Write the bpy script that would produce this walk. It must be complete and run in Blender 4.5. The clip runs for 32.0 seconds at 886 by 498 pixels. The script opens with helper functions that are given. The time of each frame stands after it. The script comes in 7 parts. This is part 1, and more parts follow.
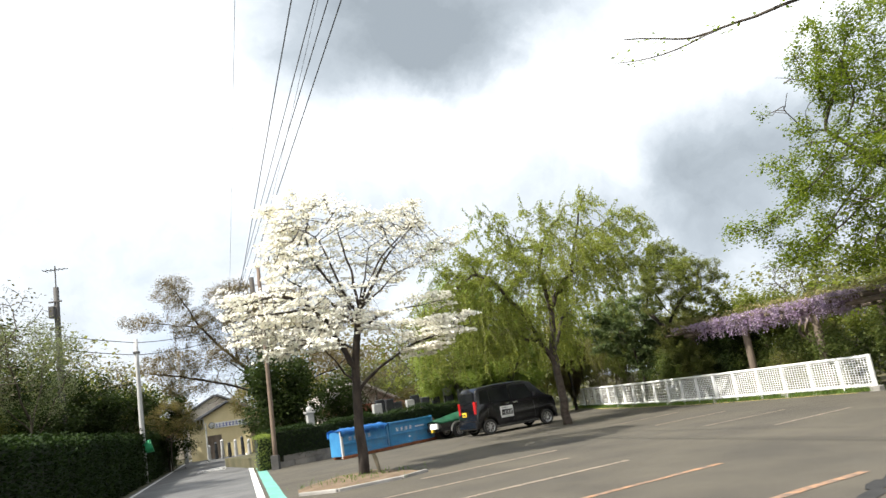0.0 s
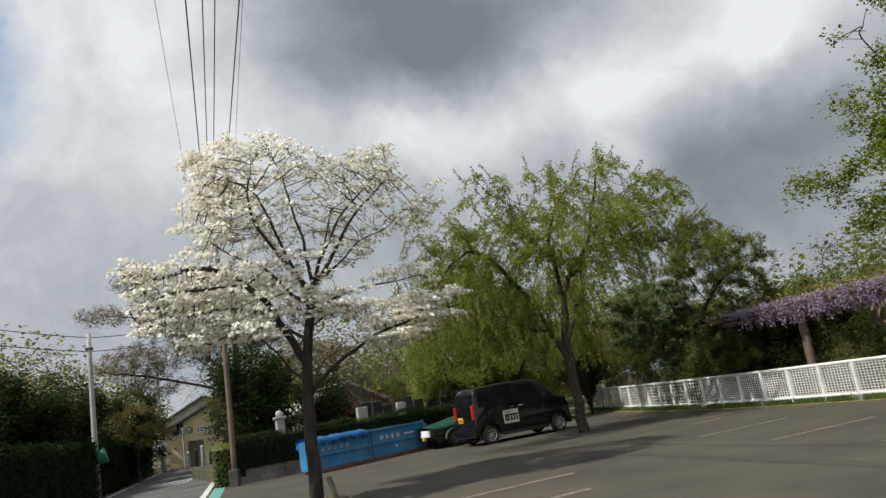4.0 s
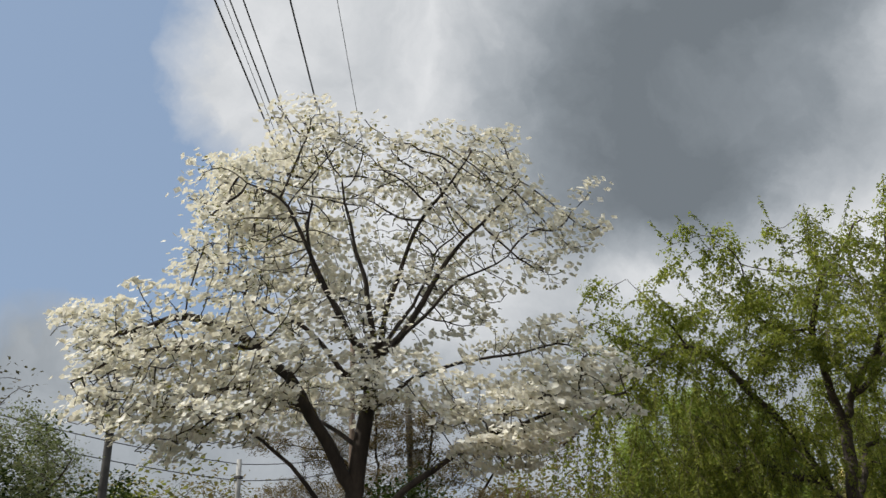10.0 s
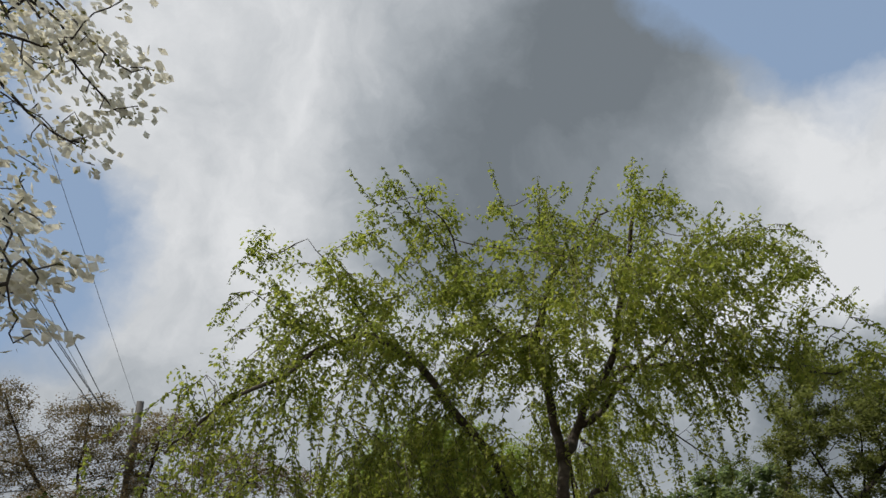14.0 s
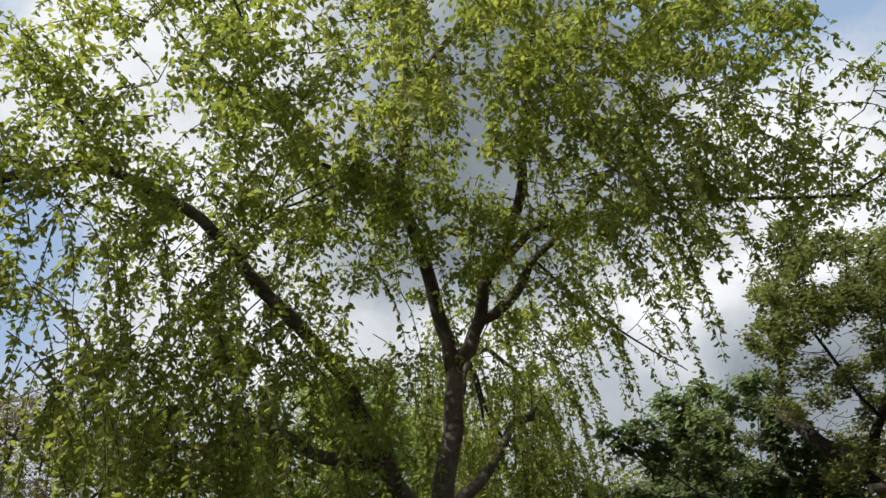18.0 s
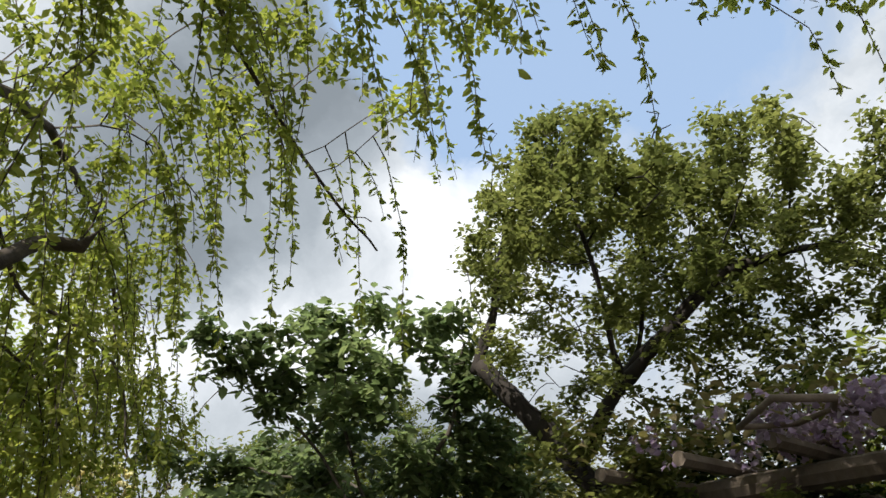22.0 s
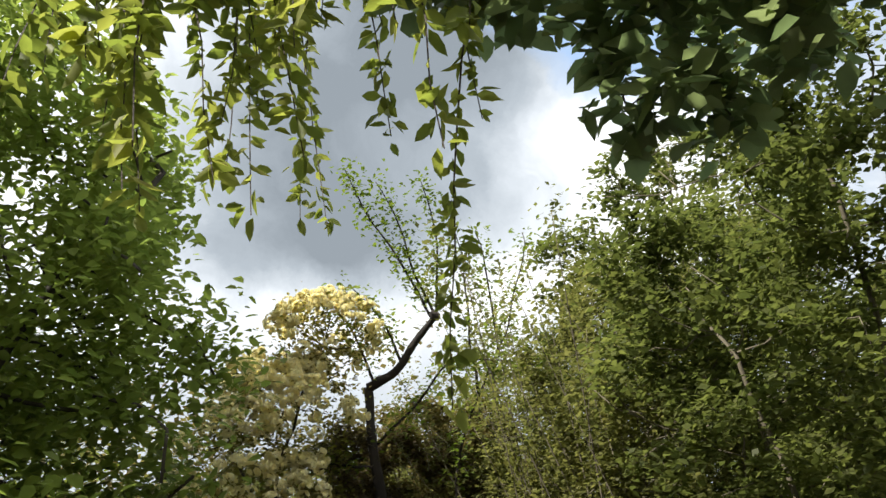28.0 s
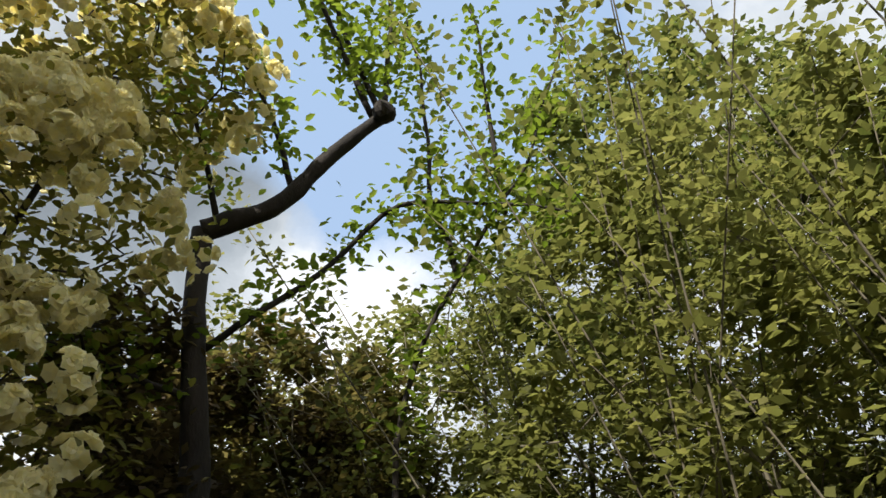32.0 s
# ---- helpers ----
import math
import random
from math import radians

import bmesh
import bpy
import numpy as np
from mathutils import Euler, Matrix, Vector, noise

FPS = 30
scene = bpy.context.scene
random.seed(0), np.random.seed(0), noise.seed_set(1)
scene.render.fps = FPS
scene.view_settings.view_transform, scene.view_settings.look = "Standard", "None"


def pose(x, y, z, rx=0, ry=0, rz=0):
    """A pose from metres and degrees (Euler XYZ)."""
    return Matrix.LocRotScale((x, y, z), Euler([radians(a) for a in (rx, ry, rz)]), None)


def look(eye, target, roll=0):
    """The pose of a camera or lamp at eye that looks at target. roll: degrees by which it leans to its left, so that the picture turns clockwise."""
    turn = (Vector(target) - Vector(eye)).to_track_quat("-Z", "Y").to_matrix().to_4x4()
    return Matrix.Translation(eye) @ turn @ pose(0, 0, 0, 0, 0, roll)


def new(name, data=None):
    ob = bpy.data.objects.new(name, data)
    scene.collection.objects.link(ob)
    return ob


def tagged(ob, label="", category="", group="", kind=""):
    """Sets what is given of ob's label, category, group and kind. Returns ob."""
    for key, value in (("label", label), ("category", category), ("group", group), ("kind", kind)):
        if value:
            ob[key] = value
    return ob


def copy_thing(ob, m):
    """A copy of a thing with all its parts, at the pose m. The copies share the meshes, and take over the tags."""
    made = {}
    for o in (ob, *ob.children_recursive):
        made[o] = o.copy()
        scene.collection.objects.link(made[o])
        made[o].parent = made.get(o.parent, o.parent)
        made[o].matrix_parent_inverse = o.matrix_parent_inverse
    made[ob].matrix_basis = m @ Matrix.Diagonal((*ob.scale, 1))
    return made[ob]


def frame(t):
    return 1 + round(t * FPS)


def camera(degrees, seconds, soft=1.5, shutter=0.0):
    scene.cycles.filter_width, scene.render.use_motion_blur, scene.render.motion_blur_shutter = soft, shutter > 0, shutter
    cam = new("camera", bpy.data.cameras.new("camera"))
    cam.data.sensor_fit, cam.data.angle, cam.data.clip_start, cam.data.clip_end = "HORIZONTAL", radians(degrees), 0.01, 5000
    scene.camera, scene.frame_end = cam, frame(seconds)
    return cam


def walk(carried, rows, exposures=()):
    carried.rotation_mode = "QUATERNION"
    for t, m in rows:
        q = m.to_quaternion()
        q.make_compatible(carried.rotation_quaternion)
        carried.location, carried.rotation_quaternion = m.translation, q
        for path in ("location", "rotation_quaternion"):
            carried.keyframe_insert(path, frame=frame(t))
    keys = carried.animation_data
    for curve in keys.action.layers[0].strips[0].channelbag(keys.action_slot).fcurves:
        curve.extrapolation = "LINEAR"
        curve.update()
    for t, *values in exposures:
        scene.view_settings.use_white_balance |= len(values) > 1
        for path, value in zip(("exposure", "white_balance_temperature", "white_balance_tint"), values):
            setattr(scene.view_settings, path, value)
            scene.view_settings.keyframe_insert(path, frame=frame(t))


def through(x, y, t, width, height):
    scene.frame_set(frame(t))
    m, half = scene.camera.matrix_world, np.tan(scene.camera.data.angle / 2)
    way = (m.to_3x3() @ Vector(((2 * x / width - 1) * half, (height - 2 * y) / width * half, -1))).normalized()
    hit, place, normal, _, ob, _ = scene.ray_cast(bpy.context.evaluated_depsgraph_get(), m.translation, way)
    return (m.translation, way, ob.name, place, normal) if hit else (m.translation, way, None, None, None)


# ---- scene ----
cam = camera(61.41, 32.0)
PATH = [
    (0.0, -0.951, -5.233, 1.518, 101.36, 8.81, -2.65),
    (0.5, -0.918, -4.660, 1.493, 99.24, 7.99, -4.21),
    (1.0, -0.836, -4.099, 1.491, 98.61, 8.32, -6.08),
    (1.5, -0.708, -3.573, 1.492, 97.86, 9.97, -10.17),
    (2.0, -0.553, -3.069, 1.497, 99.73, 8.86, -5.84),
    (2.5, -0.403, -2.546, 1.500, 100.21, 9.04, -7.17),
    (3.0, -0.257, -1.984, 1.506, 102.21, 10.97, -4.97),
    (3.5, -0.202, -1.396, 1.513, 101.79, 9.42, -2.54),
    (5.5, 0.054, 0.754, 1.494, 101.31, 9.21, -0.39),
    (6.0, 0.036, 1.335, 1.495, 103.79, 9.66, 0.65),
    (6.5, 0.121, 1.906, 1.488, 110.53, 11.34, 4.86),
    (7.0, 0.175, 2.479, 1.485, 108.54, 9.55, 6.71),
    (7.5, 0.244, 3.050, 1.484, 111.86, 7.33, 11.08),
    (8.0, 0.272, 3.592, 1.494, 111.04, 5.92, 11.35),
    (8.5, 0.318, 4.116, 1.508, 112.02, 6.50, 9.91),
    (9.0, 0.453, 4.617, 1.501, 117.90, 3.55, 9.86),
    (9.5, 0.671, 5.082, 1.497, 116.48, 2.07, 13.52),
    (10.0, 0.971, 5.553, 1.503, 115.05, 3.50, 15.69),
    (10.5, 1.249, 6.027, 1.511, 115.49, 3.82, 21.55),
    (11.0, 1.609, 6.486, 1.531, 117.23, 2.89, 17.61),
    (11.5, 1.988, 6.912, 1.536, 118.66, 2.87, 16.45),
    (12.0, 2.296, 7.383, 1.516, 119.44, 0.21, 9.74),
    (12.5, 2.548, 7.905, 1.501, 118.49, 1.52, 8.60),
    (13.0, 2.770, 8.458, 1.490, 117.97, 1.79, 7.11),
    (13.5, 2.973, 9.016, 1.493, 118.11, 1.39, 1.96),
    (15.5, 3.788, 11.285, 1.512, 115.73, 3.28, 4.84),
    (16.0, 4.021, 11.830, 1.475, 113.69, 4.35, 5.19),
    (16.5, 4.244, 12.397, 1.459, 115.92, 3.50, 2.68),
    (17.0, 4.386, 12.963, 1.495, 117.05, 5.38, -0.03),
    (17.5, 4.478, 13.511, 1.515, 116.67, 7.11, 4.18),
    (18.0, 4.477, 14.085, 1.544, 117.71, 5.92, 1.40),
    (18.5, 4.481, 14.697, 1.524, 118.21, 6.27, -4.27),
    (19.0, 4.440, 15.278, 1.530, 118.57, 4.43, -7.57),
    (19.5, 4.506, 15.866, 1.546, 119.20, 4.84, -16.93),
    (20.0, 4.584, 16.402, 1.518, 120.89, 6.00, -13.11),
    (20.5, 4.746, 16.934, 1.488, 119.98, 6.44, -18.48),
    (21.0, 5.049, 17.473, 1.495, 121.29, 6.28, -19.72),
    (21.5, 5.300, 17.996, 1.473, 120.38, 4.59, -23.53),
    (22.0, 5.549, 18.494, 1.482, 118.46, 1.29, -29.05),
    (22.5, 5.750, 19.019, 1.502, 115.61, 2.59, -26.41),
    (23.0, 5.889, 19.541, 1.495, 114.95, 2.14, -28.71),
    (23.5, 6.005, 20.067, 1.492, 113.99, 3.88, -24.82),
    (24.0, 6.141, 20.560, 1.507, 114.30, 4.94, -20.19),
    (24.5, 6.209, 21.082, 1.504, 113.37, 7.28, -19.34),
    (25.0, 6.323, 21.607, 1.513, 117.11, 6.81, -10.71),
    (25.5, 6.364, 22.170, 1.513, 114.59, 6.92, -11.03),
    (27.5, 6.318, 24.492, 1.498, 116.50, 4.64, -12.96),
    (28.0, 6.298, 25.081, 1.507, 115.47, 6.42, -11.03),
    (28.5, 6.261, 25.666, 1.516, 112.87, 6.12, -14.42),
    (29.0, 6.228, 26.225, 1.478, 111.36, 4.29, -21.06),
    (29.5, 6.110, 26.776, 1.515, 112.43, 6.28, -25.00),
    (30.0, 5.989, 27.310, 1.506, 116.86, 6.48, -28.33),
    (30.5, 5.935, 27.844, 1.485, 116.25, 8.99, -37.50),
    (31.0, 6.006, 28.402, 1.484, 119.84, 10.58, -41.00),
    (31.5, 6.140, 28.974, 1.490, 118.11, 8.36, -38.56),
    (32.0, 6.316, 29.551, 1.527, 124.10, 6.90, -35.38),
]
walk(cam, [(t, pose(*p)) for t, *p in PATH],
     exposures=((0.0, 1.15), (0.4, 0.95), (1.0, 0.66), (1.5, 0.16), (3.0, 0.05), (6.0, 0.05), (8.0, -0.03), (10.0, -0.1), (13.0, -0.13), (16.0, -0.03), (19.0, 0.45), (22.0, 0.62), (25.0, 0.94), (28.0, 0.87), (30.0, 0.68), (32.0, 0.68)))

# ---- world: broken cloud over a blue sky, one sun ----
SUN_AZ, SUN_EL = radians(-114), radians(50)          # azimuth from +y towards +x


def aim(az, el):
    az, el = radians(az), radians(el)
    return (math.sin(az) * math.cos(el), math.cos(az) * math.cos(el), math.sin(el))


world = bpy.data.worlds.new("sky")
scene.world = world
world.use_nodes = True
wt = world.node_tree
wt.nodes.clear()


def wn(kind, **settings):
    n = wt.nodes.new(kind)
    for key, value in settings.items():
        if key == "operation":
            n.operation = value
        elif key == "blend":
            n.blend_type = value
    return n


def wmath(op, a, b=None, c=None):
    n = wn("ShaderNodeMath", operation=op)
    for i, v in enumerate((a, b, c)):
        if v is None:
            continue
        if isinstance(v, (int, float)):
            n.inputs[i].default_value = v
        else:
            wt.links.new(v, n.inputs[i])
    return n.outputs[0]


def wvec(op, a, b):
    n = wn("ShaderNodeVectorMath", operation=op)
    for i, v in enumerate((a, b)):
        if isinstance(v, tuple):
            n.inputs[i].default_value = v
        else:
            wt.links.new(v, n.inputs[i])
    return n.outputs["Value"] if op == "DOT_PRODUCT" else n.outputs["Vector"]


def wnoise(vec, scale, detail, rough, distort=0.0):
    n = wn("ShaderNodeTexNoise")
    n.inputs["Scale"].default_value, n.inputs["Detail"].default_value = scale, detail
    n.inputs["Roughness"].default_value, n.inputs["Distortion"].default_value = rough, distort
    wt.links.new(vec, n.inputs["Vector"])
    return n


sky = wn("ShaderNodeTexSky")
sky.sky_type, sky.sun_disc = "NISHITA", False
sky.sun_elevation, sky.sun_rotation = SUN_EL, SUN_AZ
sky.air_density, sky.dust_density, sky.ozone_density = 1.0, 1.2, 1.0
coord = wn("ShaderNodeTexCoord").outputs["Generated"]
wob = wvec("SUBTRACT", wnoise(coord, 3.0, 10, 0.6).outputs["Color"], (0.5, 0.5, 0.5))
wob = wvec("MULTIPLY", wob, (0.21, 0.21, 0.21))
bent = wvec("NORMALIZE", wvec("ADD", coord, wob), (0.0, 0.0, 0.0))


def bank(az, el, width):
    """A soft patch of cloud round a direction, width in degrees."""
    k = 1.0 / (1 - math.cos(radians(width)))
    near = wvec("DOT_PRODUCT", bent, aim(az, el))
    return wmath("EXPONENT", wmath("MULTIPLY", wmath("SUBTRACT", near, 1.0), k))


def banks(start, rows):
    total = start
    for az, el, width, weight in rows:
        total = wmath("ADD", total, wmath("MULTIPLY", bank(az, el, width), weight))
    return total


fine = wnoise(bent, 2.3, 9, 0.58, 0.3).outputs["Fac"]
puff = wnoise(bent, 6.5, 8, 0.6, 0.2).outputs["Fac"]
# The azimuth 180 row is cloud added out of view as fill light.
cover = banks(wmath("ADD", 0.22, wmath("MULTIPLY", fine, 1.1)),
              ((-42, 30, 12, -0.75), (-52, 42, 14, -0.5), (-30, 27, 5, -0.25), (-33, 35, 7, 0.5), (31, 42, 6, -0.45), (41, 46, 9, -0.6), (24, 48, 7, -0.3), (31, 47, 7, -0.4), (52, 46, 10, -0.5),
               (10, 32, 16, 0.4), (-17, 38, 10, 0.35), (25, 54, 9, -0.45), (-42, 14, 8, 0.45), (180, 35, 45, 0.5)))
# The last row brightens that unseen cloud, to fill faces turned towards it.
light_c = banks(wmath("ADD", -0.16, wmath("ADD", wmath("MULTIPLY", fine, 0.8), wmath("MULTIPLY", puff, 0.7))),
                ((-2, 26, 4, -0.22), (4, 27, 4.5, -0.3), (9, 26, 4, -0.26), (3, 35, 9, -0.3), (11, 37, 9, -0.3), (18, 37, 6, -0.15), (28, 14, 7, -0.42), (22, 10, 5, -0.2),
                 (-18, 16, 5, -0.1), (12, 44, 5, -0.15), (25, 46, 7, -0.35), (34, 46, 6, -0.25), (29, 22.5, 4.5, 0.42), (22, 21, 4, 0.45), (16, 22, 3.5, 0.4), (11, 19.5, 3, 0.28), (5, 20.5, 3.5, 0.32), (0, 21.5, 3.5, 0.26),
                 (-8, 21, 4, 0.18), (-15, 20, 5, 0.24), (-16, 28, 6, 0.08), (-19, 40, 10, 0.26), (-34, 34, 9, 0.3), (-25, 22, 9, 0.12), (28, 31, 5, 0.38), (33, 36, 5, 0.32),
                 (60, 35, 18, 0.08), (36, 26, 7, 0.25), (180, 30, 40, 0.6)))


def wramp(fac, stops):
    n = wn("ShaderNodeValToRGB")
    el = n.color_ramp.elements
    while len(el) < len(stops):
        el.new(0.5)
    for e, (p, c) in zip(el, stops):
        e.position, e.color = p, (*c, 1)
    wt.links.new(fac, n.inputs["Fac"])
    return n.outputs["Color"]


cloud = wramp(light_c, ((0.08, (0.185, 0.212, 0.238)), (0.36, (0.282, 0.316, 0.35)), (0.62, (0.452, 0.486, 0.522)), (0.98, (0.8, 0.815, 0.835))))
mask = wramp(cover, ((0.42, (0, 0, 0)), (0.72, (1, 1, 1))))
lift = wn("ShaderNodeMix")
lift.data_type, lift.blend_type = "RGBA", "MULTIPLY"
lift.inputs["Factor"].default_value = 1.0
lift.inputs[7].default_value = (10, 10, 10, 1)
wt.links.new(cloud, lift.inputs[6])
pale = wn("ShaderNodeMix")
pale.data_type = "RGBA"
pale.inputs["Factor"].default_value = 0.75
pale.inputs[7].default_value = (3.4, 4.6, 6.5, 1)
wt.links.new(sky.outputs["Color"], pale.inputs[6])
both = wn("ShaderNodeMix")
both.data_type = "RGBA"
wt.links.new(mask, both.inputs["Factor"])
wt.links.new(pale.outputs[2], both.inputs[6])
wt.links.new(lift.outputs[2], both.inputs[7])
back = wn("ShaderNodeBackground")
back.inputs["Strength"].default_value = 0.1
wt.links.new(both.outputs[2], back.inputs["Color"])
wt.links.new(back.outputs[0], wn("ShaderNodeOutputWorld").inputs["Surface"])

sun = new("sun", bpy.data.lights.new("sun", "SUN"))
sun.data.energy, sun.data.angle, sun.data.color = 4.7, radians(0.6), (1.0, 0.95, 0.86)
sun.matrix_world = look((0, 0, 60), tuple(-60 * c for c in aim(-114, 50))[:2] + (60 - 60 * math.sin(SUN_EL),))

# ---- materials ----
def mat(name):
    m = bpy.data.materials.new(name)
    m.use_nodes = True
    t = m.node_tree
    return m, t, t.nodes["Principled BSDF"]


def tex(t, scale, detail=6, rough=0.55, stretch=None):
    n = t.nodes.new("ShaderNodeTexNoise")
    n.inputs["Scale"].default_value, n.inputs["Detail"].default_value, n.inputs["Roughness"].default_value = scale, detail, rough
    co = t.nodes.new("ShaderNodeTexCoord").outputs["Object"]
    if stretch:
        mp = t.nodes.new("ShaderNodeMapping")
        mp.inputs["Scale"].default_value = stretch
        t.links.new(co, mp.inputs["Vector"])
        co = mp.outputs["Vector"]
    t.links.new(co, n.inputs["Vector"])
    return n.outputs["Fac"]


def ramp(t, fac, *stops):
    n = t.nodes.new("ShaderNodeValToRGB")
    el = n.color_ramp.elements
    while len(el) < len(stops):
        el.new(0.5)
    for e, (p, c) in zip(el, stops):
        e.position, e.color = p, (*c, 1)
    t.links.new(fac, n.inputs["Fac"])
    return n.outputs["Color"]


def mixc(t, a, b, fac, blend="MIX"):
    n = t.nodes.new("ShaderNodeMix")
    n.data_type, n.blend_type = "RGBA", blend
    for v, i in ((fac, 0), (a, 6), (b, 7)):
        if isinstance(v, (int, float)):
            n.inputs[i].default_value = v
        elif isinstance(v, tuple):
            n.inputs[i].default_value = (*v, 1)
        else:
            t.links.new(v, n.inputs[i])
    return n.outputs[2]


def bumped(t, bsdf, height, strength, distance=0.01):
    b = t.nodes.new("ShaderNodeBump")
    b.inputs["Strength"].default_value, b.inputs["Distance"].default_value = strength, distance
    t.links.new(height, b.inputs["Height"])
    t.links.new(b.outputs["Normal"], bsdf.inputs["Normal"])


def surface(name, dark, pale, scale=4.0, grain=60.0, rough=0.8, metal=0.0, bump=0.25, stain=None, stretch=None, lo=0.35, hi=0.68):
    """A two-scale mottled surface: large patches from dark to pale, fine grain and relief, and now and then stains."""
    m, t, p = mat(name)
    big = tex(t, scale, 6, 0.6, stretch)
    small = tex(t, grain, 4, 0.6, stretch)
    col = ramp(t, big, (lo, dark), (hi, pale))
    col = mixc(t, col, ramp(t, small, (0.3, (0.62, 0.62, 0.62)), (0.7, (1.0, 1.0, 1.0))), 0.6, "MULTIPLY")
    if stain:
        col = mixc(t, col, stain, ramp(t, tex(t, scale * 0.37, 8, 0.7), (0.52, (0, 0, 0)), (0.72, (0.85, 0.85, 0.85))))
    t.links.new(col, p.inputs["Base Color"])
    p.inputs["Roughness"].default_value, p.inputs["Metallic"].default_value = rough, metal
    bumped(t, p, small, bump)
    return m


def foliage(name, colours, through=0.4, rough=0.5, glow=1.0, tint=(1.1, 1.2, 0.75), mottle=0.8, gloss=0.4):
    """Leaves or petals: each leaf takes its own tone, light passes through."""
    m, t, p = mat(name)
    rnd = t.nodes.new("ShaderNodeNewGeometry").outputs["Random Per Island"]
    n = len(colours)
    col = ramp(t, rnd, *[(i / max(1, n - 1), c) for i, c in enumerate(colours)])
    col = mixc(t, col, ramp(t, tex(t, 0.9, 3), (0.32, (0.62, 0.66, 0.6)), (0.68, (1.12, 1.1, 1.0))), mottle, "MULTIPLY")
    col = mixc(t, col, ramp(t, tex(t, 35, 3), (0.3, (0.8, 0.8, 0.8)), (0.7, (1, 1, 1))), 0.5, "MULTIPLY")
    t.links.new(col, p.inputs["Base Color"])
    p.inputs["Roughness"].default_value = rough
    p.inputs["Specular IOR Level"].default_value = gloss
    tr = t.nodes.new("ShaderNodeBsdfTranslucent")
    t.links.new(mixc(t, col, tuple(glow * c for c in tint), 1.0, "MULTIPLY"), tr.inputs["Color"])
    mx = t.nodes.new("ShaderNodeMixShader")
    mx.inputs[0].default_value = through
    t.links.new(p.outputs[0], mx.inputs[1])
    t.links.new(tr.outputs[0], mx.inputs[2])
    t.links.new(mx.outputs[0], t.nodes["Material Output"].inputs["Surface"])
    return m


ASPHALT = surface("lot_asphalt", (0.051, 0.044, 0.033), (0.088, 0.076, 0.055), 0.55, 90, 0.92, bump=0.35, stain=(0.063, 0.056, 0.044))
ROAD = surface("road_asphalt", (0.075, 0.075, 0.075), (0.13, 0.13, 0.128), 0.7, 110, 0.82, bump=0.3, stain=(0.17, 0.17, 0.165))
PATCH = surface("tar_seam", (0.012, 0.012, 0.012), (0.026, 0.025, 0.024), 3, 60, 0.97)
SOIL = surface("soil", (0.10, 0.065, 0.038), (0.2, 0.145, 0.09), 2.5, 45, 0.95, bump=0.7)
EARTH = surface("wood_floor", (0.05, 0.055, 0.025), (0.12, 0.10, 0.05), 0.6, 25, 0.95, bump=0.7)
WHITE_LINE = surface("white_road_paint", (0.55, 0.55, 0.53), (0.8, 0.8, 0.78), 3, 80, 0.7, stain=(0.3, 0.3, 0.29))
TEAL_LINE = surface("teal_road_paint", (0.10, 0.30, 0.26), (0.17, 0.42, 0.36), 3, 80, 0.75, stain=(0.12, 0.2, 0.18))
ORANGE_LINE = surface("worn_orange_paint", (0.12, 0.095, 0.078), (0.4, 0.215, 0.11), 7, 70, 0.8, stain=(0.12, 0.11, 0.10), lo=0.34, hi=0.66)
FADED_LINE = surface("worn_pale_paint", (0.11, 0.095, 0.08), (0.36, 0.28, 0.2), 7, 70, 0.8, stain=(0.13, 0.12, 0.11))
YELLOW_LINE = surface("yellow_edge_paint", (0.40, 0.33, 0.08), (0.6, 0.5, 0.14), 4, 70, 0.8, stain=(0.2, 0.18, 0.12))
CONCRETE = surface("concrete", (0.24, 0.23, 0.21), (0.4, 0.385, 0.36), 1.6, 40, 0.88, bump=0.4, stain=(0.12, 0.115, 0.10))
WALL_STONE = surface("stained_block", (0.13, 0.12, 0.11), (0.26, 0.24, 0.21), 1.4, 30, 0.9, bump=0.5, stain=(0.06, 0.055, 0.045))
POLE_GREY = surface("pole_concrete", (0.34, 0.34, 0.33), (0.5, 0.5, 0.49), 1.5, 50, 0.8, bump=0.2)
POLE_RUST = surface("brown_pole", (0.12, 0.085, 0.06), (0.2, 0.145, 0.105), 2.2, 40, 0.75, bump=0.3)
POLE_DARK = surface("dark_pole", (0.045, 0.042, 0.04), (0.09, 0.085, 0.08), 2.2, 40, 0.75)
CABLE = surface("cable_rubber", (0.02, 0.02, 0.022), (0.04, 0.04, 0.042), 3, 50, 0.6)
FENCE_WHITE = surface("white_fence_paint", (0.78, 0.785, 0.78), (0.88, 0.88, 0.87), 2.0, 60, 0.45, bump=0.08, stain=(0.45, 0.44, 0.40))
BLUE_STEEL = surface("blue_container_paint", (0.03, 0.17, 0.38), (0.055, 0.27, 0.52), 1.7, 50, 0.5, bump=0.12, stain=(0.13, 0.17, 0.2))
BLUE_TARP = surface("blue_tarp", (0.03, 0.16, 0.5), (0.06, 0.3, 0.72), 3.5, 30, 0.4, bump=0.3)
RUST = surface("rust", (0.13, 0.045, 0.02), (0.28, 0.10, 0.045), 5, 60, 0.9, bump=0.5)
GREEN_TARP = surface("green_tarp", (0.02, 0.12, 0.06), (0.035, 0.2, 0.10), 3, 40, 0.5, bump=0.25)
GREEN_NET = surface("green_netting", (0.02, 0.26, 0.10), (0.03, 0.36, 0.15), 6, 90, 0.6)
TEAL_BIN = surface("teal_plastic", (0.10, 0.27, 0.25), (0.15, 0.36, 0.33), 1.8, 50, 0.5, bump=0.08)
CREAM = surface("cream_render", (0.60, 0.50, 0.28), (0.72, 0.62, 0.38), 0.8, 50, 0.9, bump=0.15)
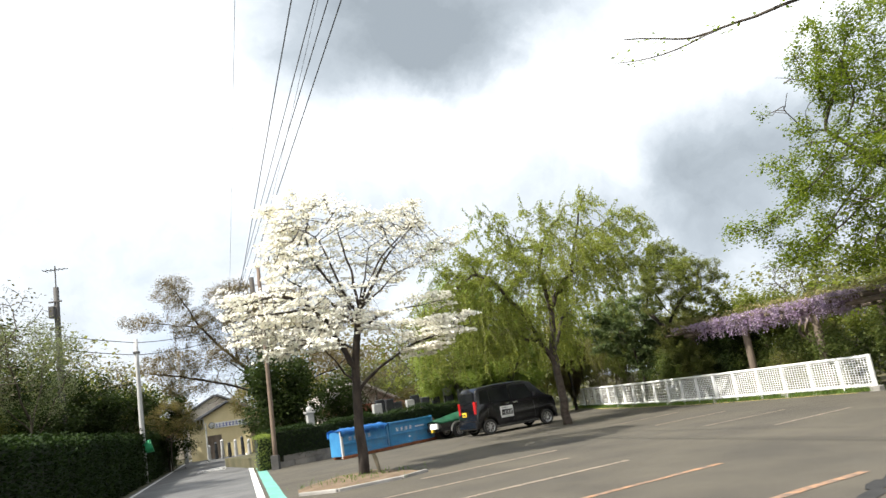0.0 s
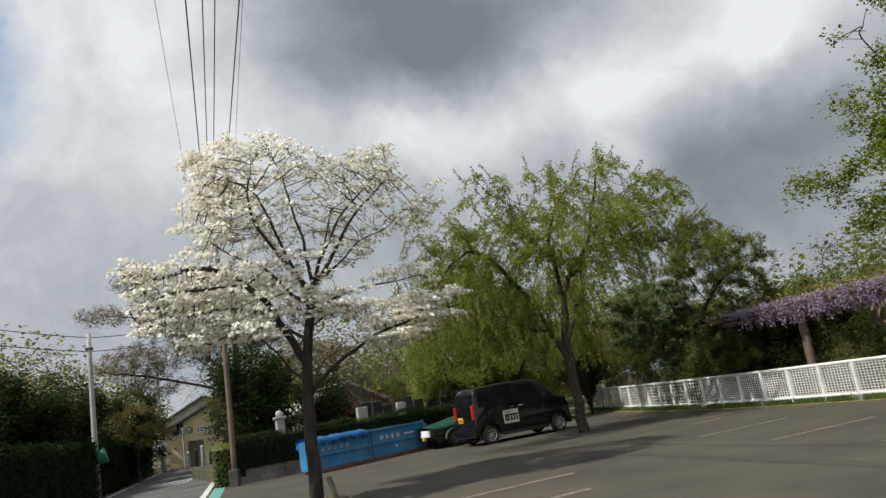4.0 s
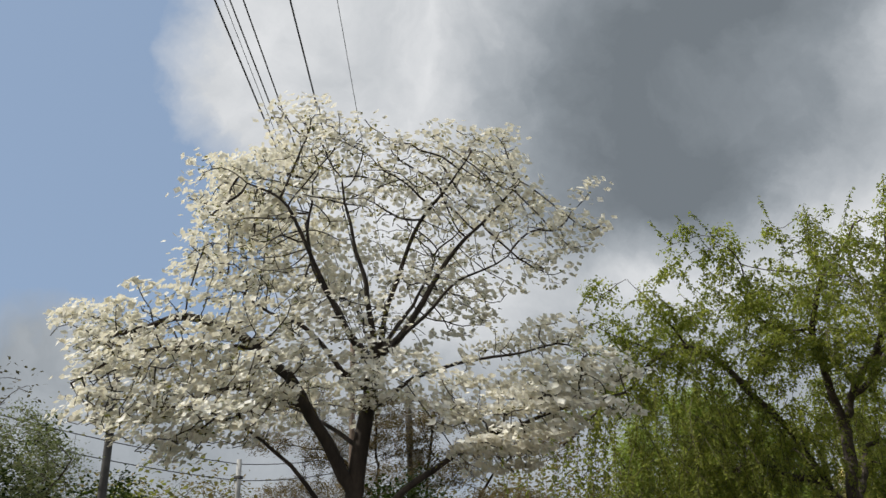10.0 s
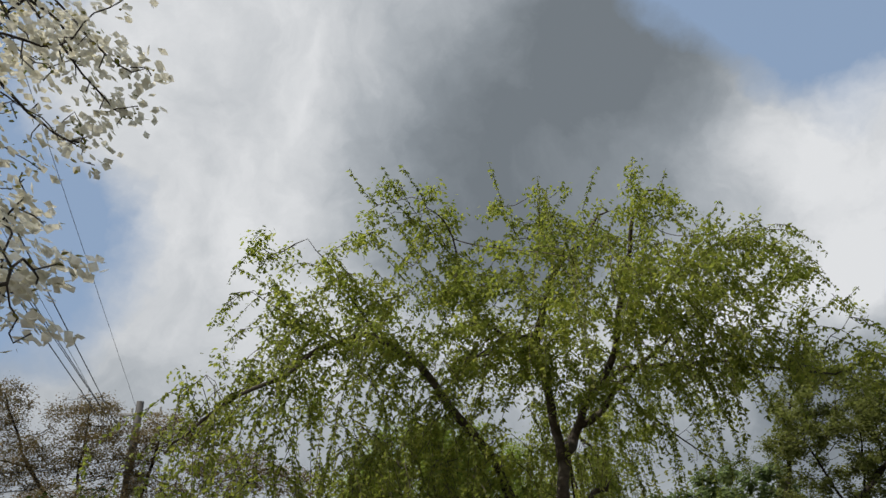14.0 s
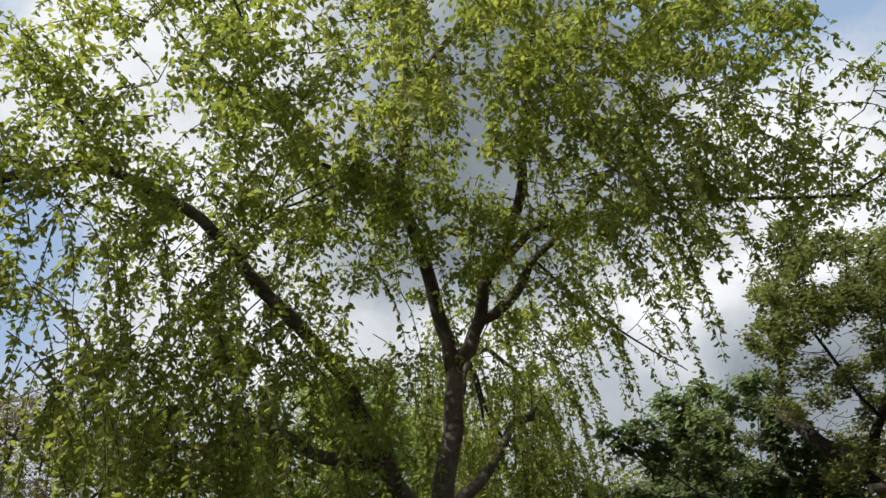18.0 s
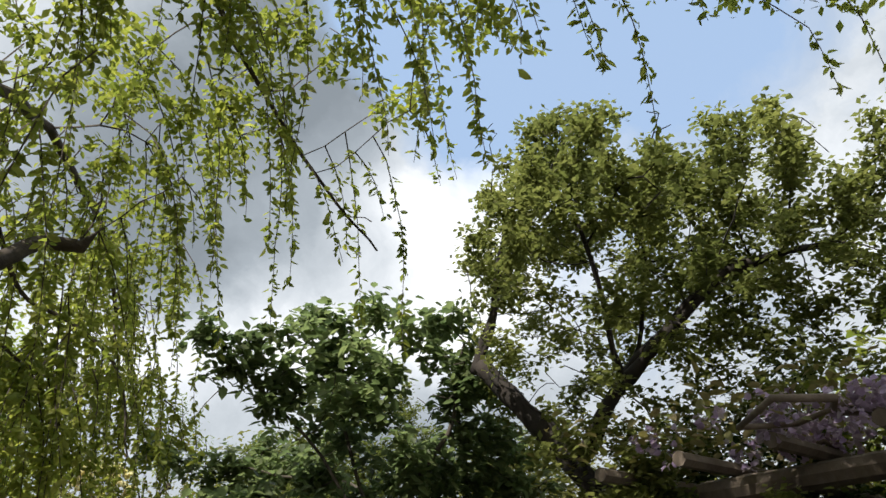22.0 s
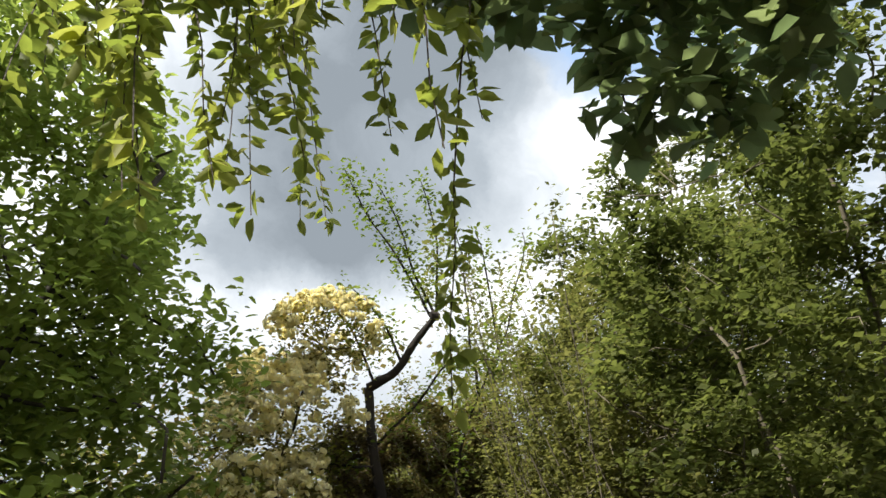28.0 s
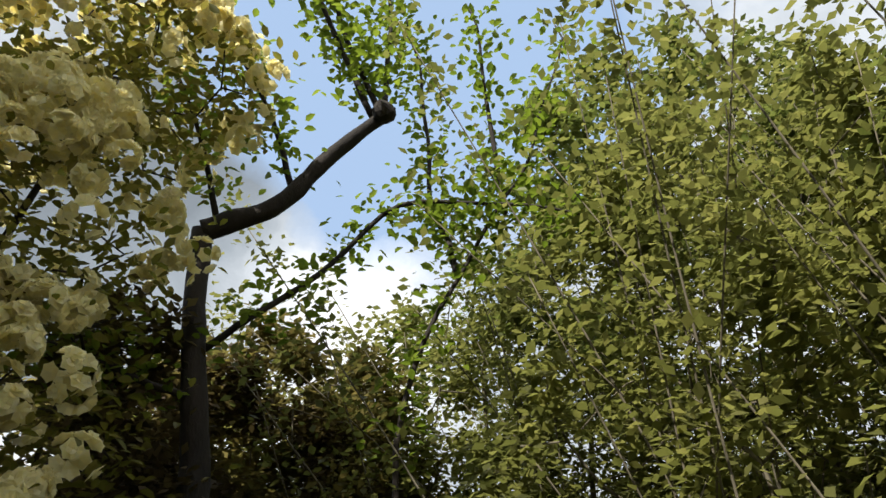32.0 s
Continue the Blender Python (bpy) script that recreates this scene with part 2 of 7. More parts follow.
PALE_WALL = surface("pale_render", (0.52, 0.47, 0.42), (0.66, 0.6, 0.54), 0.8, 50, 0.9, bump=0.15)
ROOF_GREY = surface("grey_roof_tile", (0.06, 0.065, 0.075), (0.12, 0.125, 0.14), 1.2, 30, 0.6, bump=0.3)
ROOF_RED = surface("red_roof_tile", (0.30, 0.09, 0.05), (0.45, 0.15, 0.08), 1.2, 30, 0.7, bump=0.3)
DARK_STONE = surface("black_granite", (0.02, 0.021, 0.024), (0.05, 0.052, 0.056), 3, 90, 0.25)
GREY_STONE = surface("grey_granite", (0.3, 0.3, 0.29), (0.46, 0.46, 0.45), 3, 90, 0.6)
BLACK_PAINT = surface("black_car_paint", (0.006, 0.006, 0.008), (0.012, 0.012, 0.014), 1.2, 20, 0.16, bump=0.0)
BLACK_PLASTIC = surface("black_plastic", (0.018, 0.018, 0.018), (0.03, 0.03, 0.03), 4, 60, 0.6)
TYRE = surface("tyre_rubber", (0.02, 0.02, 0.02), (0.035, 0.034, 0.033), 5, 60, 0.85)
ALLOY = surface("alloy", (0.6, 0.6, 0.61), (0.72, 0.72, 0.73), 6, 60, 0.3, 0.9, bump=0.02)
CHROME = surface("chrome", (0.7, 0.7, 0.7), (0.8, 0.8, 0.8), 6, 60, 0.12, 1.0, bump=0.0)
WHITE_PLASTIC = surface("white_sheet", (0.66, 0.66, 0.65), (0.82, 0.82, 0.81), 3, 60, 0.6, bump=0.05)
SIGN_BLUE = surface("blue_sign_letter", (0.05, 0.07, 0.28), (0.07, 0.10, 0.36), 3, 60, 0.6)
INK = surface("black_ink", (0.012, 0.012, 0.012), (0.02, 0.02, 0.02), 3, 60, 0.6)
PLATE = surface("yellow_plate", (0.75, 0.5, 0.03), (0.85, 0.6, 0.05), 6, 60, 0.45)
RED_SIGN = surface("red_sign", (0.5, 0.02, 0.02), (0.62, 0.03, 0.03), 3, 60, 0.5)
TAIL = surface("tail_lamp", (0.35, 0.01, 0.01), (0.45, 0.02, 0.02), 3, 60, 0.15)
BEAM = surface("weathered_timber", (0.10, 0.075, 0.055), (0.19, 0.15, 0.115), 3, 40, 0.9, bump=0.5, stretch=(1, 1, 0.2))
BARK_DOG = surface("dogwood_bark", (0.018, 0.013, 0.010), (0.055, 0.041, 0.031), 7, 45, 0.9, bump=0.9, stretch=(1, 1, 0.35))
BARK_CHERRY = surface("cherry_bark", (0.03, 0.022, 0.016), (0.095, 0.07, 0.054), 6, 38, 0.85, bump=0.9, stretch=(1, 1, 2.2), stain=(0.13, 0.115, 0.09))
BARK_WOOD = surface("woodland_bark", (0.04, 0.032, 0.024), (0.10, 0.082, 0.062), 5, 35, 0.9, bump=0.8, stretch=(1, 1, 0.3))
BARK_ROSE = surface("old_dark_bark", (0.013, 0.010, 0.008), (0.04, 0.030, 0.023), 6, 40, 0.9, bump=0.9, stretch=(1, 1, 0.4))
VINE = surface("wisteria_stem", (0.10, 0.075, 0.055), (0.2, 0.155, 0.12), 6, 40, 0.9, bump=0.6)
GREY_TWIG = surface("dry_stem", (0.1, 0.084, 0.055), (0.18, 0.155, 0.105), 6, 40, 0.9)

# Near-black, to imitate the shade deep between the hedge leaves.
HEDGE_CORE_SHADE = surface("hedge_inside_shade", (0.008, 0.014, 0.005), (0.016, 0.026, 0.009), 6, 30, 0.95)
PETAL = foliage("white_bract", ((0.91, 0.9, 0.85), (0.94, 0.935, 0.91), (0.86, 0.83, 0.72), (0.92, 0.91, 0.86)), 0.36, 0.6, 1.0, (1.0, 0.97, 0.88), 0.2)
DOG_LEAF = foliage("dogwood_leaf", ((0.16, 0.15, 0.04), (0.24, 0.2, 0.07), (0.14, 0.17, 0.04)), 0.4)
CHERRY_LEAF = foliage("cherry_leaf", ((0.155, 0.19, 0.042), (0.205, 0.235, 0.053), (0.285, 0.29, 0.072), (0.18, 0.215, 0.046)), 0.58, 0.5, 1.65, (1.0, 1.03, 0.78), gloss=0.3)
LEANING_LEAF = foliage("thin_olive_leaf", ((0.115, 0.128, 0.045), (0.145, 0.157, 0.054), (0.19, 0.19, 0.072)), 0.58, 0.5, 1.6, (1.0, 1.05, 0.86), gloss=0.25)
FRESH_LEAF = foliage("fresh_leaf", ((0.12, 0.165, 0.025), (0.165, 0.215, 0.03), (0.22, 0.26, 0.045)), 0.5, 0.5, 1.4, (1.0, 1.08, 0.75))
ROADSIDE_LEAF = foliage("yellow_green_leaf", ((0.095, 0.135, 0.018), (0.145, 0.19, 0.026), (0.21, 0.245, 0.042)), 0.5, 0.65, 1.2, (1.05, 1.1, 0.75), gloss=0.15)
DARK_LEAF = foliage("broad_dark_leaf", ((0.09, 0.122, 0.056), (0.125, 0.158, 0.07), (0.165, 0.192, 0.085)), 0.58, 0.5, 1.75, (0.97, 1.03, 0.96))
WOOD_LEAF = foliage("woodland_leaf", ((0.095, 0.12, 0.026), (0.135, 0.155, 0.032), (0.18, 0.19, 0.042), (0.11, 0.135, 0.028)), 0.55, 0.5, 1.7, (1.0, 1.05, 0.75))
THICKET_LEAF = foliage("thicket_leaf", ((0.09, 0.108, 0.034), (0.12, 0.138, 0.043), (0.165, 0.178, 0.058)), 0.55, 0.5, 1.55, (1.0, 1.04, 0.8), gloss=0.2)
BROWN_LEAF = foliage("brown_green_leaf", ((0.115, 0.092, 0.036), (0.145, 0.118, 0.044), (0.12, 0.115, 0.04), (0.19, 0.16, 0.074)), 0.55, 0.5, 1.5, (1.05, 1.02, 0.82), gloss=0.25)
OLIVE_LEAF = foliage("olive_leaf", ((0.112, 0.118, 0.04), (0.145, 0.15, 0.05), (0.2, 0.192, 0.072)), 0.55, 0.5, 1.6, (1.02, 1.04, 0.82), gloss=0.2)
BRONZE_LEAF = foliage("bronze_young_leaf", ((0.135, 0.105, 0.05), (0.175, 0.125, 0.06), (0.125, 0.12, 0.045), (0.2, 0.145, 0.065)), 0.45, 0.5, 1.4)
CHERRY_BUD_LEAF = foliage("bronze_bud_leaf", ((0.135, 0.098, 0.055), (0.165, 0.12, 0.07), (0.13, 0.118, 0.052), (0.2, 0.155, 0.1)), 0.5, 0.5, 1.4, (1.0, 0.98, 0.88), gloss=0.25)
EVERGREEN_LEAF = foliage("evergreen_leaf", ((0.022, 0.036, 0.012), (0.034, 0.052, 0.016), (0.05, 0.07, 0.022)), 0.35, 0.75, gloss=0.15)
SHRUB_LEAF = foliage("dark_shrub_leaf", ((0.075, 0.1, 0.03), (0.1, 0.128, 0.038), (0.14, 0.155, 0.055)), 0.5, 0.6, 1.6, (1.0, 1.05, 0.8), gloss=0.25)
PALE_LEAF = foliage("pale_spring_leaf", ((0.14, 0.16, 0.09), (0.18, 0.2, 0.12), (0.2, 0.19, 0.13)), 0.5, 0.5)
DARK_BROWN_LEAF = foliage("dark_brown_leaf", ((0.06, 0.042, 0.026), (0.1, 0.07, 0.04), (0.15, 0.11, 0.062)), 0.42, 0.6, 1.3)
HEDGE_LEAF = foliage("hedge_leaf", ((0.014, 0.026, 0.009), (0.022, 0.04, 0.012), (0.036, 0.058, 0.018)), 0.3, 0.7, gloss=0.12)
LIME_LEAF = foliage("lime_leaf", ((0.185, 0.235, 0.056), (0.26, 0.3, 0.078)), 0.55, 0.5, 1.6, (0.97, 1.04, 0.82), gloss=0.3)
GREY_LEAF = foliage("bare_twig_leaf", ((0.10, 0.09, 0.06), (0.15, 0.13, 0.09)), 0.3)
ROSE_PETAL = foliage("pale_yellow_petal", ((0.94, 0.88, 0.52), (0.95, 0.91, 0.62), (0.95, 0.92, 0.7), (0.94, 0.86, 0.48)), 0.55, 0.6, 1.05, (1.02, 1.0, 0.92), 0.08)
ROSE_LEAF = foliage("rose_leaf", ((0.12, 0.12, 0.026), (0.16, 0.15, 0.036), (0.19, 0.155, 0.05)), 0.5, 0.5, 1.6, (1.05, 1.08, 0.75))
WISTERIA = foliage("purple_blossom", ((0.42, 0.3, 0.56), (0.52, 0.4, 0.64), (0.36, 0.24, 0.48), (0.62, 0.53, 0.7)), 0.4, 0.6)
WIST_LEAF = foliage("wisteria_leaf", ((0.24, 0.2, 0.09), (0.3, 0.24, 0.13), (0.17, 0.18, 0.06)), 0.35)
GRASS = foliage("grass_blade", ((0.07, 0.13, 0.02), (0.11, 0.19, 0.03), (0.15, 0.19, 0.05)), 0.35)

GLASS, _t, _p = mat("dark_car_glass")
_t.links.new(ramp(_t, tex(_t, 2.0), (0.4, (0.008, 0.009, 0.01)), (0.7, (0.014, 0.015, 0.017))), _p.inputs["Base Color"])
_p.inputs["Roughness"].default_value, _p.inputs["Specular IOR Level"].default_value = 0.06, 0.2

# ---- mesh tools ----
def mesh_of(name, verts, faces, material, smooth=False):
    me = bpy.data.meshes.new(name)
    me.from_pydata([tuple(v) for v in verts], [], [tuple(f) for f in faces])
    me.materials.append(material)
    if smooth:
        me.shade_smooth()
    me.update()
    return me


def quads(name, verts, per, pattern, material, smooth=False):
    """Many alike little pieces at once. verts: (n * per, 3); pattern: quads within one piece."""
    n = len(verts) // per
    idx = (np.arange(n)[:, None, None] * per + np.array(pattern)[None]).reshape(-1, 4)
    me = bpy.data.meshes.new(name)
    me.vertices.add(len(verts))
    me.vertices.foreach_set("co", np.asarray(verts, np.float32).ravel())
    me.loops.add(idx.size)
    me.loops.foreach_set("vertex_index", idx.astype(np.int32).ravel())
    me.polygons.add(len(idx))
    me.polygons.foreach_set("loop_start", np.arange(0, idx.size, 4, dtype=np.int32))
    me.polygons.foreach_set("loop_total", np.full(len(idx), 4, np.int32))
    me.update(calc_edges=True)
    me.validate()
    me.materials.append(material)
    if smooth:
        me.shade_smooth()
    return me


def part(name, bm, material, parent=None, label=""):
    """Links a bmesh or a mesh as one object under a thing or a part."""
    if isinstance(bm, bmesh.types.BMesh):
        me = bpy.data.meshes.new(name)
        bm.to_mesh(me)
        bm.free()
        me.materials.append(material)
    else:
        me = bm
    ob = new(name, me)
    if parent is not None:
        ob.parent = parent
    if label:
        tagged(ob, label)
    return ob


def thing(name, label, category, m=None, group="", kind=""):
    ob = new(name)
    ob.empty_display_size = 0.2
    if m is not None:
        ob.matrix_basis = m
    return tagged(ob, label, category, group, kind)


def box(bm, x0, x1, y0, y1, z0, z1, bevel=0.0, m=None):
    made = bmesh.ops.create_cube(bm, size=1.0)["verts"]
    bmesh.ops.transform(bm, matrix=Matrix.Translation(((x0 + x1) / 2, (y0 + y1) / 2, (z0 + z1) / 2)) @ Matrix.Diagonal((x1 - x0, y1 - y0, z1 - z0, 1)), verts=made)
    if bevel:
        edges = list({e for v in made for e in v.link_edges})
        made = list({v for f in bmesh.ops.bevel(bm, geom=edges, offset=bevel, segments=2, affect="EDGES", profile=0.5)["faces"] for v in f.verts} | {v for v in made if v.is_valid})
    if m is not None:
        bmesh.ops.transform(bm, matrix=m, verts=[v for v in made if v.is_valid])
    return bm


def boxed(x0, x1, y0, y1, z0, z1, bevel=0.0):
    return box(bmesh.new(), x0, x1, y0, y1, z0, z1, bevel)


def cyl(bm, a, b, r0, r1=None, seg=12, bevel=0.0):
    a, b = Vector(a), Vector(b)
    d = b - a
    made = bmesh.ops.create_cone(bm, cap_ends=True, segments=seg, radius1=r0, radius2=r0 if r1 is None else r1, depth=d.length)["verts"]
    bmesh.ops.transform(bm, matrix=Matrix.Translation((a + b) / 2) @ d.to_track_quat("Z", "Y").to_matrix().to_4x4(), verts=made)
    return bm


def tube(verts, faces, pts, radii, seg=7, close=True):
    """Adds a tapering tube along points to the two lists."""
    pts = [np.asarray(p, float) for p in pts]
    base = len(verts)
    side = np.array((0.3, 0.9, 0.2))
    for i, p in enumerate(pts):
        d = pts[min(i + 1, len(pts) - 1)] - pts[max(i - 1, 0)]
        d = d / (np.linalg.norm(d) + 1e-9)
        s = side - d * (side @ d)
        s = s / (np.linalg.norm(s) + 1e-9)
        side = s
        u = np.cross(d, s)
        for k in range(seg):
            a = 2 * math.pi * k / seg
            verts.append(p + radii[i] * (math.cos(a) * s + math.sin(a) * u))
    for i in range(len(pts) - 1):
        for k in range(seg):
            a, b = base + i * seg + k, base + i * seg + (k + 1) % seg
            faces.append((a, b, b + seg, a + seg))
    if close:
        faces.append(tuple(base + k for k in range(seg))[::-1])
        faces.append(tuple(base + (len(pts) - 1) * seg + k for k in range(seg)))


def bend(points, n):
    """A smooth line of n points through a few control points."""
    p = [np.asarray(q, float) for q in points]
    p = [2 * p[0] - p[1]] + p + [2 * p[-1] - p[-2]]
    out = []
    for i in range(1, len(p) - 2):
        for k in range(n):
            t = k / n
            a, b, c, d = p[i - 1:i + 3]
            out.append(0.5 * (2 * b + (c - a) * t + (2 * a - 5 * b + 4 * c - d) * t * t + (3 * b - a - 3 * c + d) * t ** 3))
    return out + [p[-2]]


def lumpy(p, scale, level, seed=0.0):
    """True where a soft noise lies above level: foliage comes in clumps with gaps between."""
    return np.array([noise.noise(Vector((q[0] * scale + seed, q[1] * scale, q[2] * scale * 1.5))) > level for q in p])


def unit(v):
    return v / (np.linalg.norm(v, axis=-1, keepdims=True) + 1e-9)


LEAF = ((0, 1, 2, 3), (0, 3, 4, 5))


def small_leaf_verts(pos, along, up, length, width):
    """Four points a leaf, for small or far ones: a bent lozenge."""
    pos, along, up = np.asarray(pos, float), unit(np.asarray(along, float)), np.asarray(up, float)
    side = unit(np.cross(along, up))
    nrm = np.cross(side, along)
    L, W = np.asarray(length, float).reshape(-1, 1), np.asarray(width, float).reshape(-1, 1)
    rows = [pos, pos + along * L * 0.5 + side * W * 0.56 + nrm * W * 0.12, pos + along * L, pos + along * L * 0.45 - side * W * 0.56 + nrm * W * 0.12]
    return np.stack(rows, 1).reshape(-1, 3)


def leaf_verts(pos, along, up, length, width, fold=0.25):
    """Six points a leaf: a pointed oval, folded along the rib. All arrays of n rows."""
    pos, along, up = np.asarray(pos, float), unit(np.asarray(along, float)), np.asarray(up, float)
    side = unit(np.cross(along, up))
    nrm = np.cross(side, along)
    L, W = np.asarray(length, float).reshape(-1, 1), np.asarray(width, float).reshape(-1, 1)
    rows = [pos, pos + along * L * 0.3 + side * W * 0.5 + nrm * W * fold, pos + along * L * 0.68 + side * W * 0.42 + nrm * W * fold * 0.8, pos + along * L,
            pos + along * L * 0.68 - side * W * 0.42 + nrm * W * fold * 0.8, pos + along * L * 0.3 - side * W * 0.5 + nrm * W * fold]
    return np.stack(rows, 1).reshape(-1, 3)


def blobs(rng, rows, count):
    """Random points in ellipsoids (centre, radii), nearer the shell than the core."""
    vol = np.array([r[3] * r[4] * r[5] for r in rows])
    pick = rng.choice(len(rows), count, p=vol / vol.sum())
    d = unit(rng.normal(size=(count, 3))) * rng.uniform(0.12, 1, (count, 1)) ** 0.42
    rows = np.array(rows)
    return rows[pick, :3] + d * rows[pick, 3:6]


def colonise(rng, limbs, targets, step, reach, kill, rounds=90, pull=(0, 0, 0.0), jitter=0.35):
    """Grows branches from limbs (polylines) towards target points. Returns points, parents."""
    pts, par = [], []
    for line, root in limbs:
        last = root
        for p in line:
            pts.append(np.asarray(p, float))
            par.append(last)
            last = len(pts) - 1
    pts = np.array(pts)
    live = np.array(targets)
    dist = np.linalg.norm(live[:, None] - pts[None], axis=2)
    near, nd = dist.argmin(1), dist.min(1)
    pull = np.array(pull)
    for _ in range(rounds):
        use = nd < reach
        if not use.any():
            break
        ids = np.unique(near[use])
        dirs = unit(live - pts[near])
        grown, parents = [], []
        for i in ids:
            sel = use & (near == i)
            d = dirs[sel].sum(0) + rng.normal(size=3) * jitter
            d = unit(unit(d) + pull)
            grown.append(pts[i] + d * step)
            parents.append(i)
        grown = np.array(grown)
        first = len(pts)
        pts = np.vstack([pts, grown])
        par += [int(q) for q in parents]
        dn = np.linalg.norm(live[:, None] - grown[None], axis=2)
        better = dn.min(1) < nd
        near = np.where(better, dn.argmin(1) + first, near)
        nd = np.minimum(nd, dn.min(1))
        keep = nd > kill
        live, near, nd = live[keep], near[keep], nd[keep]
        if not len(live) or len(pts) > 9000:
            break
    return pts, par


def thickness(pts, par, tip, power, thickest):
    kids = np.zeros(len(pts))
    r = np.zeros(len(pts))
    for i in range(len(pts) - 1, -1, -1):
        if r[i] == 0:
            r[i] = tip
        else:
            r[i] = r[i] ** (1 / power)
        if par[i] >= 0:
            r[par[i]] += r[i] ** power
            kids[par[i]] += 1
    return np.minimum(r, thickest), kids


def bark(pts, par, r, seg_of, skip=0):
    """Tubes for the branches, each chain drawn through, thick ones rounder."""
    verts, faces = [], []
    child = {}
    for i, q in enumerate(par):
        if q >= 0:
            child.setdefault(q, []).append(i)
    roots = [i for i, q in enumerate(par) if q < 0]
    stack = [(None, i) for i in roots]
    while stack:
        q, i = stack.pop()
        line = [] if q is None else [q]
        while True:
            line.append(i)
            nxt = sorted(child.get(i, []), key=lambda k: -r[k])
            if not nxt:
                break
            for k in nxt[1:]:
                stack.append((i, k))
            i = nxt[0]
        rad = [r[k] for k in line]
        if q is not None:
            rad[0] = min(r[line[0]], rad[1] * 1.15)
        if len(line) > 1:
            tube(verts, faces, pts[line], rad, seg_of(rad[1]))
    return verts, faces


def sun_leaf_frames(rng, n, droop, spread=1.0):
    """Random leaf directions: along (drooping by droop) and a face normal near up."""
    a = rng.uniform(0, 2 * math.pi, n)
    along = np.stack([np.cos(a), np.sin(a), -droop + rng.normal(size=n) * 0.3 * spread], 1)
    up = np.stack([rng.normal(size=n) * 0.45, rng.normal(size=n) * 0.45, np.ones(n)], 1)
    return along, up

# ---- the ground ----
LOT = radians(24)                       # the lot's bays and parked things lie turned by this


def slab(name, pts, z, material, label, category, thick=0.05, kind="structure"):
    bm = bmesh.new()
    top = [bm.verts.new((x, y, z)) for x, y in pts]
    low = [bm.verts.new((x, y, z - thick)) for x, y in pts]
    bm.faces.new(top)
    bm.faces.new(low[::-1])
    for i in range(len(pts)):
        j = (i + 1) % len(pts)
        bm.faces.new((low[i], low[j], top[j], top[i]))
    bmesh.ops.recalc_face_normals(bm, faces=bm.faces)
    return tagged(part(name, bm, material), label, category, kind=kind)


def road_x(y, off=0.0):
    """The road's right-hand edge line; it bears off to one side ahead."""
    return -4.4 - 0.221 * (y - 12.4) + off


bm = bmesh.new()
bmesh.ops.create_grid(bm, x_segments=60, y_segments=60, size=400)
for v in bm.verts:
    v.co.z = -0.06
tagged(part("ground", bm, EARTH), "dark leaf-strewn earth under the trees", "ground", kind="structure")
slab("road", [(road_x(-60), -60), (road_x(70), 70), (road_x(70) - 4.1, 70), (road_x(-60) - 4.1, -60)], 0.0, ROAD, "worn grey asphalt lane between hedge and car park", "road")
slab("parking_lot", [(road_x(-30) + 0.004, -30), (13.5, -30), (13.5, 8), (11.2, 13.2), (9.4, 18.6), (8.6, 22), (7.9, 31), (5.0, 31), (3.0, 28.0), (-5.4, 24.4), (-6.6, 22.4)],
     0.004, ASPHALT, "weathered brown-grey asphalt of the car park", "pavement")


def stripe(name, a, b, width, material, label, z=0.008, jag=0.0, seed=0):
    """A painted line from a to b, with slightly ragged edges."""
    rng = random.Random(seed)
    a, b = Vector((*a, 0)), Vector((*b, 0))
    d = (b - a).normalized()
    s = Vector((-d.y, d.x, 0)) * width / 2
    n = max(2, int((b - a).length / 0.35))
    bm = bmesh.new()
    rows = []
    for i in range(n + 1):
        p = a + (b - a) * i / n
        rows.append((bm.verts.new((p + s * (1 + rng.uniform(-jag, jag))) + Vector((0, 0, z))), bm.verts.new((p - s * (1 + rng.uniform(-jag, jag))) + Vector((0, 0, z)))))
    for (p, q), (u, v) in zip(rows, rows[1:]):
        bm.faces.new((p, q, v, u))
    bmesh.ops.recalc_face_normals(bm, faces=bm.faces)
    return tagged(part(name, bm, material), label, "line marking", kind="structure")


stripe("road_line", (road_x(-40) - 0.09, -40), (road_x(60) - 0.09, 60), 0.17, WHITE_LINE, "white edge line painted along the lane", 0.005, 0.06)
stripe("road_band", (road_x(-40) + 0.25, -40), (road_x(40) + 0.25, 40), 0.32, TEAL_LINE, "teal walkway band beside the white line", 0.009, 0.05)
stripe("road_line", (road_x(-40) - 3.95, -40), (road_x(60) - 3.95, 60), 0.12, WHITE_LINE, "white line along the hedge side of the lane", 0.005, 0.08)
for k in range(3):      # faded road lettering, as bars
    stripe("road_lettering", (road_x(29 + k * 1.1) - 2.4, 29 + k * 1.1), (road_x(29 + k * 1.1) - 1.2, 29.25 + k * 1.1), 0.3, WHITE_LINE, "faded white lettering on the lane", 0.005, 0.3, k)

# bays on the near side of the car park, in rows along the lot's angle
BAY = Vector((math.cos(LOT), math.sin(LOT)))
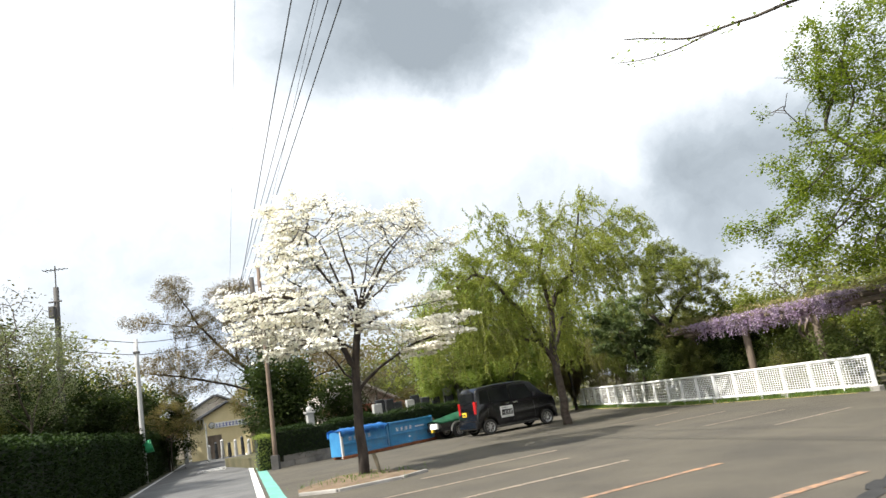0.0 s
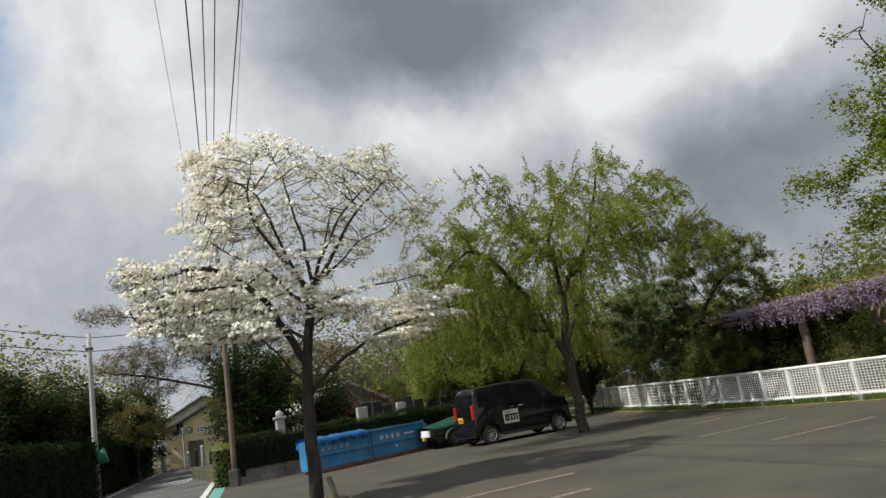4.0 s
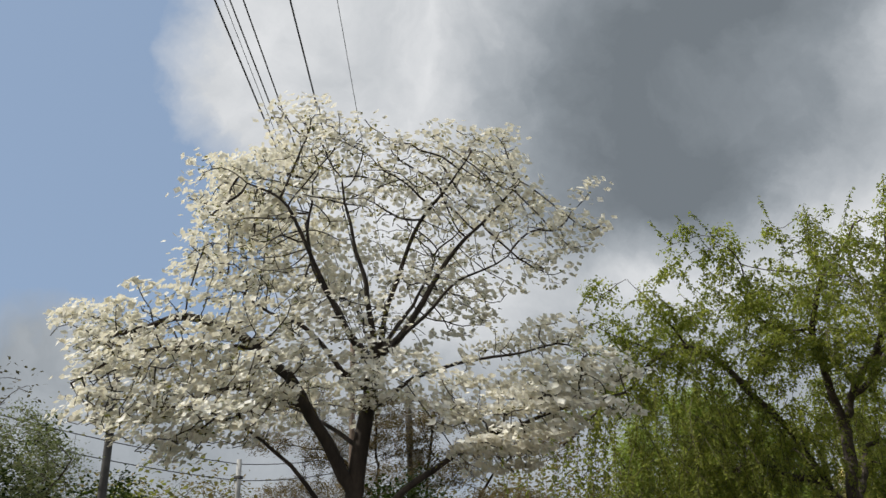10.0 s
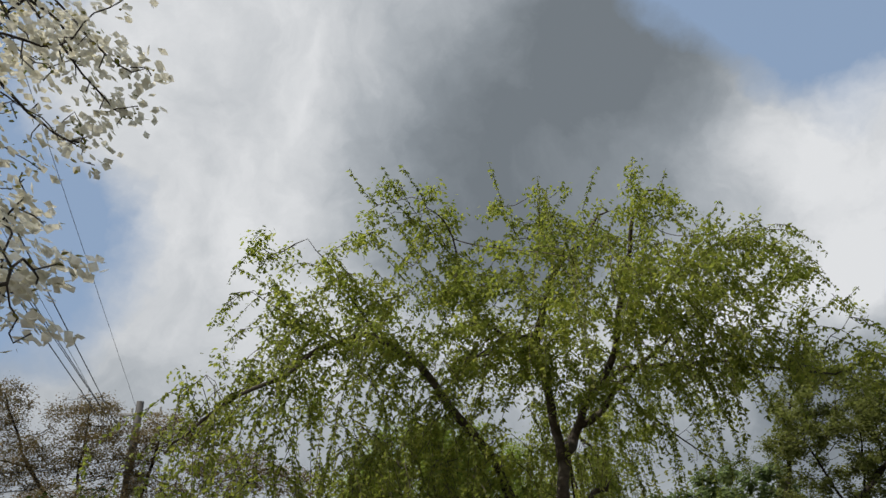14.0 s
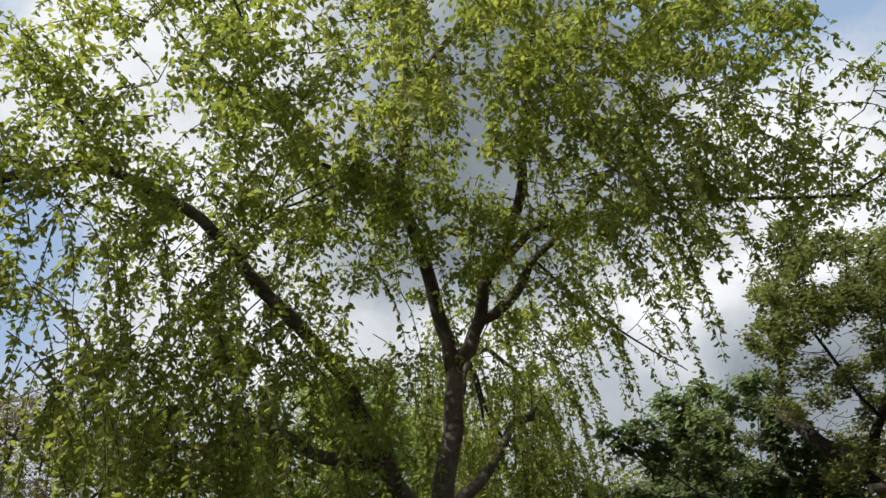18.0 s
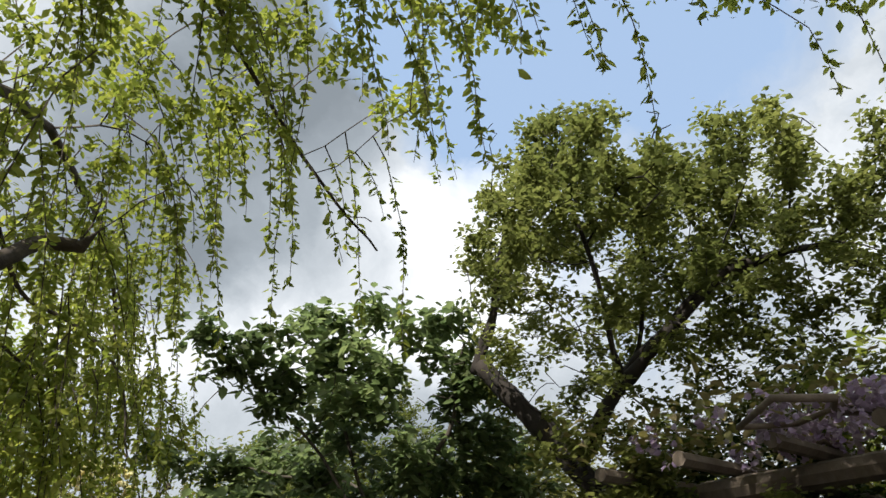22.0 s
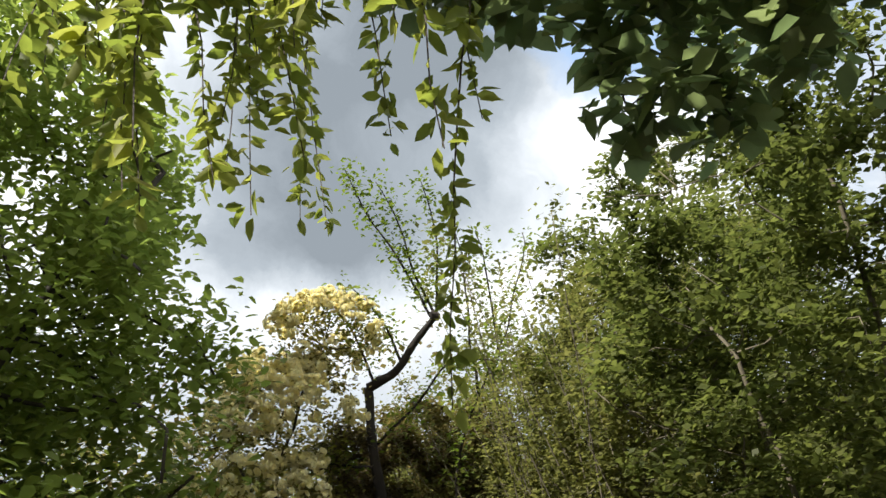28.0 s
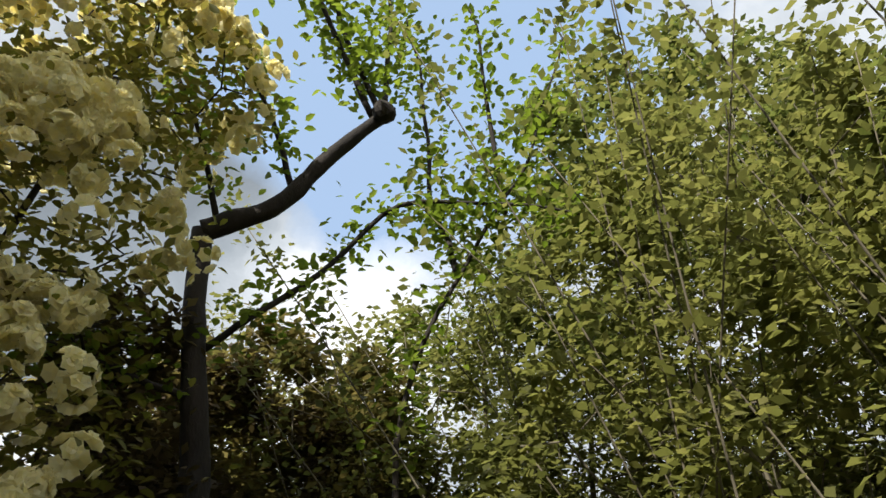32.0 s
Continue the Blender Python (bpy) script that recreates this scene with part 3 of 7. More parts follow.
for k, (x, y, length, m) in enumerate(((2.0, 2.35, 2.2, ORANGE_LINE), (0.55, 4.45, 3.1, ORANGE_LINE), (-0.9, 6.35, 3.9, FADED_LINE), (-1.8, 8.2, 4.2, FADED_LINE), (-0.9, 10.6, 3.4, FADED_LINE),
                                       (3.2, 0.1, 2.6, ORANGE_LINE), (4.2, -2.2, 2.8, ORANGE_LINE))):
    stripe("bay_line", (x, y), (x + BAY.x * length, y + BAY.y * length), 0.13, m, "worn orange parking bay line", 0.009, 0.25, 20 + k)
for k, (a, b) in enumerate((((6.92, 6.97), (8.6, 7.4)), ((6.17, 9.66), (8.4, 10.67)), ((5.61, 11.9), (8.0, 12.8)), ((5.3, 14.4), (7.6, 15.3)), ((4.9, 17.0), (7.2, 17.9)), ((7.4, 4.4), (9.1, 4.9)))):
    stripe("bay_line", a, b, 0.1, FADED_LINE, "worn pale parking bay line beside the fence", 0.009, 0.25, 40 + k)
rng = random.Random(5)
seam = bend(((1.6, 0.3), (2.73, 1.48), (3.82, 2.6), (5.04, 3.93), (6.6, 5.4), (8.4, 6.6)), 3)
for k, (p, q) in enumerate(zip(seam, seam[1:])):
    stripe("tar_seam", (p[0], p[1]), (q[0], q[1]), 0.10 + 0.10 * rng.random(), PATCH, "dark tar-filled crack in the asphalt", 0.010 + 0.0004 * k, 0.6, 60 + k)

# ---- the white mesh fence along the edge of the lot ----
FENCE = bend(((11.23, 14.1), (10.6, 16.1), (9.95, 18.0), (9.35, 19.9), (8.75, 23.0), (8.3, 26.5), (8.05, 30.0), (7.85, 34.5)), 7)
FENCE = [np.array((p[0], p[1])) for p in FENCE]
span = np.concatenate([[0], np.cumsum([np.linalg.norm(b - a) for a, b in zip(FENCE, FENCE[1:])])])


def on_fence(s):
    s = min(max(s, 0), span[-1])
    return Vector((float(np.interp(s, span, [p[0] for p in FENCE])), float(np.interp(s, span, [p[1] for p in FENCE])), 0.0))


fence = thing("fence", "white-painted steel mesh fence on low concrete footings", "fence", kind="structure")
bay = 1.02
count = int(span[-1] / bay)
for i in range(count):
    a, b = on_fence(i * bay), on_fence((i + 1) * bay)
    d = (b - a).normalized()
    up = Vector((0, 0, 1))
    bm = bmesh.new()
    cyl(bm, a + up * 0.0, a + up * 0.93, 0.046, seg=10)
    part("post", bm, FENCE_WHITE, fence)
    for z, name in ((0.9, "top_rail"), (0.13, "bottom_rail")):
        bm = bmesh.new()
        cyl(bm, a + up * z, b + up * z, 0.042, seg=10)
        part(name, bm, FENCE_WHITE, fence)
    bm = bmesh.new()
    n_v = 11 if i < 9 else 6
    n_h = 12 if i < 9 else 7
    for k in range(1, n_v):
        p = a + (b - a) * k / n_v
        box(bm, -0.0095, 0.0095, -0.006, 0.006, 0.14, 0.89, m=Matrix.Translation(p))
    turn = Matrix.Rotation(math.atan2(d.y, d.x), 4, "Z")
    for k in range(1, n_h):
        z = 0.13 + 0.77 * k / n_h
        box(bm, 0, (b - a).length, -0.005, 0.005, z - 0.0095, z + 0.0095, m=Matrix.Translation(a) @ turn)
    part("mesh_panel", bm, FENCE_WHITE, fence)
    if i % 3 == 0:
        bm = boxed(-0.16, 0.16, -0.1, 0.1, -0.05, 0.12, 0.02)
        bmesh.ops.transform(bm, matrix=Matrix.Translation(a) @ turn, verts=bm.verts)
        part("footing", bm, CONCRETE, fence, "small concrete footing block")
bm = bmesh.new()
p = on_fence(0)
cyl(bm, p, p + Vector((0, 0, 0.95)), 0.055, seg=10)
part("end_post", bm, FENCE_WHITE, fence)
for i in range(10):
    a, b = on_fence(i * 1.6) - Vector((0.55, 0, 0)), on_fence((i + 1) * 1.6) - Vector((0.55, 0, 0))
    stripe("edge_line", (a.x, a.y), (b.x, b.y), 0.09, YELLOW_LINE, "worn yellow line along the grass verge", 0.012, 0.2, 80 + i)

# ---- planting bed under the dogwood ----
bm = bmesh.new()
rim = [(-3.45, 11.2), (-2.6, 10.75), (-1.3, 11.3), (-0.75, 12.0), (-1.2, 12.9), (-1.9, 14.5), (-3.0, 14.2), (-3.7, 12.6)]
mid = bm.verts.new((-2.2, 12.9, 0.09))
ring = [bm.verts.new((x, y, 0.012)) for x, y in rim]
inner = [bm.verts.new((x * 0.8 - 0.44, y * 0.8 + 2.58, 0.075)) for x, y in rim]
for i in range(len(rim)):
    j = (i + 1) % len(rim)
    bm.faces.new((ring[i], ring[j], inner[j], inner[i]))
    bm.faces.new((inner[i], inner[j], mid))
bmesh.ops.recalc_face_normals(bm, faces=bm.faces)
bed = tagged(part("planting_bed", bm, SOIL), "low bare-soil bed round the dogwood trunk", "planting bed", kind="structure")
for i in range(3):
    a, b = Vector((*rim[i], 0)), Vector((*rim[i + 1], 0))
    bm = boxed(0, (b - a).length - 0.02, -0.05, 0.05, -0.02, 0.07, 0.012)
    bmesh.ops.transform(bm, matrix=Matrix.Translation(a) @ Matrix.Rotation(math.atan2(b.y - a.y, b.x - a.x), 4, "Z"), verts=bm.verts)
    part("kerb_stone", bm, CONCRETE, bed)

stake = thing("tree_stake", "short weathered grey stake leaning beside the dogwood trunk", "stake")
v, f = [], []
line = bend([(-1.82, 12.95, -0.05), (-1.82 - 0.03, 12.95 + 0.01, 0.25), (-1.82 - 0.1, 12.95 + 0.02, 0.52)], 4)
tube(v, f, line, [0.05 * (1 + 0.2 * noise.noise(Vector(q) * 9.0)) for q in line], 8)
part("shaft", mesh_of("shaft", v, f, GREY_TWIG, True), GREY_TWIG, stake)

# ---- retaining wall under the hedge ----
HEDGE_A, HEDGE_B = Vector((-6.1, 23.0, 0)), Vector((3.4, 27.2, 0))
hd = (HEDGE_B - HEDGE_A).normalized()
hm = Matrix.Translation(HEDGE_A) @ Matrix.Rotation(math.atan2(hd.y, hd.x), 4, "Z")
hl = (HEDGE_B - HEDGE_A).length
wall = thing("wall_low", "low stained block wall under the clipped hedge", "wall", hm, kind="structure")
for k in range(13):
    for row in range(2):
        x0 = k * 0.8 + (0.4 if row else 0)
        if x0 + 0.79 < hl + 0.4:
            part("block", boxed(x0, x0 + 0.785, -0.14, 0.14, 0.21 * row, 0.205 + 0.21 * row, 0.012), WALL_STONE, wall)
tagged(part("terrace", boxed(0, hl + 2, 0.14, 9, -0.05, 0.38), EARTH), "raised earth behind the hedge wall", "ground", kind="structure").matrix_basis = hm

# ---- parked car ----
def wheel(parent, at, r, w, rim_mat, spokes, turn=0.0):
    """A wheel with its axle along local y: tyre, rim with spokes, hub."""
    bm = bmesh.new()
    prof = [(r * 0.66, -w / 2), (r * 0.93, -w / 2), (r, -w * 0.32), (r, w * 0.32), (r * 0.93, w / 2), (r * 0.66, w / 2)]
    seg = 28
    rows = [[bm.verts.new((q * math.cos(2 * math.pi * k / seg), y, q * math.sin(2 * math.pi * k / seg))) for q, y in prof] for k in range(seg)]
    for k in range(seg):
        a, b = rows[k], rows[(k + 1) % seg]
        for i in range(len(prof) - 1):
            bm.faces.new((a[i], a[i + 1], b[i + 1], b[i]))
        bm.faces.new((a[-1], a[0], b[0], b[-1]))
    bmesh.ops.recalc_face_normals(bm, faces=bm.faces)
    tyre = part("tyre", bm, TYRE)
    bm = bmesh.new()
    cyl(bm, (0, -w * 0.36, 0), (0, w * 0.3, 0), r * 0.18, seg=14)
    for k in range(spokes):
        a = 2 * math.pi * k / spokes
        box(bm, r * 0.12, r * 0.64, -w * 0.42, -w * 0.2, -r * 0.055, r * 0.055, 0.004, Matrix.Rotation(a, 4, "Y"))
    seg = 28
    ring = [[bm.verts.new((q * math.cos(2 * math.pi * k / seg), y, q * math.sin(2 * math.pi * k / seg))) for q, y in ((r * 0.60, -w * 0.42), (r * 0.67, -w * 0.47), (r * 0.67, w * 0.4), (r * 0.60, w * 0.4))] for k in range(seg)]
    for k in range(seg):
        a, b = ring[k], ring[(k + 1) % seg]
        for i in range(4):
            bm.faces.new((a[i], a[(i + 1) % 4], b[(i + 1) % 4], b[i]))
    bmesh.ops.recalc_face_normals(bm, faces=bm.faces)
    bm2 = bmesh.new()
    cyl(bm2, (0, -w * 0.12, 0), (0, 0.0, 0), r * 0.62, seg=24)
    hub = new("wheel")
    hub.parent = parent
    hub.matrix_basis = pose(*at) @ Matrix.Rotation(turn, 4, "Y")
    tyre.parent = hub
    part("rim", bm, rim_mat, hub)
    part("brake_disc", bm2, BLACK_PLASTIC, hub)
    return hub


def profile_body(profile, halfwidths, parent, name, material):
    """A body shell from a side outline (x, z), widened at each height, ends rounded."""
    bm = bmesh.new()
    sides = []
    for s in (-1, 1):
        sides.append([bm.verts.new((x, s * halfwidths(z), z)) for x, z in profile])
    n = len(profile)
    for i in range(n):
        j = (i + 1) % n
        bm.faces.new((sides[0][i], sides[0][j], sides[1][j], sides[1][i]))
    for s in sides:
        bm.faces.new(s)
    bmesh.ops.recalc_face_normals(bm, faces=bm.faces)
    edges = [e for e in bm.edges if abs(e.verts[0].co.y - e.verts[1].co.y) < 0.2]
    bmesh.ops.bevel(bm, geom=edges, offset=0.07, segments=3, affect="EDGES", profile=0.5, clamp_overlap=True)
    for f in bm.faces:
        f.smooth = True
    ob = part(name, bm, material, parent)
    ob.data.set_sharp_from_angle(angle=radians(35))
    return ob


car = thing("car", "black boxy minicar with white door sign parked by the cherry", "car")
half = lambda z: 0.735 if z < 0.95 else 0.735 - (z - 0.95) * 0.13
arch = lambda cx: [(cx + 0.34 * math.cos(a), 0.27 + 0.34 * math.sin(a)) for a in [math.pi * k / 8 for k in range(9)]]
outline = [(-0.50, 0.24), (-0.52, 0.62), (-0.47, 1.0), (-0.40, 1.55), (-0.28, 1.70), (0.5, 1.76), (1.55, 1.75), (1.95, 1.67), (2.46, 1.16), (2.82, 1.03), (2.90, 0.82), (2.92, 0.45), (2.88, 0.24)]
outline += [(2.44 + 0.345 * math.cos(a), 0.27 + 0.345 * math.sin(a)) for a in [math.pi * k / 8 for k in range(9)]]
outline += [(0.345 * math.cos(a), 0.27 + 0.345 * math.sin(a)) for a in [math.pi * k / 8 for k in range(9)]]
profile_body(outline, half, car, "body", BLACK_PAINT)


def side_glass(name, pts, s):
    """A side window just proud of the body."""
    bm = bmesh.new()
    vs = [bm.verts.new((x, s * (half(z) + 0.004), z)) for x, z in pts]
    lo = [bm.verts.new((x, s * (half(z) - 0.02), z)) for x, z in pts]
    bm.faces.new(vs)
    for i in range(len(pts)):
        j = (i + 1) % len(pts)
        bm.faces.new((vs[i], vs[j], lo[j], lo[i]))
    bmesh.ops.recalc_face_normals(bm, faces=bm.faces)
    return part(name, bm, GLASS, car)


for s in (-1, 1):
    side_glass("quarter_window", ((-0.30, 1.12), (0.12, 1.12), (0.12, 1.60), (-0.22, 1.57)), s)
    side_glass("rear_side_window", ((0.17, 1.10), (0.95, 1.09), (0.95, 1.64), (0.17, 1.61)), s)
    side_glass("front_side_window", ((1.03, 1.09), (1.98, 1.08), (1.72, 1.60), (1.03, 1.64)), s)
    for x0, x1 in ((0.72, 0.90), (1.06, 1.24)):
        part("door_handle", boxed(x0, x1, s * 0.738 - 0.014, s * 0.738 + 0.014, 0.985, 1.02, 0.008), CHROME, car, "chrome door handle")
    bm = bmesh.new()
    for x in (-0.0, 0.99, 1.95):
        box(bm, x - 0.004, x + 0.004, s * 0.731 - 0.006, s * 0.731 + 0.006, 0.62 if x < 0.1 else 0.33, 0.95)
    box(bm, 0.1, 1.95, s * 0.733 - 0.006, s * 0.733 + 0.006, 0.3, 0.31)
    part("door_gaps", bm, BLACK_PLASTIC, car)
    part("mirror", boxed(1.86, 2.0, s * 0.86 - 0.08, s * 0.86 + 0.08, 1.1, 1.27, 0.03), BLACK_PAINT, car)
    part("tail_lamp", boxed(-0.50, -0.40, s * 0.63 - 0.085, s * 0.63 + 0.085, 0.78, 1.22, 0.02), TAIL, car, "red tail lamp")
    part("headlamp", boxed(2.62, 2.90, s * 0.56 - 0.14, s * 0.56 + 0.14, 0.78, 0.96, 0.03), WHITE_PLASTIC, car)
    part("sill", boxed(0.38, 2.06, s * 0.72 - 0.03, s * 0.72 + 0.03, 0.2, 0.28, 0.012), BLACK_PLASTIC, car)
part("rear_window", boxed(-0.475, -0.42, -0.55, 0.55, 1.15, 1.56, 0.02), GLASS, car)
bm = boxed(0, 0.02, -0.6, 0.6, 0, 0.66, 0.005)
bmesh.ops.transform(bm, matrix=Matrix.Translation((2.42, 0, 1.17)) @ Matrix.Rotation(radians(-43), 4, "Y"), verts=bm.verts)
part("windscreen", bm, GLASS, car)
plate = part("number_plate", boxed(-0.545, -0.515, 0.0, 0.33, 0.72, 0.885, 0.006), PLATE, car, "yellow number plate")
bm = bmesh.new()
for k, (y0, y1) in enumerate(((0.05, 0.09), (0.10, 0.15), (0.18, 0.22), (0.24, 0.29))):
    box(bm, -0.549, -0.545, y0, y1, 0.75, 0.82)
part("plate_characters", bm, INK, plate)
part("rear_bumper", boxed(-0.56, -0.46, -0.71, 0.71, 0.24, 0.56, 0.04), BLACK_PAINT, car)
part("front_bumper", boxed(2.84, 2.96, -0.69, 0.69, 0.22, 0.52, 0.04), BLACK_PLASTIC, car)
sheet = part("door_sign", boxed(0.50, 1.02, -0.752, -0.742, 0.52, 0.92, 0.002), WHITE_PLASTIC, car, "white magnetic sign with a black band")
part("sign_band", boxed(0.53, 0.99, -0.756, -0.752, 0.60, 0.80), INK, sheet)
bm = bmesh.new()
for k, x in enumerate((0.56, 0.66, 0.77, 0.88)):
    box(bm, x, x + 0.075, -0.759, -0.756, 0.69 - 0.008, 0.69 + 0.008)
    if k:
        for dz in (-0.045, 0.04):
            box(bm, x + 0.006, x + 0.068, -0.759, -0.756, 0.69 + dz - 0.007, 0.69 + dz + 0.007)
        box(bm, x + 0.03, x + 0.043, -0.759, -0.756, 0.63, 0.76)
part("sign_characters", bm, WHITE_PLASTIC, sheet)
bm = bmesh.new()
for x0, x1 in ((0.55, 0.80),):
    box(bm, x0, x1, -0.755, -0.752, 0.85, 0.87)
part("sign_writing", bm, INK, sheet)
for x in (0.0, 2.44):
    for y in (-0.66, 0.66):
        wheel(car, (x, y, 0.275), 0.275, 0.16, ALLOY, 8, 0.3 + x).scale = (1, 1 if y < 0 else -1, 1)
CAR_A, CAR_B = Vector((1.85, 22.35, 0)), Vector((4.2, 23.3, 0))
cd = (CAR_B - CAR_A).normalized()
car_turn = math.atan2(cd.y, cd.x)
car.matrix_basis = Matrix.Translation((CAR_A.x, CAR_A.y, 0.006)) @ Matrix.Rotation(car_turn, 4, "Z") @ Matrix.Translation((0, 0.66, 0))

# ---- small trailer under a green tarp ----
tm = Matrix.Translation((0.84, 24.2, 0.006)) @ Matrix.Rotation(car_turn + 0.06, 4, "Z")
trailer = thing("trailer", "small white-guarded trailer covered with a green tarp", "trailer", tm)
part("chassis", boxed(-0.75, 1.15, 0.1, 1.25, 0.32, 0.44, 0.02), BLACK_PLASTIC, trailer)
part("bed", boxed(-0.7, 1.15, 0.08, 1.27, 0.44, 0.66, 0.02), POLE_DARK, trailer)
bm = bmesh.new()
nx, ny = 14, 8
rows = []
trng = random.Random(3)
for i in range(nx + 1):
    u = i / nx
    rows.append([bm.verts.new((-0.82 + 2.05 * u, -0.02 + 1.4 * j / ny, (0.62 if j in (0, ny) else 0.62 + (0.10 + 0.36 * u) * math.sin(math.pi * j / ny) ** 0.6) + trng.uniform(-0.012, 0.012))) for j in range(ny + 1)])
for i in range(nx):
    for j in range(ny):
        bm.faces.new((rows[i][j], rows[i + 1][j], rows[i + 1][j + 1], rows[i][j + 1]))
for f in bm.faces:
    f.smooth = True
bmesh.ops.solidify(bm, geom=list(bm.faces), thickness=0.02)
part("tarp", bm, GREEN_TARP, trailer, "green tarp drawn over the load")
for y in (0.1, 1.2):
    wheel(trailer, (0.05, y, 0.26), 0.26, 0.15, ALLOY, 10)
    bm = bmesh.new()
    v, f = [], []
    tube(v, f, [(0.05 + 0.33 * math.cos(math.pi * k / 10), y - 0.03, 0.27 + 0.33 * math.sin(math.pi * k / 10)) for k in range(11)], [0.035] * 11, 6)
    part("mudguard", mesh_of("mudguard", v, f, WHITE_PLASTIC, True), WHITE_PLASTIC, trailer, "white mudguard")
for k in range(4):
    bm = bmesh.new()
    cyl(bm, (-0.86, 0.15 + 0.14 * k, 0.42), (-0.84, 0.16 + 0.14 * k, 0.62), 0.075, 0.06, 10)
    part("white_bag", bm, WHITE_PLASTIC, trailer, "white plastic bag tied at the tail")
tp = part("number_plate", boxed(-0.80, -0.77, 0.5, 0.78, 0.3, 0.44, 0.004), PLATE, trailer, "yellow number plate")


# ---- two blue steel containers ----
def container(at, turn, length, covered):
    c = thing("container", "blue steel waste container under a blue tarp" if covered else "open blue steel waste container with white writing", "container",
              pose(*at) @ Matrix.Rotation(turn, 4, "Z"), "blue containers by the hedge")
    h, d = 0.95, 0.55
    part("front_panel", boxed(0, length, 0, 0.04, 0.1, h, 0.006), BLUE_STEEL, c)
    part("back_panel", boxed(0, length, d, d + 0.04, 0.1, h, 0.006), BLUE_STEEL, c)
    for x in (0, length - 0.04):
        part("side_panel", boxed(x, x + 0.04, 0.04, d, 0.1, h, 0.006), BLUE_STEEL, c)
    part("floor_panel", boxed(0.04, length - 0.04, 0.04, d, 0.1, 0.15), RUST, c)
    for z in (0.1, 0.46, h - 0.07):
        part("rib", boxed(-0.02, length + 0.02, -0.045, 0.0, z, z + 0.07, 0.01), BLUE_STEEL, c)
    for x in (-0.03, length - 0.05):
        part("corner_post", boxed(x, x + 0.08, -0.06, 0.02, 0.02, h + 0.02, 0.012), POLE_GREY if covered and x < 0 else BLUE_STEEL, c)
    for x in (0.15, length - 0.35):
        part("skid", boxed(x, x + 0.2, -0.1, d + 0.1, 0.0, 0.1, 0.01), RUST, c)
    part("base_rail", boxed(-0.05, length + 0.05, -0.12, -0.04, 0.0, 0.1, 0.012), RUST, c, "rusty base rail")
    r = random.Random(int(length * 100) + covered)
    ink = POLE_GREY if covered else WHITE_PLASTIC
    for k in range(5 if covered else 4):                 # unreadable writing as bars
        x = 0.35 + k * 0.24
        bm = bmesh.new()
        for q in range(3):
            box(bm, x + r.uniform(0, 0.02), x + 0.15, -0.006, -0.002, 0.60 + 0.05 * q, 0.618 + 0.05 * q)
        box(bm, x + 0.06, x + 0.085, -0.007, -0.002, 0.60, 0.72)
        part("character", bm, ink, c)
    if not covered:
        for k in range(5):
            part("character", boxed(1.42 + k * 0.1, 1.49 + k * 0.1, -0.006, -0.002, 0.63, 0.68), ink, c)
        part("character", boxed(1.0, 1.08, -0.006, -0.002, 0.30, 0.36), ink, c)
    if covered:
        bm = bmesh.new()
        n = 22
        rows = []
        for i in range(n + 1):
            x = -0.06 + (length + 0.1) * i / n
            hang = 0.16 + 0.07 * math.sin(i * 1.7) + r.uniform(-0.02, 0.02)
            rows.append([bm.verts.new(p) for p in ((x, -0.075, h + 0.02 - hang), (x, -0.08, h + 0.02 + r.uniform(-0.01, 0.01)), (x, 0.15, h + 0.05 + r.uniform(-0.03, 0.03)), (x, 0.38, h + 0.07 + r.uniform(-0.04, 0.04)), (x, d + 0.07, h + 0.03), (x, d + 0.08, h - 0.2))])
        for a, b in zip(rows, rows[1:]):
            for j in range(5):
                bm.faces.new((a[j], b[j], b[j + 1], a[j + 1]))
        bmesh.ops.solidify(bm, geom=list(bm.faces), thickness=0.012)
        for f in bm.faces:
            f.smooth = True
        part("tarp", bm, BLUE_TARP, c, "creased bright blue tarp")
    return c


ct = radians(47)
container((-3.45, 21.75, 0.006), ct, 2.3, True)
container((-3.45 + 2.42 * math.cos(ct), 21.75 + 2.42 * math.sin(ct), 0.006), ct - 0.03, 2.35, False)
crate = thing("plank_stack", "grey boards leaning by the container end", "boards", pose(0.05, 25.35, 0.006, 0, 0, 45))
for k in range(3):
    bm = boxed(0, 0.03, 0, 0.5 - 0.1 * k, 0, 0.85 - 0.1 * k, 0.004)
    bmesh.ops.transform(bm, matrix=Matrix.Translation((0.06 * k, 0, 0)) @ Matrix.Rotation(radians(-8), 4, "Y"), verts=bm.verts)
    part("board", bm, BEAM, crate)

# ---- teal wheeled bin at the far end of the fence ----
wb = thing("waste_bin", "teal plastic wheeled waste bin with hinged lid", "bin", pose(11.2, 10.6, 0.006, 0, 0, -18))
bm = bmesh.new()
lo = [bm.verts.new(p) for p in ((0.12, 0.1, 0.16), (1.1, 0.1, 0.16), (1.1, 0.75, 0.16), (0.12, 0.75, 0.16))]
hi = [bm.verts.new(p) for p in ((-0.06, 0, 1.1), (1.26, 0, 1.1), (1.26, 0.9, 1.1), (-0.06, 0.9, 1.1))]
bm.faces.new(lo[::-1])
bm.faces.new(hi)
for i in range(4):
    bm.faces.new((lo[i], lo[(i + 1) % 4], hi[(i + 1) % 4], hi[i]))
bmesh.ops.bevel(bm, geom=list(bm.edges), offset=0.04, segments=2, affect="EDGES")
part("tub", bm, TEAL_BIN, wb)
part("rim", boxed(-0.12, 1.32, -0.06, 0.96, 1.08, 1.15, 0.02), TEAL_BIN, wb)
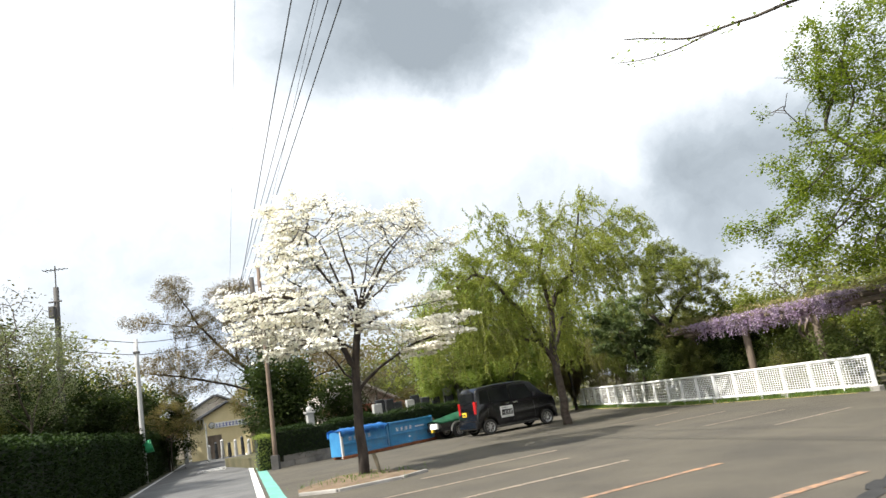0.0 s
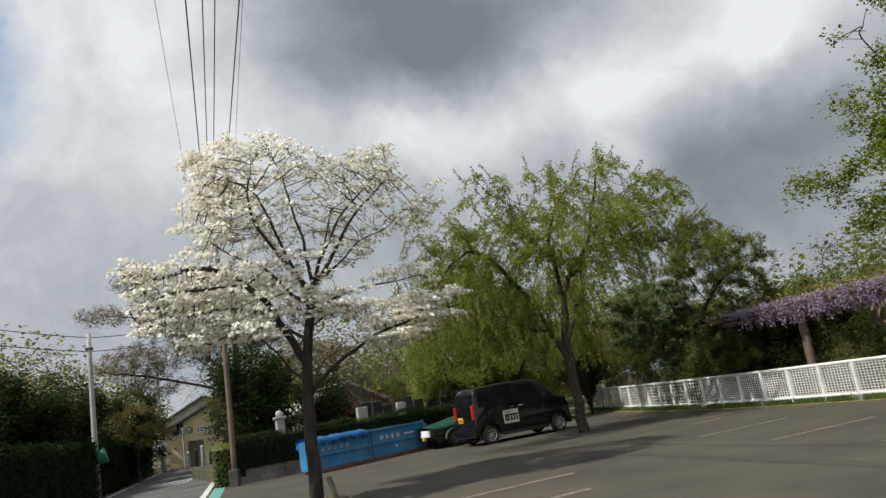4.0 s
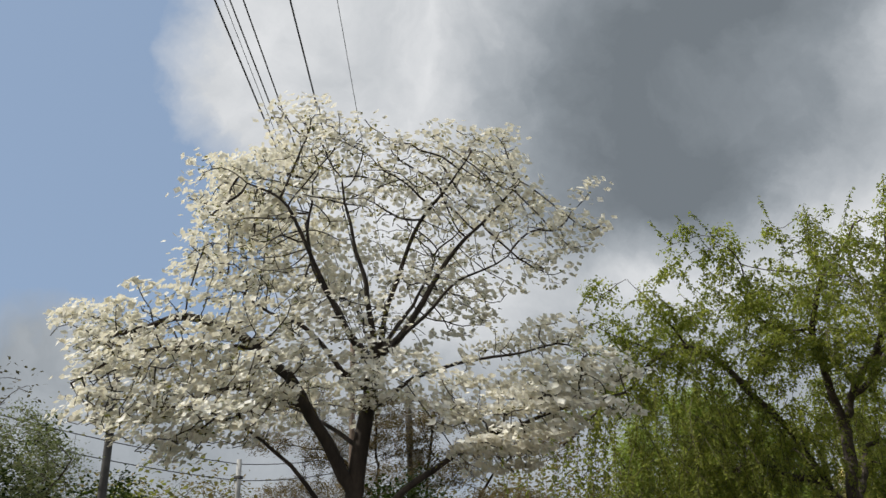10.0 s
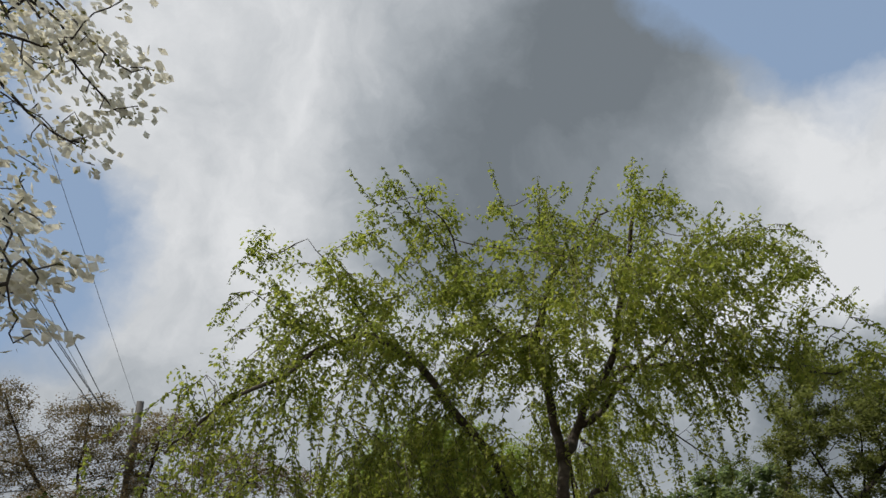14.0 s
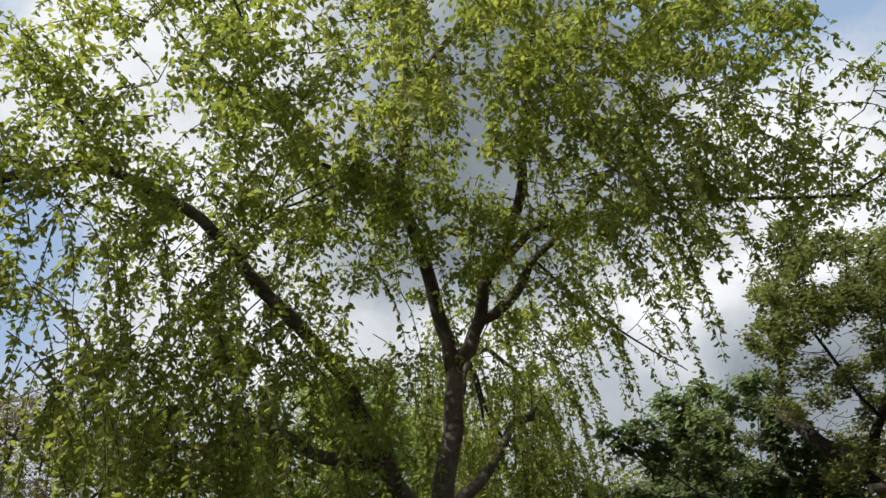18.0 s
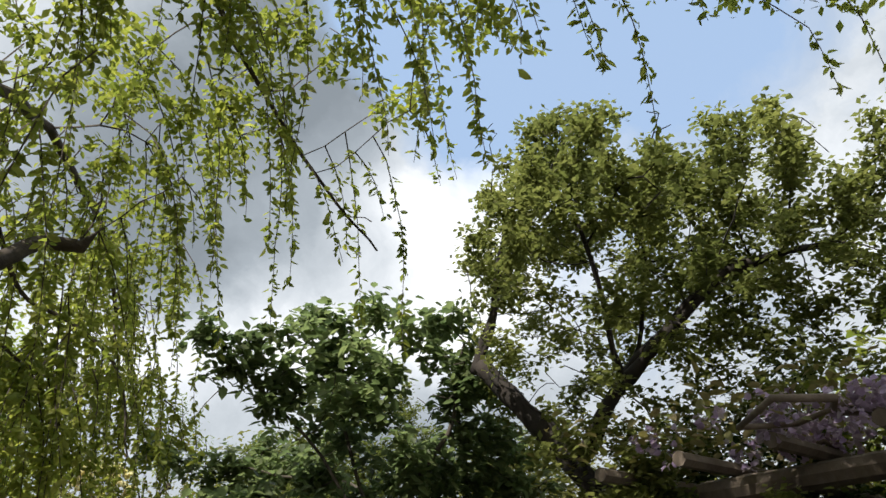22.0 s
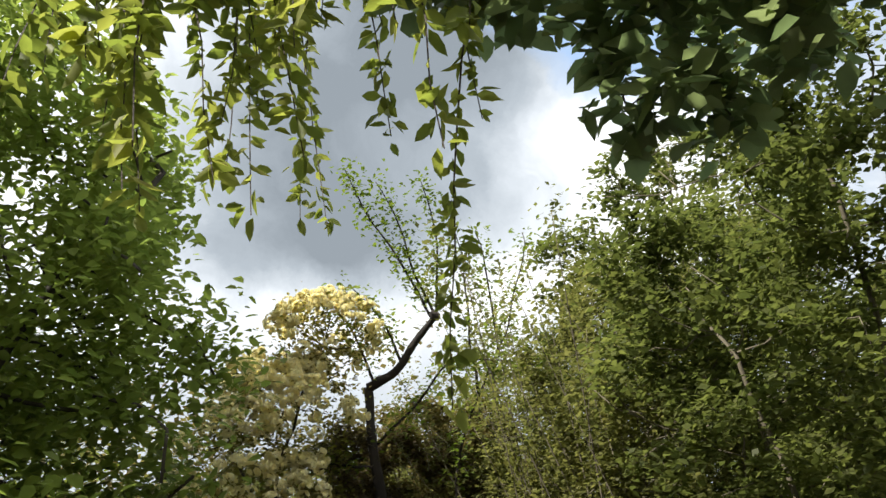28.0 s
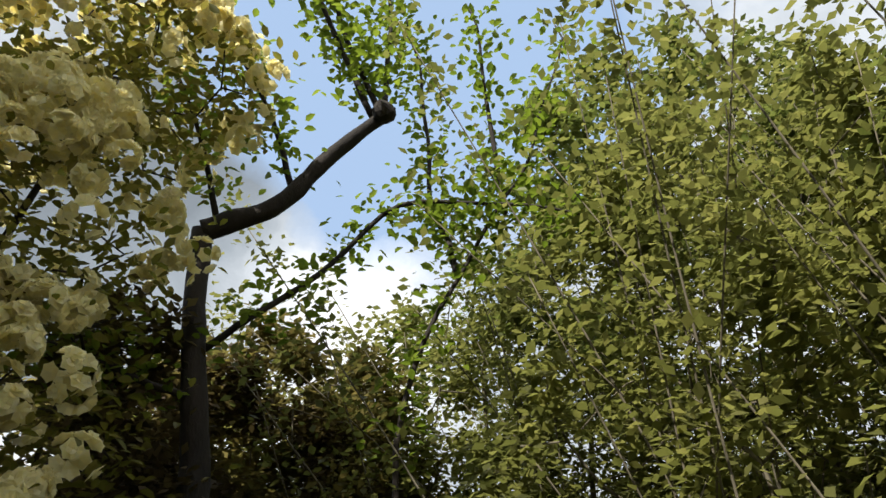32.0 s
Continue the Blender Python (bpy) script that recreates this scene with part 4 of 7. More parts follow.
part("band", boxed(-0.02, 1.22, -0.015, 0.0, 0.74, 0.80, 0.006), TEAL_BIN, wb)
part("lid", boxed(-0.1, 1.3, -0.04, 0.94, 1.15, 1.24, 0.04), TEAL_BIN, wb)
for x in (0.2, 1.0):
    for y in (0.18, 0.7):
        bm = bmesh.new()
        cyl(bm, (x - 0.03, y, 0.08), (x + 0.03, y, 0.08), 0.08, seg=14)
        part("castor", bm, TYRE, wb)
for k in range(3):
    part("character", boxed(0.75 + 0.12 * k, 0.82 + 0.12 * k, -0.004, 0.012, 0.92, 0.98), SIGN_BLUE, wb)

# ---- wisteria trellis behind the fence ----
TRE = [(11.25, 16.2), (10.4, 19.0), (9.67, 21.8), (12.2, 13.0)]
TRE_Y, TRE_X = [13.0, 16.2, 19.0, 21.8, 24.6], [12.2, 11.25, 10.4, 9.67, 8.94]
trellis = thing("trellis", "weathered timber trellis carrying flowering wisteria", "trellis")
for x, y in TRE:
    for off in ((0.0, 0.0), (2.4, 0.45)):
        bm = bmesh.new()
        cyl(bm, (x + off[0], y + off[1], -0.05), (x + off[0], y + off[1], 2.28), 0.13, 0.11, 12)
        part("post", bm, BEAM, trellis)
order = [TRE[3], TRE[0], TRE[1], TRE[2]]
for off in ((0.0, 0.0), (2.4, 0.45)):
    for (x0, y0), (x1, y1) in zip(order, order[1:]):
        bm = bmesh.new()
        a, b = Vector((x0 + off[0], y0 + off[1], 2.37)), Vector((x1 + off[0], y1 + off[1], 2.37))
        e = (b - a).normalized() * 0.35
        cyl(bm, a - e, b + e, 0.085, 0.08, 8)
        part("beam", bm, BEAM, trellis)
for k in range(19):
    f = k / 18
    y = 12.3 + 10.2 * f
    x = float(np.interp(y, TRE_Y, TRE_X))
    bm = bmesh.new()
    cyl(bm, (x - 0.55, y - 0.1, 2.5), (x + 3.0, y + 0.55, 2.53), 0.05, 0.045, 7)
    part("crossbar", bm, BEAM, trellis)


# ---- poles and overhead lines ----
def pole(at, height, r0, r1, material, name, label, lean=(0, 0)):
    p = thing(name, label, "pole", pose(*at))
    v, f = [], []
    tube(v, f, [(lean[0] * k / 6, lean[1] * k / 6, -0.3 + (height + 0.3) * k / 6) for k in range(7)], [r0 + (r1 - r0) * k / 6 for k in range(7)], 12)
    part("shaft", mesh_of("shaft", v, f, material, True), material, p)
    return p


p = pole((-12.7, 29.2, 0), 6.25, 0.12, 0.085, POLE_GREY, "utility_pole", "slim grey concrete pole beside the dark hedge")
bm = bmesh.new()
cyl(bm, (0, 0, 1.4), (0.35, 0.1, 1.5), 0.22, 0.3, 10)
part("green_net", bm, GREEN_NET, p, "bright green netting bundle")
part("top_band", boxed(-0.12, 0.12, -0.12, 0.12, 5.6, 5.7, 0.01), POLE_DARK, p)
p = pole((-5.85, 22.3, 0), 7.6, 0.085, 0.065, POLE_RUST, "utility_pole", "brown weathered pole at the hedge corner", (0.1, 0.1))
part("guard", boxed(-0.14, 0.14, -0.14, 0.14, -0.05, 0.5, 0.03), POLE_DARK, p)
p = pole((-13.6, 23.6, 0), 7.9, 0.14, 0.1, POLE_DARK, "utility_pole", "dark pole with a small aerial rising behind the clipped hedge")
ant = bmesh.new()
cyl(ant, (0, 0, 7.85), (0, 0, 8.75), 0.025, seg=8)
cyl(ant, (-0.45, 0, 8.6), (0.45, 0.1, 8.6), 0.015, seg=6)
for k in range(6):
    cyl(ant, (-0.4 + 0.15 * k, -0.22 + 0.02 * k, 8.6), (-0.4 + 0.15 * k, 0.28 - 0.02 * k, 8.6), 0.011, seg=6)
part("aerial", ant, POLE_DARK, p, "thin metal aerial with short rods")
part("cable_box", boxed(-0.2, 0.0, -0.3, -0.1, 6.7, 7.15, 0.02), POLE_DARK, p)
for z in (6.3, 7.3):
    part("bracket", boxed(-0.25, 0.25, -0.14, -0.1, z, z + 0.06, 0.008), POLE_DARK, p)
pole((-15.3, 44.5, 0), 7.2, 0.13, 0.1, POLE_GREY, "utility_pole", "grey pole before the cream house")

TALL = (-8.4, 35.2)
tall = pole((*TALL, 0), 9.5, 0.2, 0.13, POLE_DARK, "power_pole", "tall dark power pole with crossarms and insulators")
for z, w in ((9.0, 0.85), (8.4, 0.8), (7.6, 0.5)):
    part("crossarm", boxed(-w, w, -0.05, 0.05, z, z + 0.1, 0.01), POLE_GREY, tall)
    for x in (-w * 0.9, -w * 0.3, w * 0.35, w * 0.9):
        bm = bmesh.new()
        for q in range(3):
            cyl(bm, (x, 0, z + 0.1 + 0.07 * q), (x, 0, z + 0.15 + 0.07 * q), 0.055, 0.035, 8)
        part("insulator", bm, POLE_GREY, tall)
bm = bmesh.new()
cyl(bm, (0.32, 0, 6.3), (0.32, 0, 7.0), 0.24, seg=14)
part("transformer", bm, POLE_GREY, tall)


def wire(a, b, sag, r=0.014):
    v, f = [], []
    a, b = np.array(a, float), np.array(b, float)
    n = 26
    tube(v, f, [a + (b - a) * k / n - np.array((0, 0, sag * 4 * (k / n) * (1 - k / n))) for k in range(n + 1)], [r] * (n + 1), 5)
    return tagged(part("overhead_wire", mesh_of("overhead_wire", v, f, CABLE, True), CABLE), "thin black overhead power line", "cable", "overhead lines")


# ---- overhead lines ----
for x0, z0, x1, z1, r in ((-9.24, 8.35, -0.32, 8.6, 0.013), (-9.25, 8.7, 0.05, 8.2, 0.0105), (-9.2, 8.65, 0.3, 8.15, 0.0105), (-8.98, 8.5, 0.89, 9.0, 0.013), (-9.6, 9.05, -1.08, 11.3, 0.006), (-8.4, 9.05, 1.15, 11.7, 0.006)):
    wire((x0, 35.2, z0), (2 * x1 - x0, -35.2, 2 * z1 - z0), 0.1, r)
for dz in (0.0, -0.55):
    wire((-12.7, 29.2, 6.1 + dz), (-19.0, 14.0, 8.4 + dz), 0.5, 0.016)
    wire((-12.7, 29.2, 6.1 + dz), (-8.4, 35.2, 7.6 + dz), 0.35, 0.016)


# ---- trees ----
def leaf_object(name, verts, material, parent, label="", per=6):
    return part(name, quads(name, verts, per, LEAF if per == 6 else ((0, 1, 2, 3),), material), material, parent, label)


def off_path(p, r=1.0, top=2.7):
    """Keeps growth out of the way that people walk under the trees."""
    line = np.array(((4.0, 12.0), (4.5, 15.5), (5.2, 18.0), (6.0, 20.6), (6.35, 24.0), (6.2, 27.0), (6.3, 30.2)))
    d = np.full(len(p), 99.0)
    for a, b in zip(line, line[1:]):
        t = np.clip(((p[:, :2] - a) @ (b - a)) / ((b - a) @ (b - a)), 0, 1)
        d = np.minimum(d, np.linalg.norm(p[:, :2] - a - t[:, None] * (b - a), axis=1))
    return (d > r) | (p[:, 2] > top)


def seg_of(r):
    return 10 if r > 0.08 else 7 if r > 0.03 else 5 if r > 0.012 else 3


def tree_skeleton(rng, limbs, rows, count, step, reach, kill, tip, power, thickest, pull=(0, 0, 0.0), girth=()):
    targets = blobs(rng, rows, count)
    targets = targets[off_path(targets)]
    pts, par = colonise(rng, limbs, targets, step, reach, kill, pull=pull)
    r, kids = thickness(pts, par, tip, power, thickest)
    k = 0
    for (line, root), (a, b) in zip(limbs, girth):
        r[k:k + len(line)] = np.maximum(r[k:k + len(line)] * 0.6, np.linspace(a, b, len(line)))
        k += len(line)
    return pts, par, r, kids


def joined(main, side):
    """Limbs as (polyline, index of the node it springs from), counted along all the limbs before it."""
    out, nodes = [], []
    for k, line in enumerate([main] + list(side)):
        pts = bend(line, 5)
        size = sum(np.linalg.norm(np.subtract(b, a)) for a, b in zip(line, line[1:]))
        for q in range(2, len(pts) - 1):
            pts[q] = pts[q] + np.array(noise.noise_vector(Vector(pts[q]) * 1.7)) * min(0.09, 0.035 * size)
        if k == 0:
            root = -1
        else:
            d = [np.linalg.norm(q - pts[0]) for q in nodes]
            root = int(np.argmin(d))
        out.append((pts, root))
        nodes += pts
    return out


# white-flowering dogwood
rng = np.random.default_rng(11)
dog = thing("dogwood_tree", "flowering dogwood covered in white bracts, standing in a soil bed", "tree")
dlimbs = joined([(-2.2, 13.2, -0.05), (-2.2, 13.2, 0.8), (-2.16, 13.22, 1.9), (-2.02, 13.25, 3.0), (-1.82, 13.25, 4.0)],
                [[(-2.08, 13.23, 2.5), (-2.35, 13.0, 3.2), (-2.88, 12.45, 4.05), (-3.6, 12.2, 4.4), (-4.3, 12.15, 4.4), (-4.9, 12.3, 4.35)],
                 [(-2.16, 13.22, 1.9), (-1.75, 13.1, 2.3), (-1.0, 13.0, 2.75), (-0.2, 12.95, 3.05), (0.85, 12.95, 3.2)],
                 [(-1.84, 13.25, 3.9), (-2.42, 13.7, 4.7), (-2.85, 13.8, 5.5), (-3.0, 13.8, 6.2), (-2.8, 13.6, 6.7)],
                 [(-1.82, 13.25, 4.0), (-1.56, 13.5, 4.34), (-1.15, 13.65, 5.05), (-0.65, 13.7, 5.6), (0.0, 13.6, 6.1)],
                 [(-1.82, 13.25, 4.0), (-1.86, 13.1, 4.8), (-2.0, 13.0, 5.6), (-2.2, 12.9, 6.4)],
                 [(-1.86, 13.25, 3.8), (-2.25, 12.75, 4.8), (-2.55, 12.3, 5.6), (-3.0, 12.1, 6.0)],
                 [(-1.82, 13.25, 4.0), (-1.35, 12.75, 4.7), (-0.8, 12.3, 5.3), (-0.3, 12.1, 5.7)],
                 [(-1.82, 13.25, 4.0), (-1.65, 14.1, 4.9), (-1.4, 14.8, 5.9)],
                 [(-1.84, 13.25, 3.95), (-1.3, 13.2, 4.35), (-0.8, 13.2, 4.7), (-0.2, 13.2, 4.95)],
                 [(-1.9, 13.25, 3.6), (-2.6, 13.3, 4.35), (-3.3, 13.4, 4.9), (-3.9, 13.3, 5.5)],
                 [(-1.9, 13.25, 3.6), (-2.2, 14.2, 4.5), (-2.7, 14.9, 5.3)],
                 [(-2.88, 12.45, 4.05), (-3.4, 12.0, 4.0), (-4.1, 11.9, 3.95), (-4.8, 12.0, 3.8)],
                 [(-2.5, 12.85, 3.45), (-3.2, 12.7, 3.7), (-3.9, 12.7, 3.7)],
                 [(-1.95, 13.25, 3.4), (-1.3, 13.4, 3.75), (-0.5, 13.5, 3.9), (0.2, 13.5, 3.95)],
                 [(-2.12, 13.22, 2.2), (-2.6, 12.4, 2.9), (-3.0, 11.8, 3.25)],
                 [(-2.0, 13.25, 3.0), (-2.9, 13.9, 3.6), (-3.6, 14.3, 3.9)]])
n = 4200
ang, h = rng.uniform(0, 6.283, n), rng.uniform(0, 1, n) ** 0.85
rad = (1 - h ** 7.0) ** 0.5 * rng.uniform(0.3, 1.0, n) ** 0.45 * (1.0 + 0.12 * np.sin(3 * ang + 1.0))
dome = np.stack([-1.75 + 2.5 * rad * np.cos(ang), 13.35 + 1.95 * rad * np.sin(ang), 4.75 + 1.75 * h], 1)
dome[:, 2] -= 0.16 * (dome[:, 0] + 1.75) + 0.25 * (1 - rad) * (1 - h)
dome[:, 2] += [0.4 * noise.noise(Vector((p[0] * 1.1, p[1] * 1.1, 5.0))) * min(1, max(0, p[2] - 4.9)) for p in dome]
dome = dome[lumpy(dome, 0.9, -0.2, 2.0) & ~((dome[:, 0] > -0.6) & (dome[:, 2] < 4.8 + 0.3 * (dome[:, 0] + 0.6)))]
low = blobs(rng, [(-3.8, 12.3, 4.3, 1.4, 1.0, 0.3), (-3.9, 12.3, 3.85, 1.1, 1.0, 0.3), (-3.9, 12.2, 3.4, 1.0, 0.9, 0.3), (-3.2, 12.1, 3.6, 1.2, 0.9, 0.35), (-2.6, 12.4, 4.2, 0.9, 0.7, 0.3), (-4.4, 12.3, 4.2, 0.7, 0.7, 0.22), (0.2, 12.95, 3.25, 0.85, 0.95, 0.24), (0.1, 12.9, 3.2, 0.85, 0.9, 0.22), (-0.4, 12.9, 2.95, 0.8, 0.9, 0.25),
                  (-1.3, 12.7, 3.5, 0.7, 0.6, 0.25), (-0.2, 13.5, 3.95, 0.9, 0.6, 0.15), (-2.9, 11.9, 3.2, 0.8, 0.7, 0.25), (-3.2, 14.2, 3.9, 1.0, 0.8, 0.3)], 2000)
shoulder = blobs(rng, [(-3.4, 13.4, 6.85, 0.7, 0.7, 0.25), (-0.35, 13.4, 6.3, 0.5, 0.6, 0.2), (-3.7, 13.2, 5.5, 0.6, 0.7, 0.5)], 350)
targets = np.concatenate([dome, low, shoulder])
targets[:, 2] = np.round((targets[:, 2] + 0.12 * np.sin(targets[:, 0] * 2.1 + targets[:, 1])) / 0.34) * 0.34 + rng.normal(size=len(targets)) * 0.07
dpts, dpar = colonise(rng, dlimbs, targets, 0.12, 1.3, 0.15, jitter=0.2)
dr, dkids = thickness(dpts, dpar, 0.0055, 2.4, 0.16)
k = 0
for (line, root), (a, b) in zip(dlimbs, ((0.135, 0.078), (0.08, 0.018), (0.05, 0.012), (0.048, 0.01), (0.052, 0.01), (0.04, 0.01), (0.036, 0.009), (0.034, 0.009), (0.034, 0.01), (0.03, 0.009), (0.036, 0.009), (0.034, 0.01), (0.035, 0.012), (0.035, 0.012), (0.03, 0.01), (0.03, 0.01), (0.03, 0.01))):
    dr[k:k + len(line)] = np.maximum(dr[k:k + len(line)] * 0.5, np.linspace(a, b, len(line)))
    k += len(line)
v, f = bark(dpts, dpar, dr, seg_of)
part("trunk", mesh_of("trunk", v, f, BARK_DOG, True), BARK_DOG, dog, "dark trunk with low forking limbs")
fine = np.where((dr < 0.0115) & (dpts[:, 2] > 2.6))[0]
out = np.linalg.norm((dpts[fine] - (-1.75, 13.2, 4.75)) / (2.45, 2.3, 2.4), axis=1)
odds = np.where(dpts[fine, 2] < 4.5, 1.15, 0.12 + np.clip(out, 0, 1.1) ** 4) * np.where(dkids[fine] == 0, 3.0, 1.0) * np.where((dpts[fine, 0] > -0.9) & (dpts[fine, 2] < 3.5) & (dpts[fine, 1] < 14.0), 1.9, 1.0)
spray = dpts[rng.choice(fine, 2500, p=odds / odds.sum())] + (0, 0, 0.045)
size_of = rng.uniform(0.6, 1.5, len(spray))
n = 19500
own = rng.choice(len(spray), n, p=size_of / size_of.sum())
ang = rng.uniform(0, 6.283, n)
far_out = 0.19 * size_of[own] * np.sqrt(rng.random(n))
at = spray[own] + np.stack([far_out * np.cos(ang), far_out * np.sin(ang), rng.normal(size=n) * 0.014 - far_out * 0.12], 1)
petals = []
tilt = unit(rng.normal(size=(n, 3)) * 0.42 + unit((at - (-1.75, 13.25, 4.2)) * (1, 1, 0)) * 0.45 + (0, 0, 0.8))
first = unit(np.cross(tilt, rng.normal(size=(n, 3))))
second = np.cross(tilt, first)
size = rng.uniform(0.03, 0.05, n)
for k in range(4):
    a = k * math.pi / 2
    along = first * math.cos(a) + second * math.sin(a) + tilt * 0.22
    petals.append(small_leaf_verts(at, along, tilt, size, size * 1.0))
leaf_object("blossom", np.concatenate(petals), PETAL, dog, "white four-bract flowers in flat tiers", 4)
n = 5000
at = dpts[rng.choice(fine, n)] + rng.normal(size=(n, 3)) * 0.05
along, up = sun_leaf_frames(rng, n, 0.2)
leaf_object("young_leaves", leaf_verts(at, along, up, rng.uniform(0.03, 0.06, n), rng.uniform(0.016, 0.03, n)), DOG_LEAF, dog, "small bronze-green young leaves")


def strands(rng, starts, outward, lengths, gap, leaf, name, material, stem, parent, fall=-0.55):
    """Twigs that arch out and fall (or rise), with leaves along them."""
    verts, faces, pos, al = [], [], [], []
    for p, o, L in zip(starts, outward, lengths):
        k = max(4, int(L / 0.22))
        line = [p]
        q = p.copy()
        d = o.copy()
        for i in range(k):
            d = unit(d + np.array((0, 0, fall)) + rng.normal(size=3) * 0.1)
            q = q + d * (L / k)
            line.append(q.copy())
        tube(verts, faces, line, list(np.linspace(0.006, 0.002, len(line))), 3)
        line = np.array(line)
        m = int(L / gap)
        t = np.sort(rng.uniform(0.1, 1, m)) * (len(line) - 1)
        i0 = np.minimum(t.astype(int), len(line) - 2)
        at_ = line[i0] + (line[i0 + 1] - line[i0]) * (t - i0)[:, None]
        pos.append(at_ + rng.normal(size=(m, 3)) * 0.012)
        side = rng.normal(size=(m, 3)) * (1, 1, 0.3) + (0, 0, -0.75)
        al.append(side)
    tagged(part(name + "_stem", mesh_of(name, verts, faces, stem), stem, parent), kind="stuff")
    pos, al = np.concatenate(pos), np.concatenate(al)
    up = rng.normal(size=(len(pos), 3)) + (0, 0, 0.4)
    L = leaf * rng.uniform(0.65, 1.25, len(pos))
    leaf_object(name, leaf_verts(pos, al, up, L, L * rng.uniform(0.38, 0.52, len(pos))), material, parent)


# weeping cherry, leafed out
rng = np.random.default_rng(23)
cherry = thing("weeping_cherry_tree", "weeping cherry in fresh green leaf beside the parked car", "tree")
climbs = joined([(4.42, 21.05, -0.05), (4.42, 21.08, 0.9), (4.40, 21.2, 2.0), (4.5, 21.4, 3.1), (4.68, 21.6, 4.07)],
                [[(4.40, 21.15, 1.85), (4.2, 21.15, 2.5), (3.95, 21.05, 3.05), (3.7, 20.85, 3.65), (3.3, 20.5, 4.25), (2.9, 20.2, 4.7), (2.35, 19.8, 5.2), (1.95, 19.45, 5.4), (1.45, 19.0, 5.2), (0.9, 18.6, 4.6), (0.2, 18.4, 4.15), (-0.4, 18.4, 3.7)],
                 [(4.66, 21.58, 4.0), (4.56, 21.34, 4.83), (4.3, 20.5, 5.57), (4.4, 20.2, 6.0), (4.61, 19.9, 6.56), (5.0, 19.7, 6.95), (5.5, 19.6, 7.38)],
                 [(4.68, 21.6, 4.07), (4.97, 21.85, 4.62), (5.18, 21.16, 4.96), (5.56, 20.54, 5.59), (5.68, 20.0, 6.4), (5.85, 19.6, 7.1), (6.1, 19.4, 7.6)],
                 [(5.18, 21.16, 4.96), (5.66, 21.1, 5.3), (6.21, 20.9, 5.25), (7.01, 20.6, 5.25), (7.6, 20.4, 5.05), (8.5, 20.1, 4.8)],
                 [(4.97, 21.85, 4.62), (5.48, 21.8, 4.86), (5.72, 21.7, 5.26), (6.26, 21.3, 5.6), (6.63, 21.0, 5.92), (7.3, 20.3, 6.3)],
                 [(4.55, 21.6, 3.4), (5.0, 23.2, 4.8), (5.6, 24.8, 5.0), (6.1, 26.3, 4.7), (6.6, 27.6, 4.2)],
                 [(3.95, 21.05, 3.0), (3.4, 20.9, 3.15), (2.83, 20.8, 3.47), (2.3, 20.7, 3.3), (1.6, 20.5, 3.4)],
                 [(4.5, 21.4, 2.6), (4.83, 22.2, 3.0), (5.2, 23.0, 3.5), (5.35, 23.3, 3.83), (5.6, 23.4, 3.88)],
                 [(5.72, 21.7, 5.2), (5.84, 21.95, 5.3), (6.5, 22.5, 4.85), (7.13, 22.9, 4.48), (7.6, 23.1, 4.2)],
                 [(3.85, 20.2, 5.6), (3.4, 20.0, 5.9), (3.22, 19.4, 6.2), (3.02, 18.7, 6.7), (2.7, 18.5, 7.05)],
                 [(1.95, 19.45, 5.4), (1.6, 18.9, 5.9), (1.1, 18.5, 6.5)],
                 [(5.6, 20.3, 6.1), (6.6, 20.1, 6.6), (7.4, 19.7, 7.0)],
                 [(4.3, 20.5, 5.57), (3.85, 20.2, 5.6), (3.4, 20.0, 5.3), (3.0, 19.6, 4.8)],
                 [(1.45, 19.0, 5.2), (0.9, 18.9, 5.5), (0.5, 18.7, 5.7)],
                 [(4.61, 19.9, 6.5), (4.4, 19.3, 7.1), (4.3, 19.0, 7.5)],
                 [(4.9, 22.9, 4.6), (5.1, 23.5, 4.0), (5.39, 23.8, 3.6), (5.89, 23.85, 3.4), (6.1, 23.9, 3.1), (6.18, 23.95, 2.7)],
                 [(4.9, 22.9, 4.6), (5.1, 23.6, 3.5), (5.5, 23.8, 3.1), (5.83, 23.9, 2.7)]])
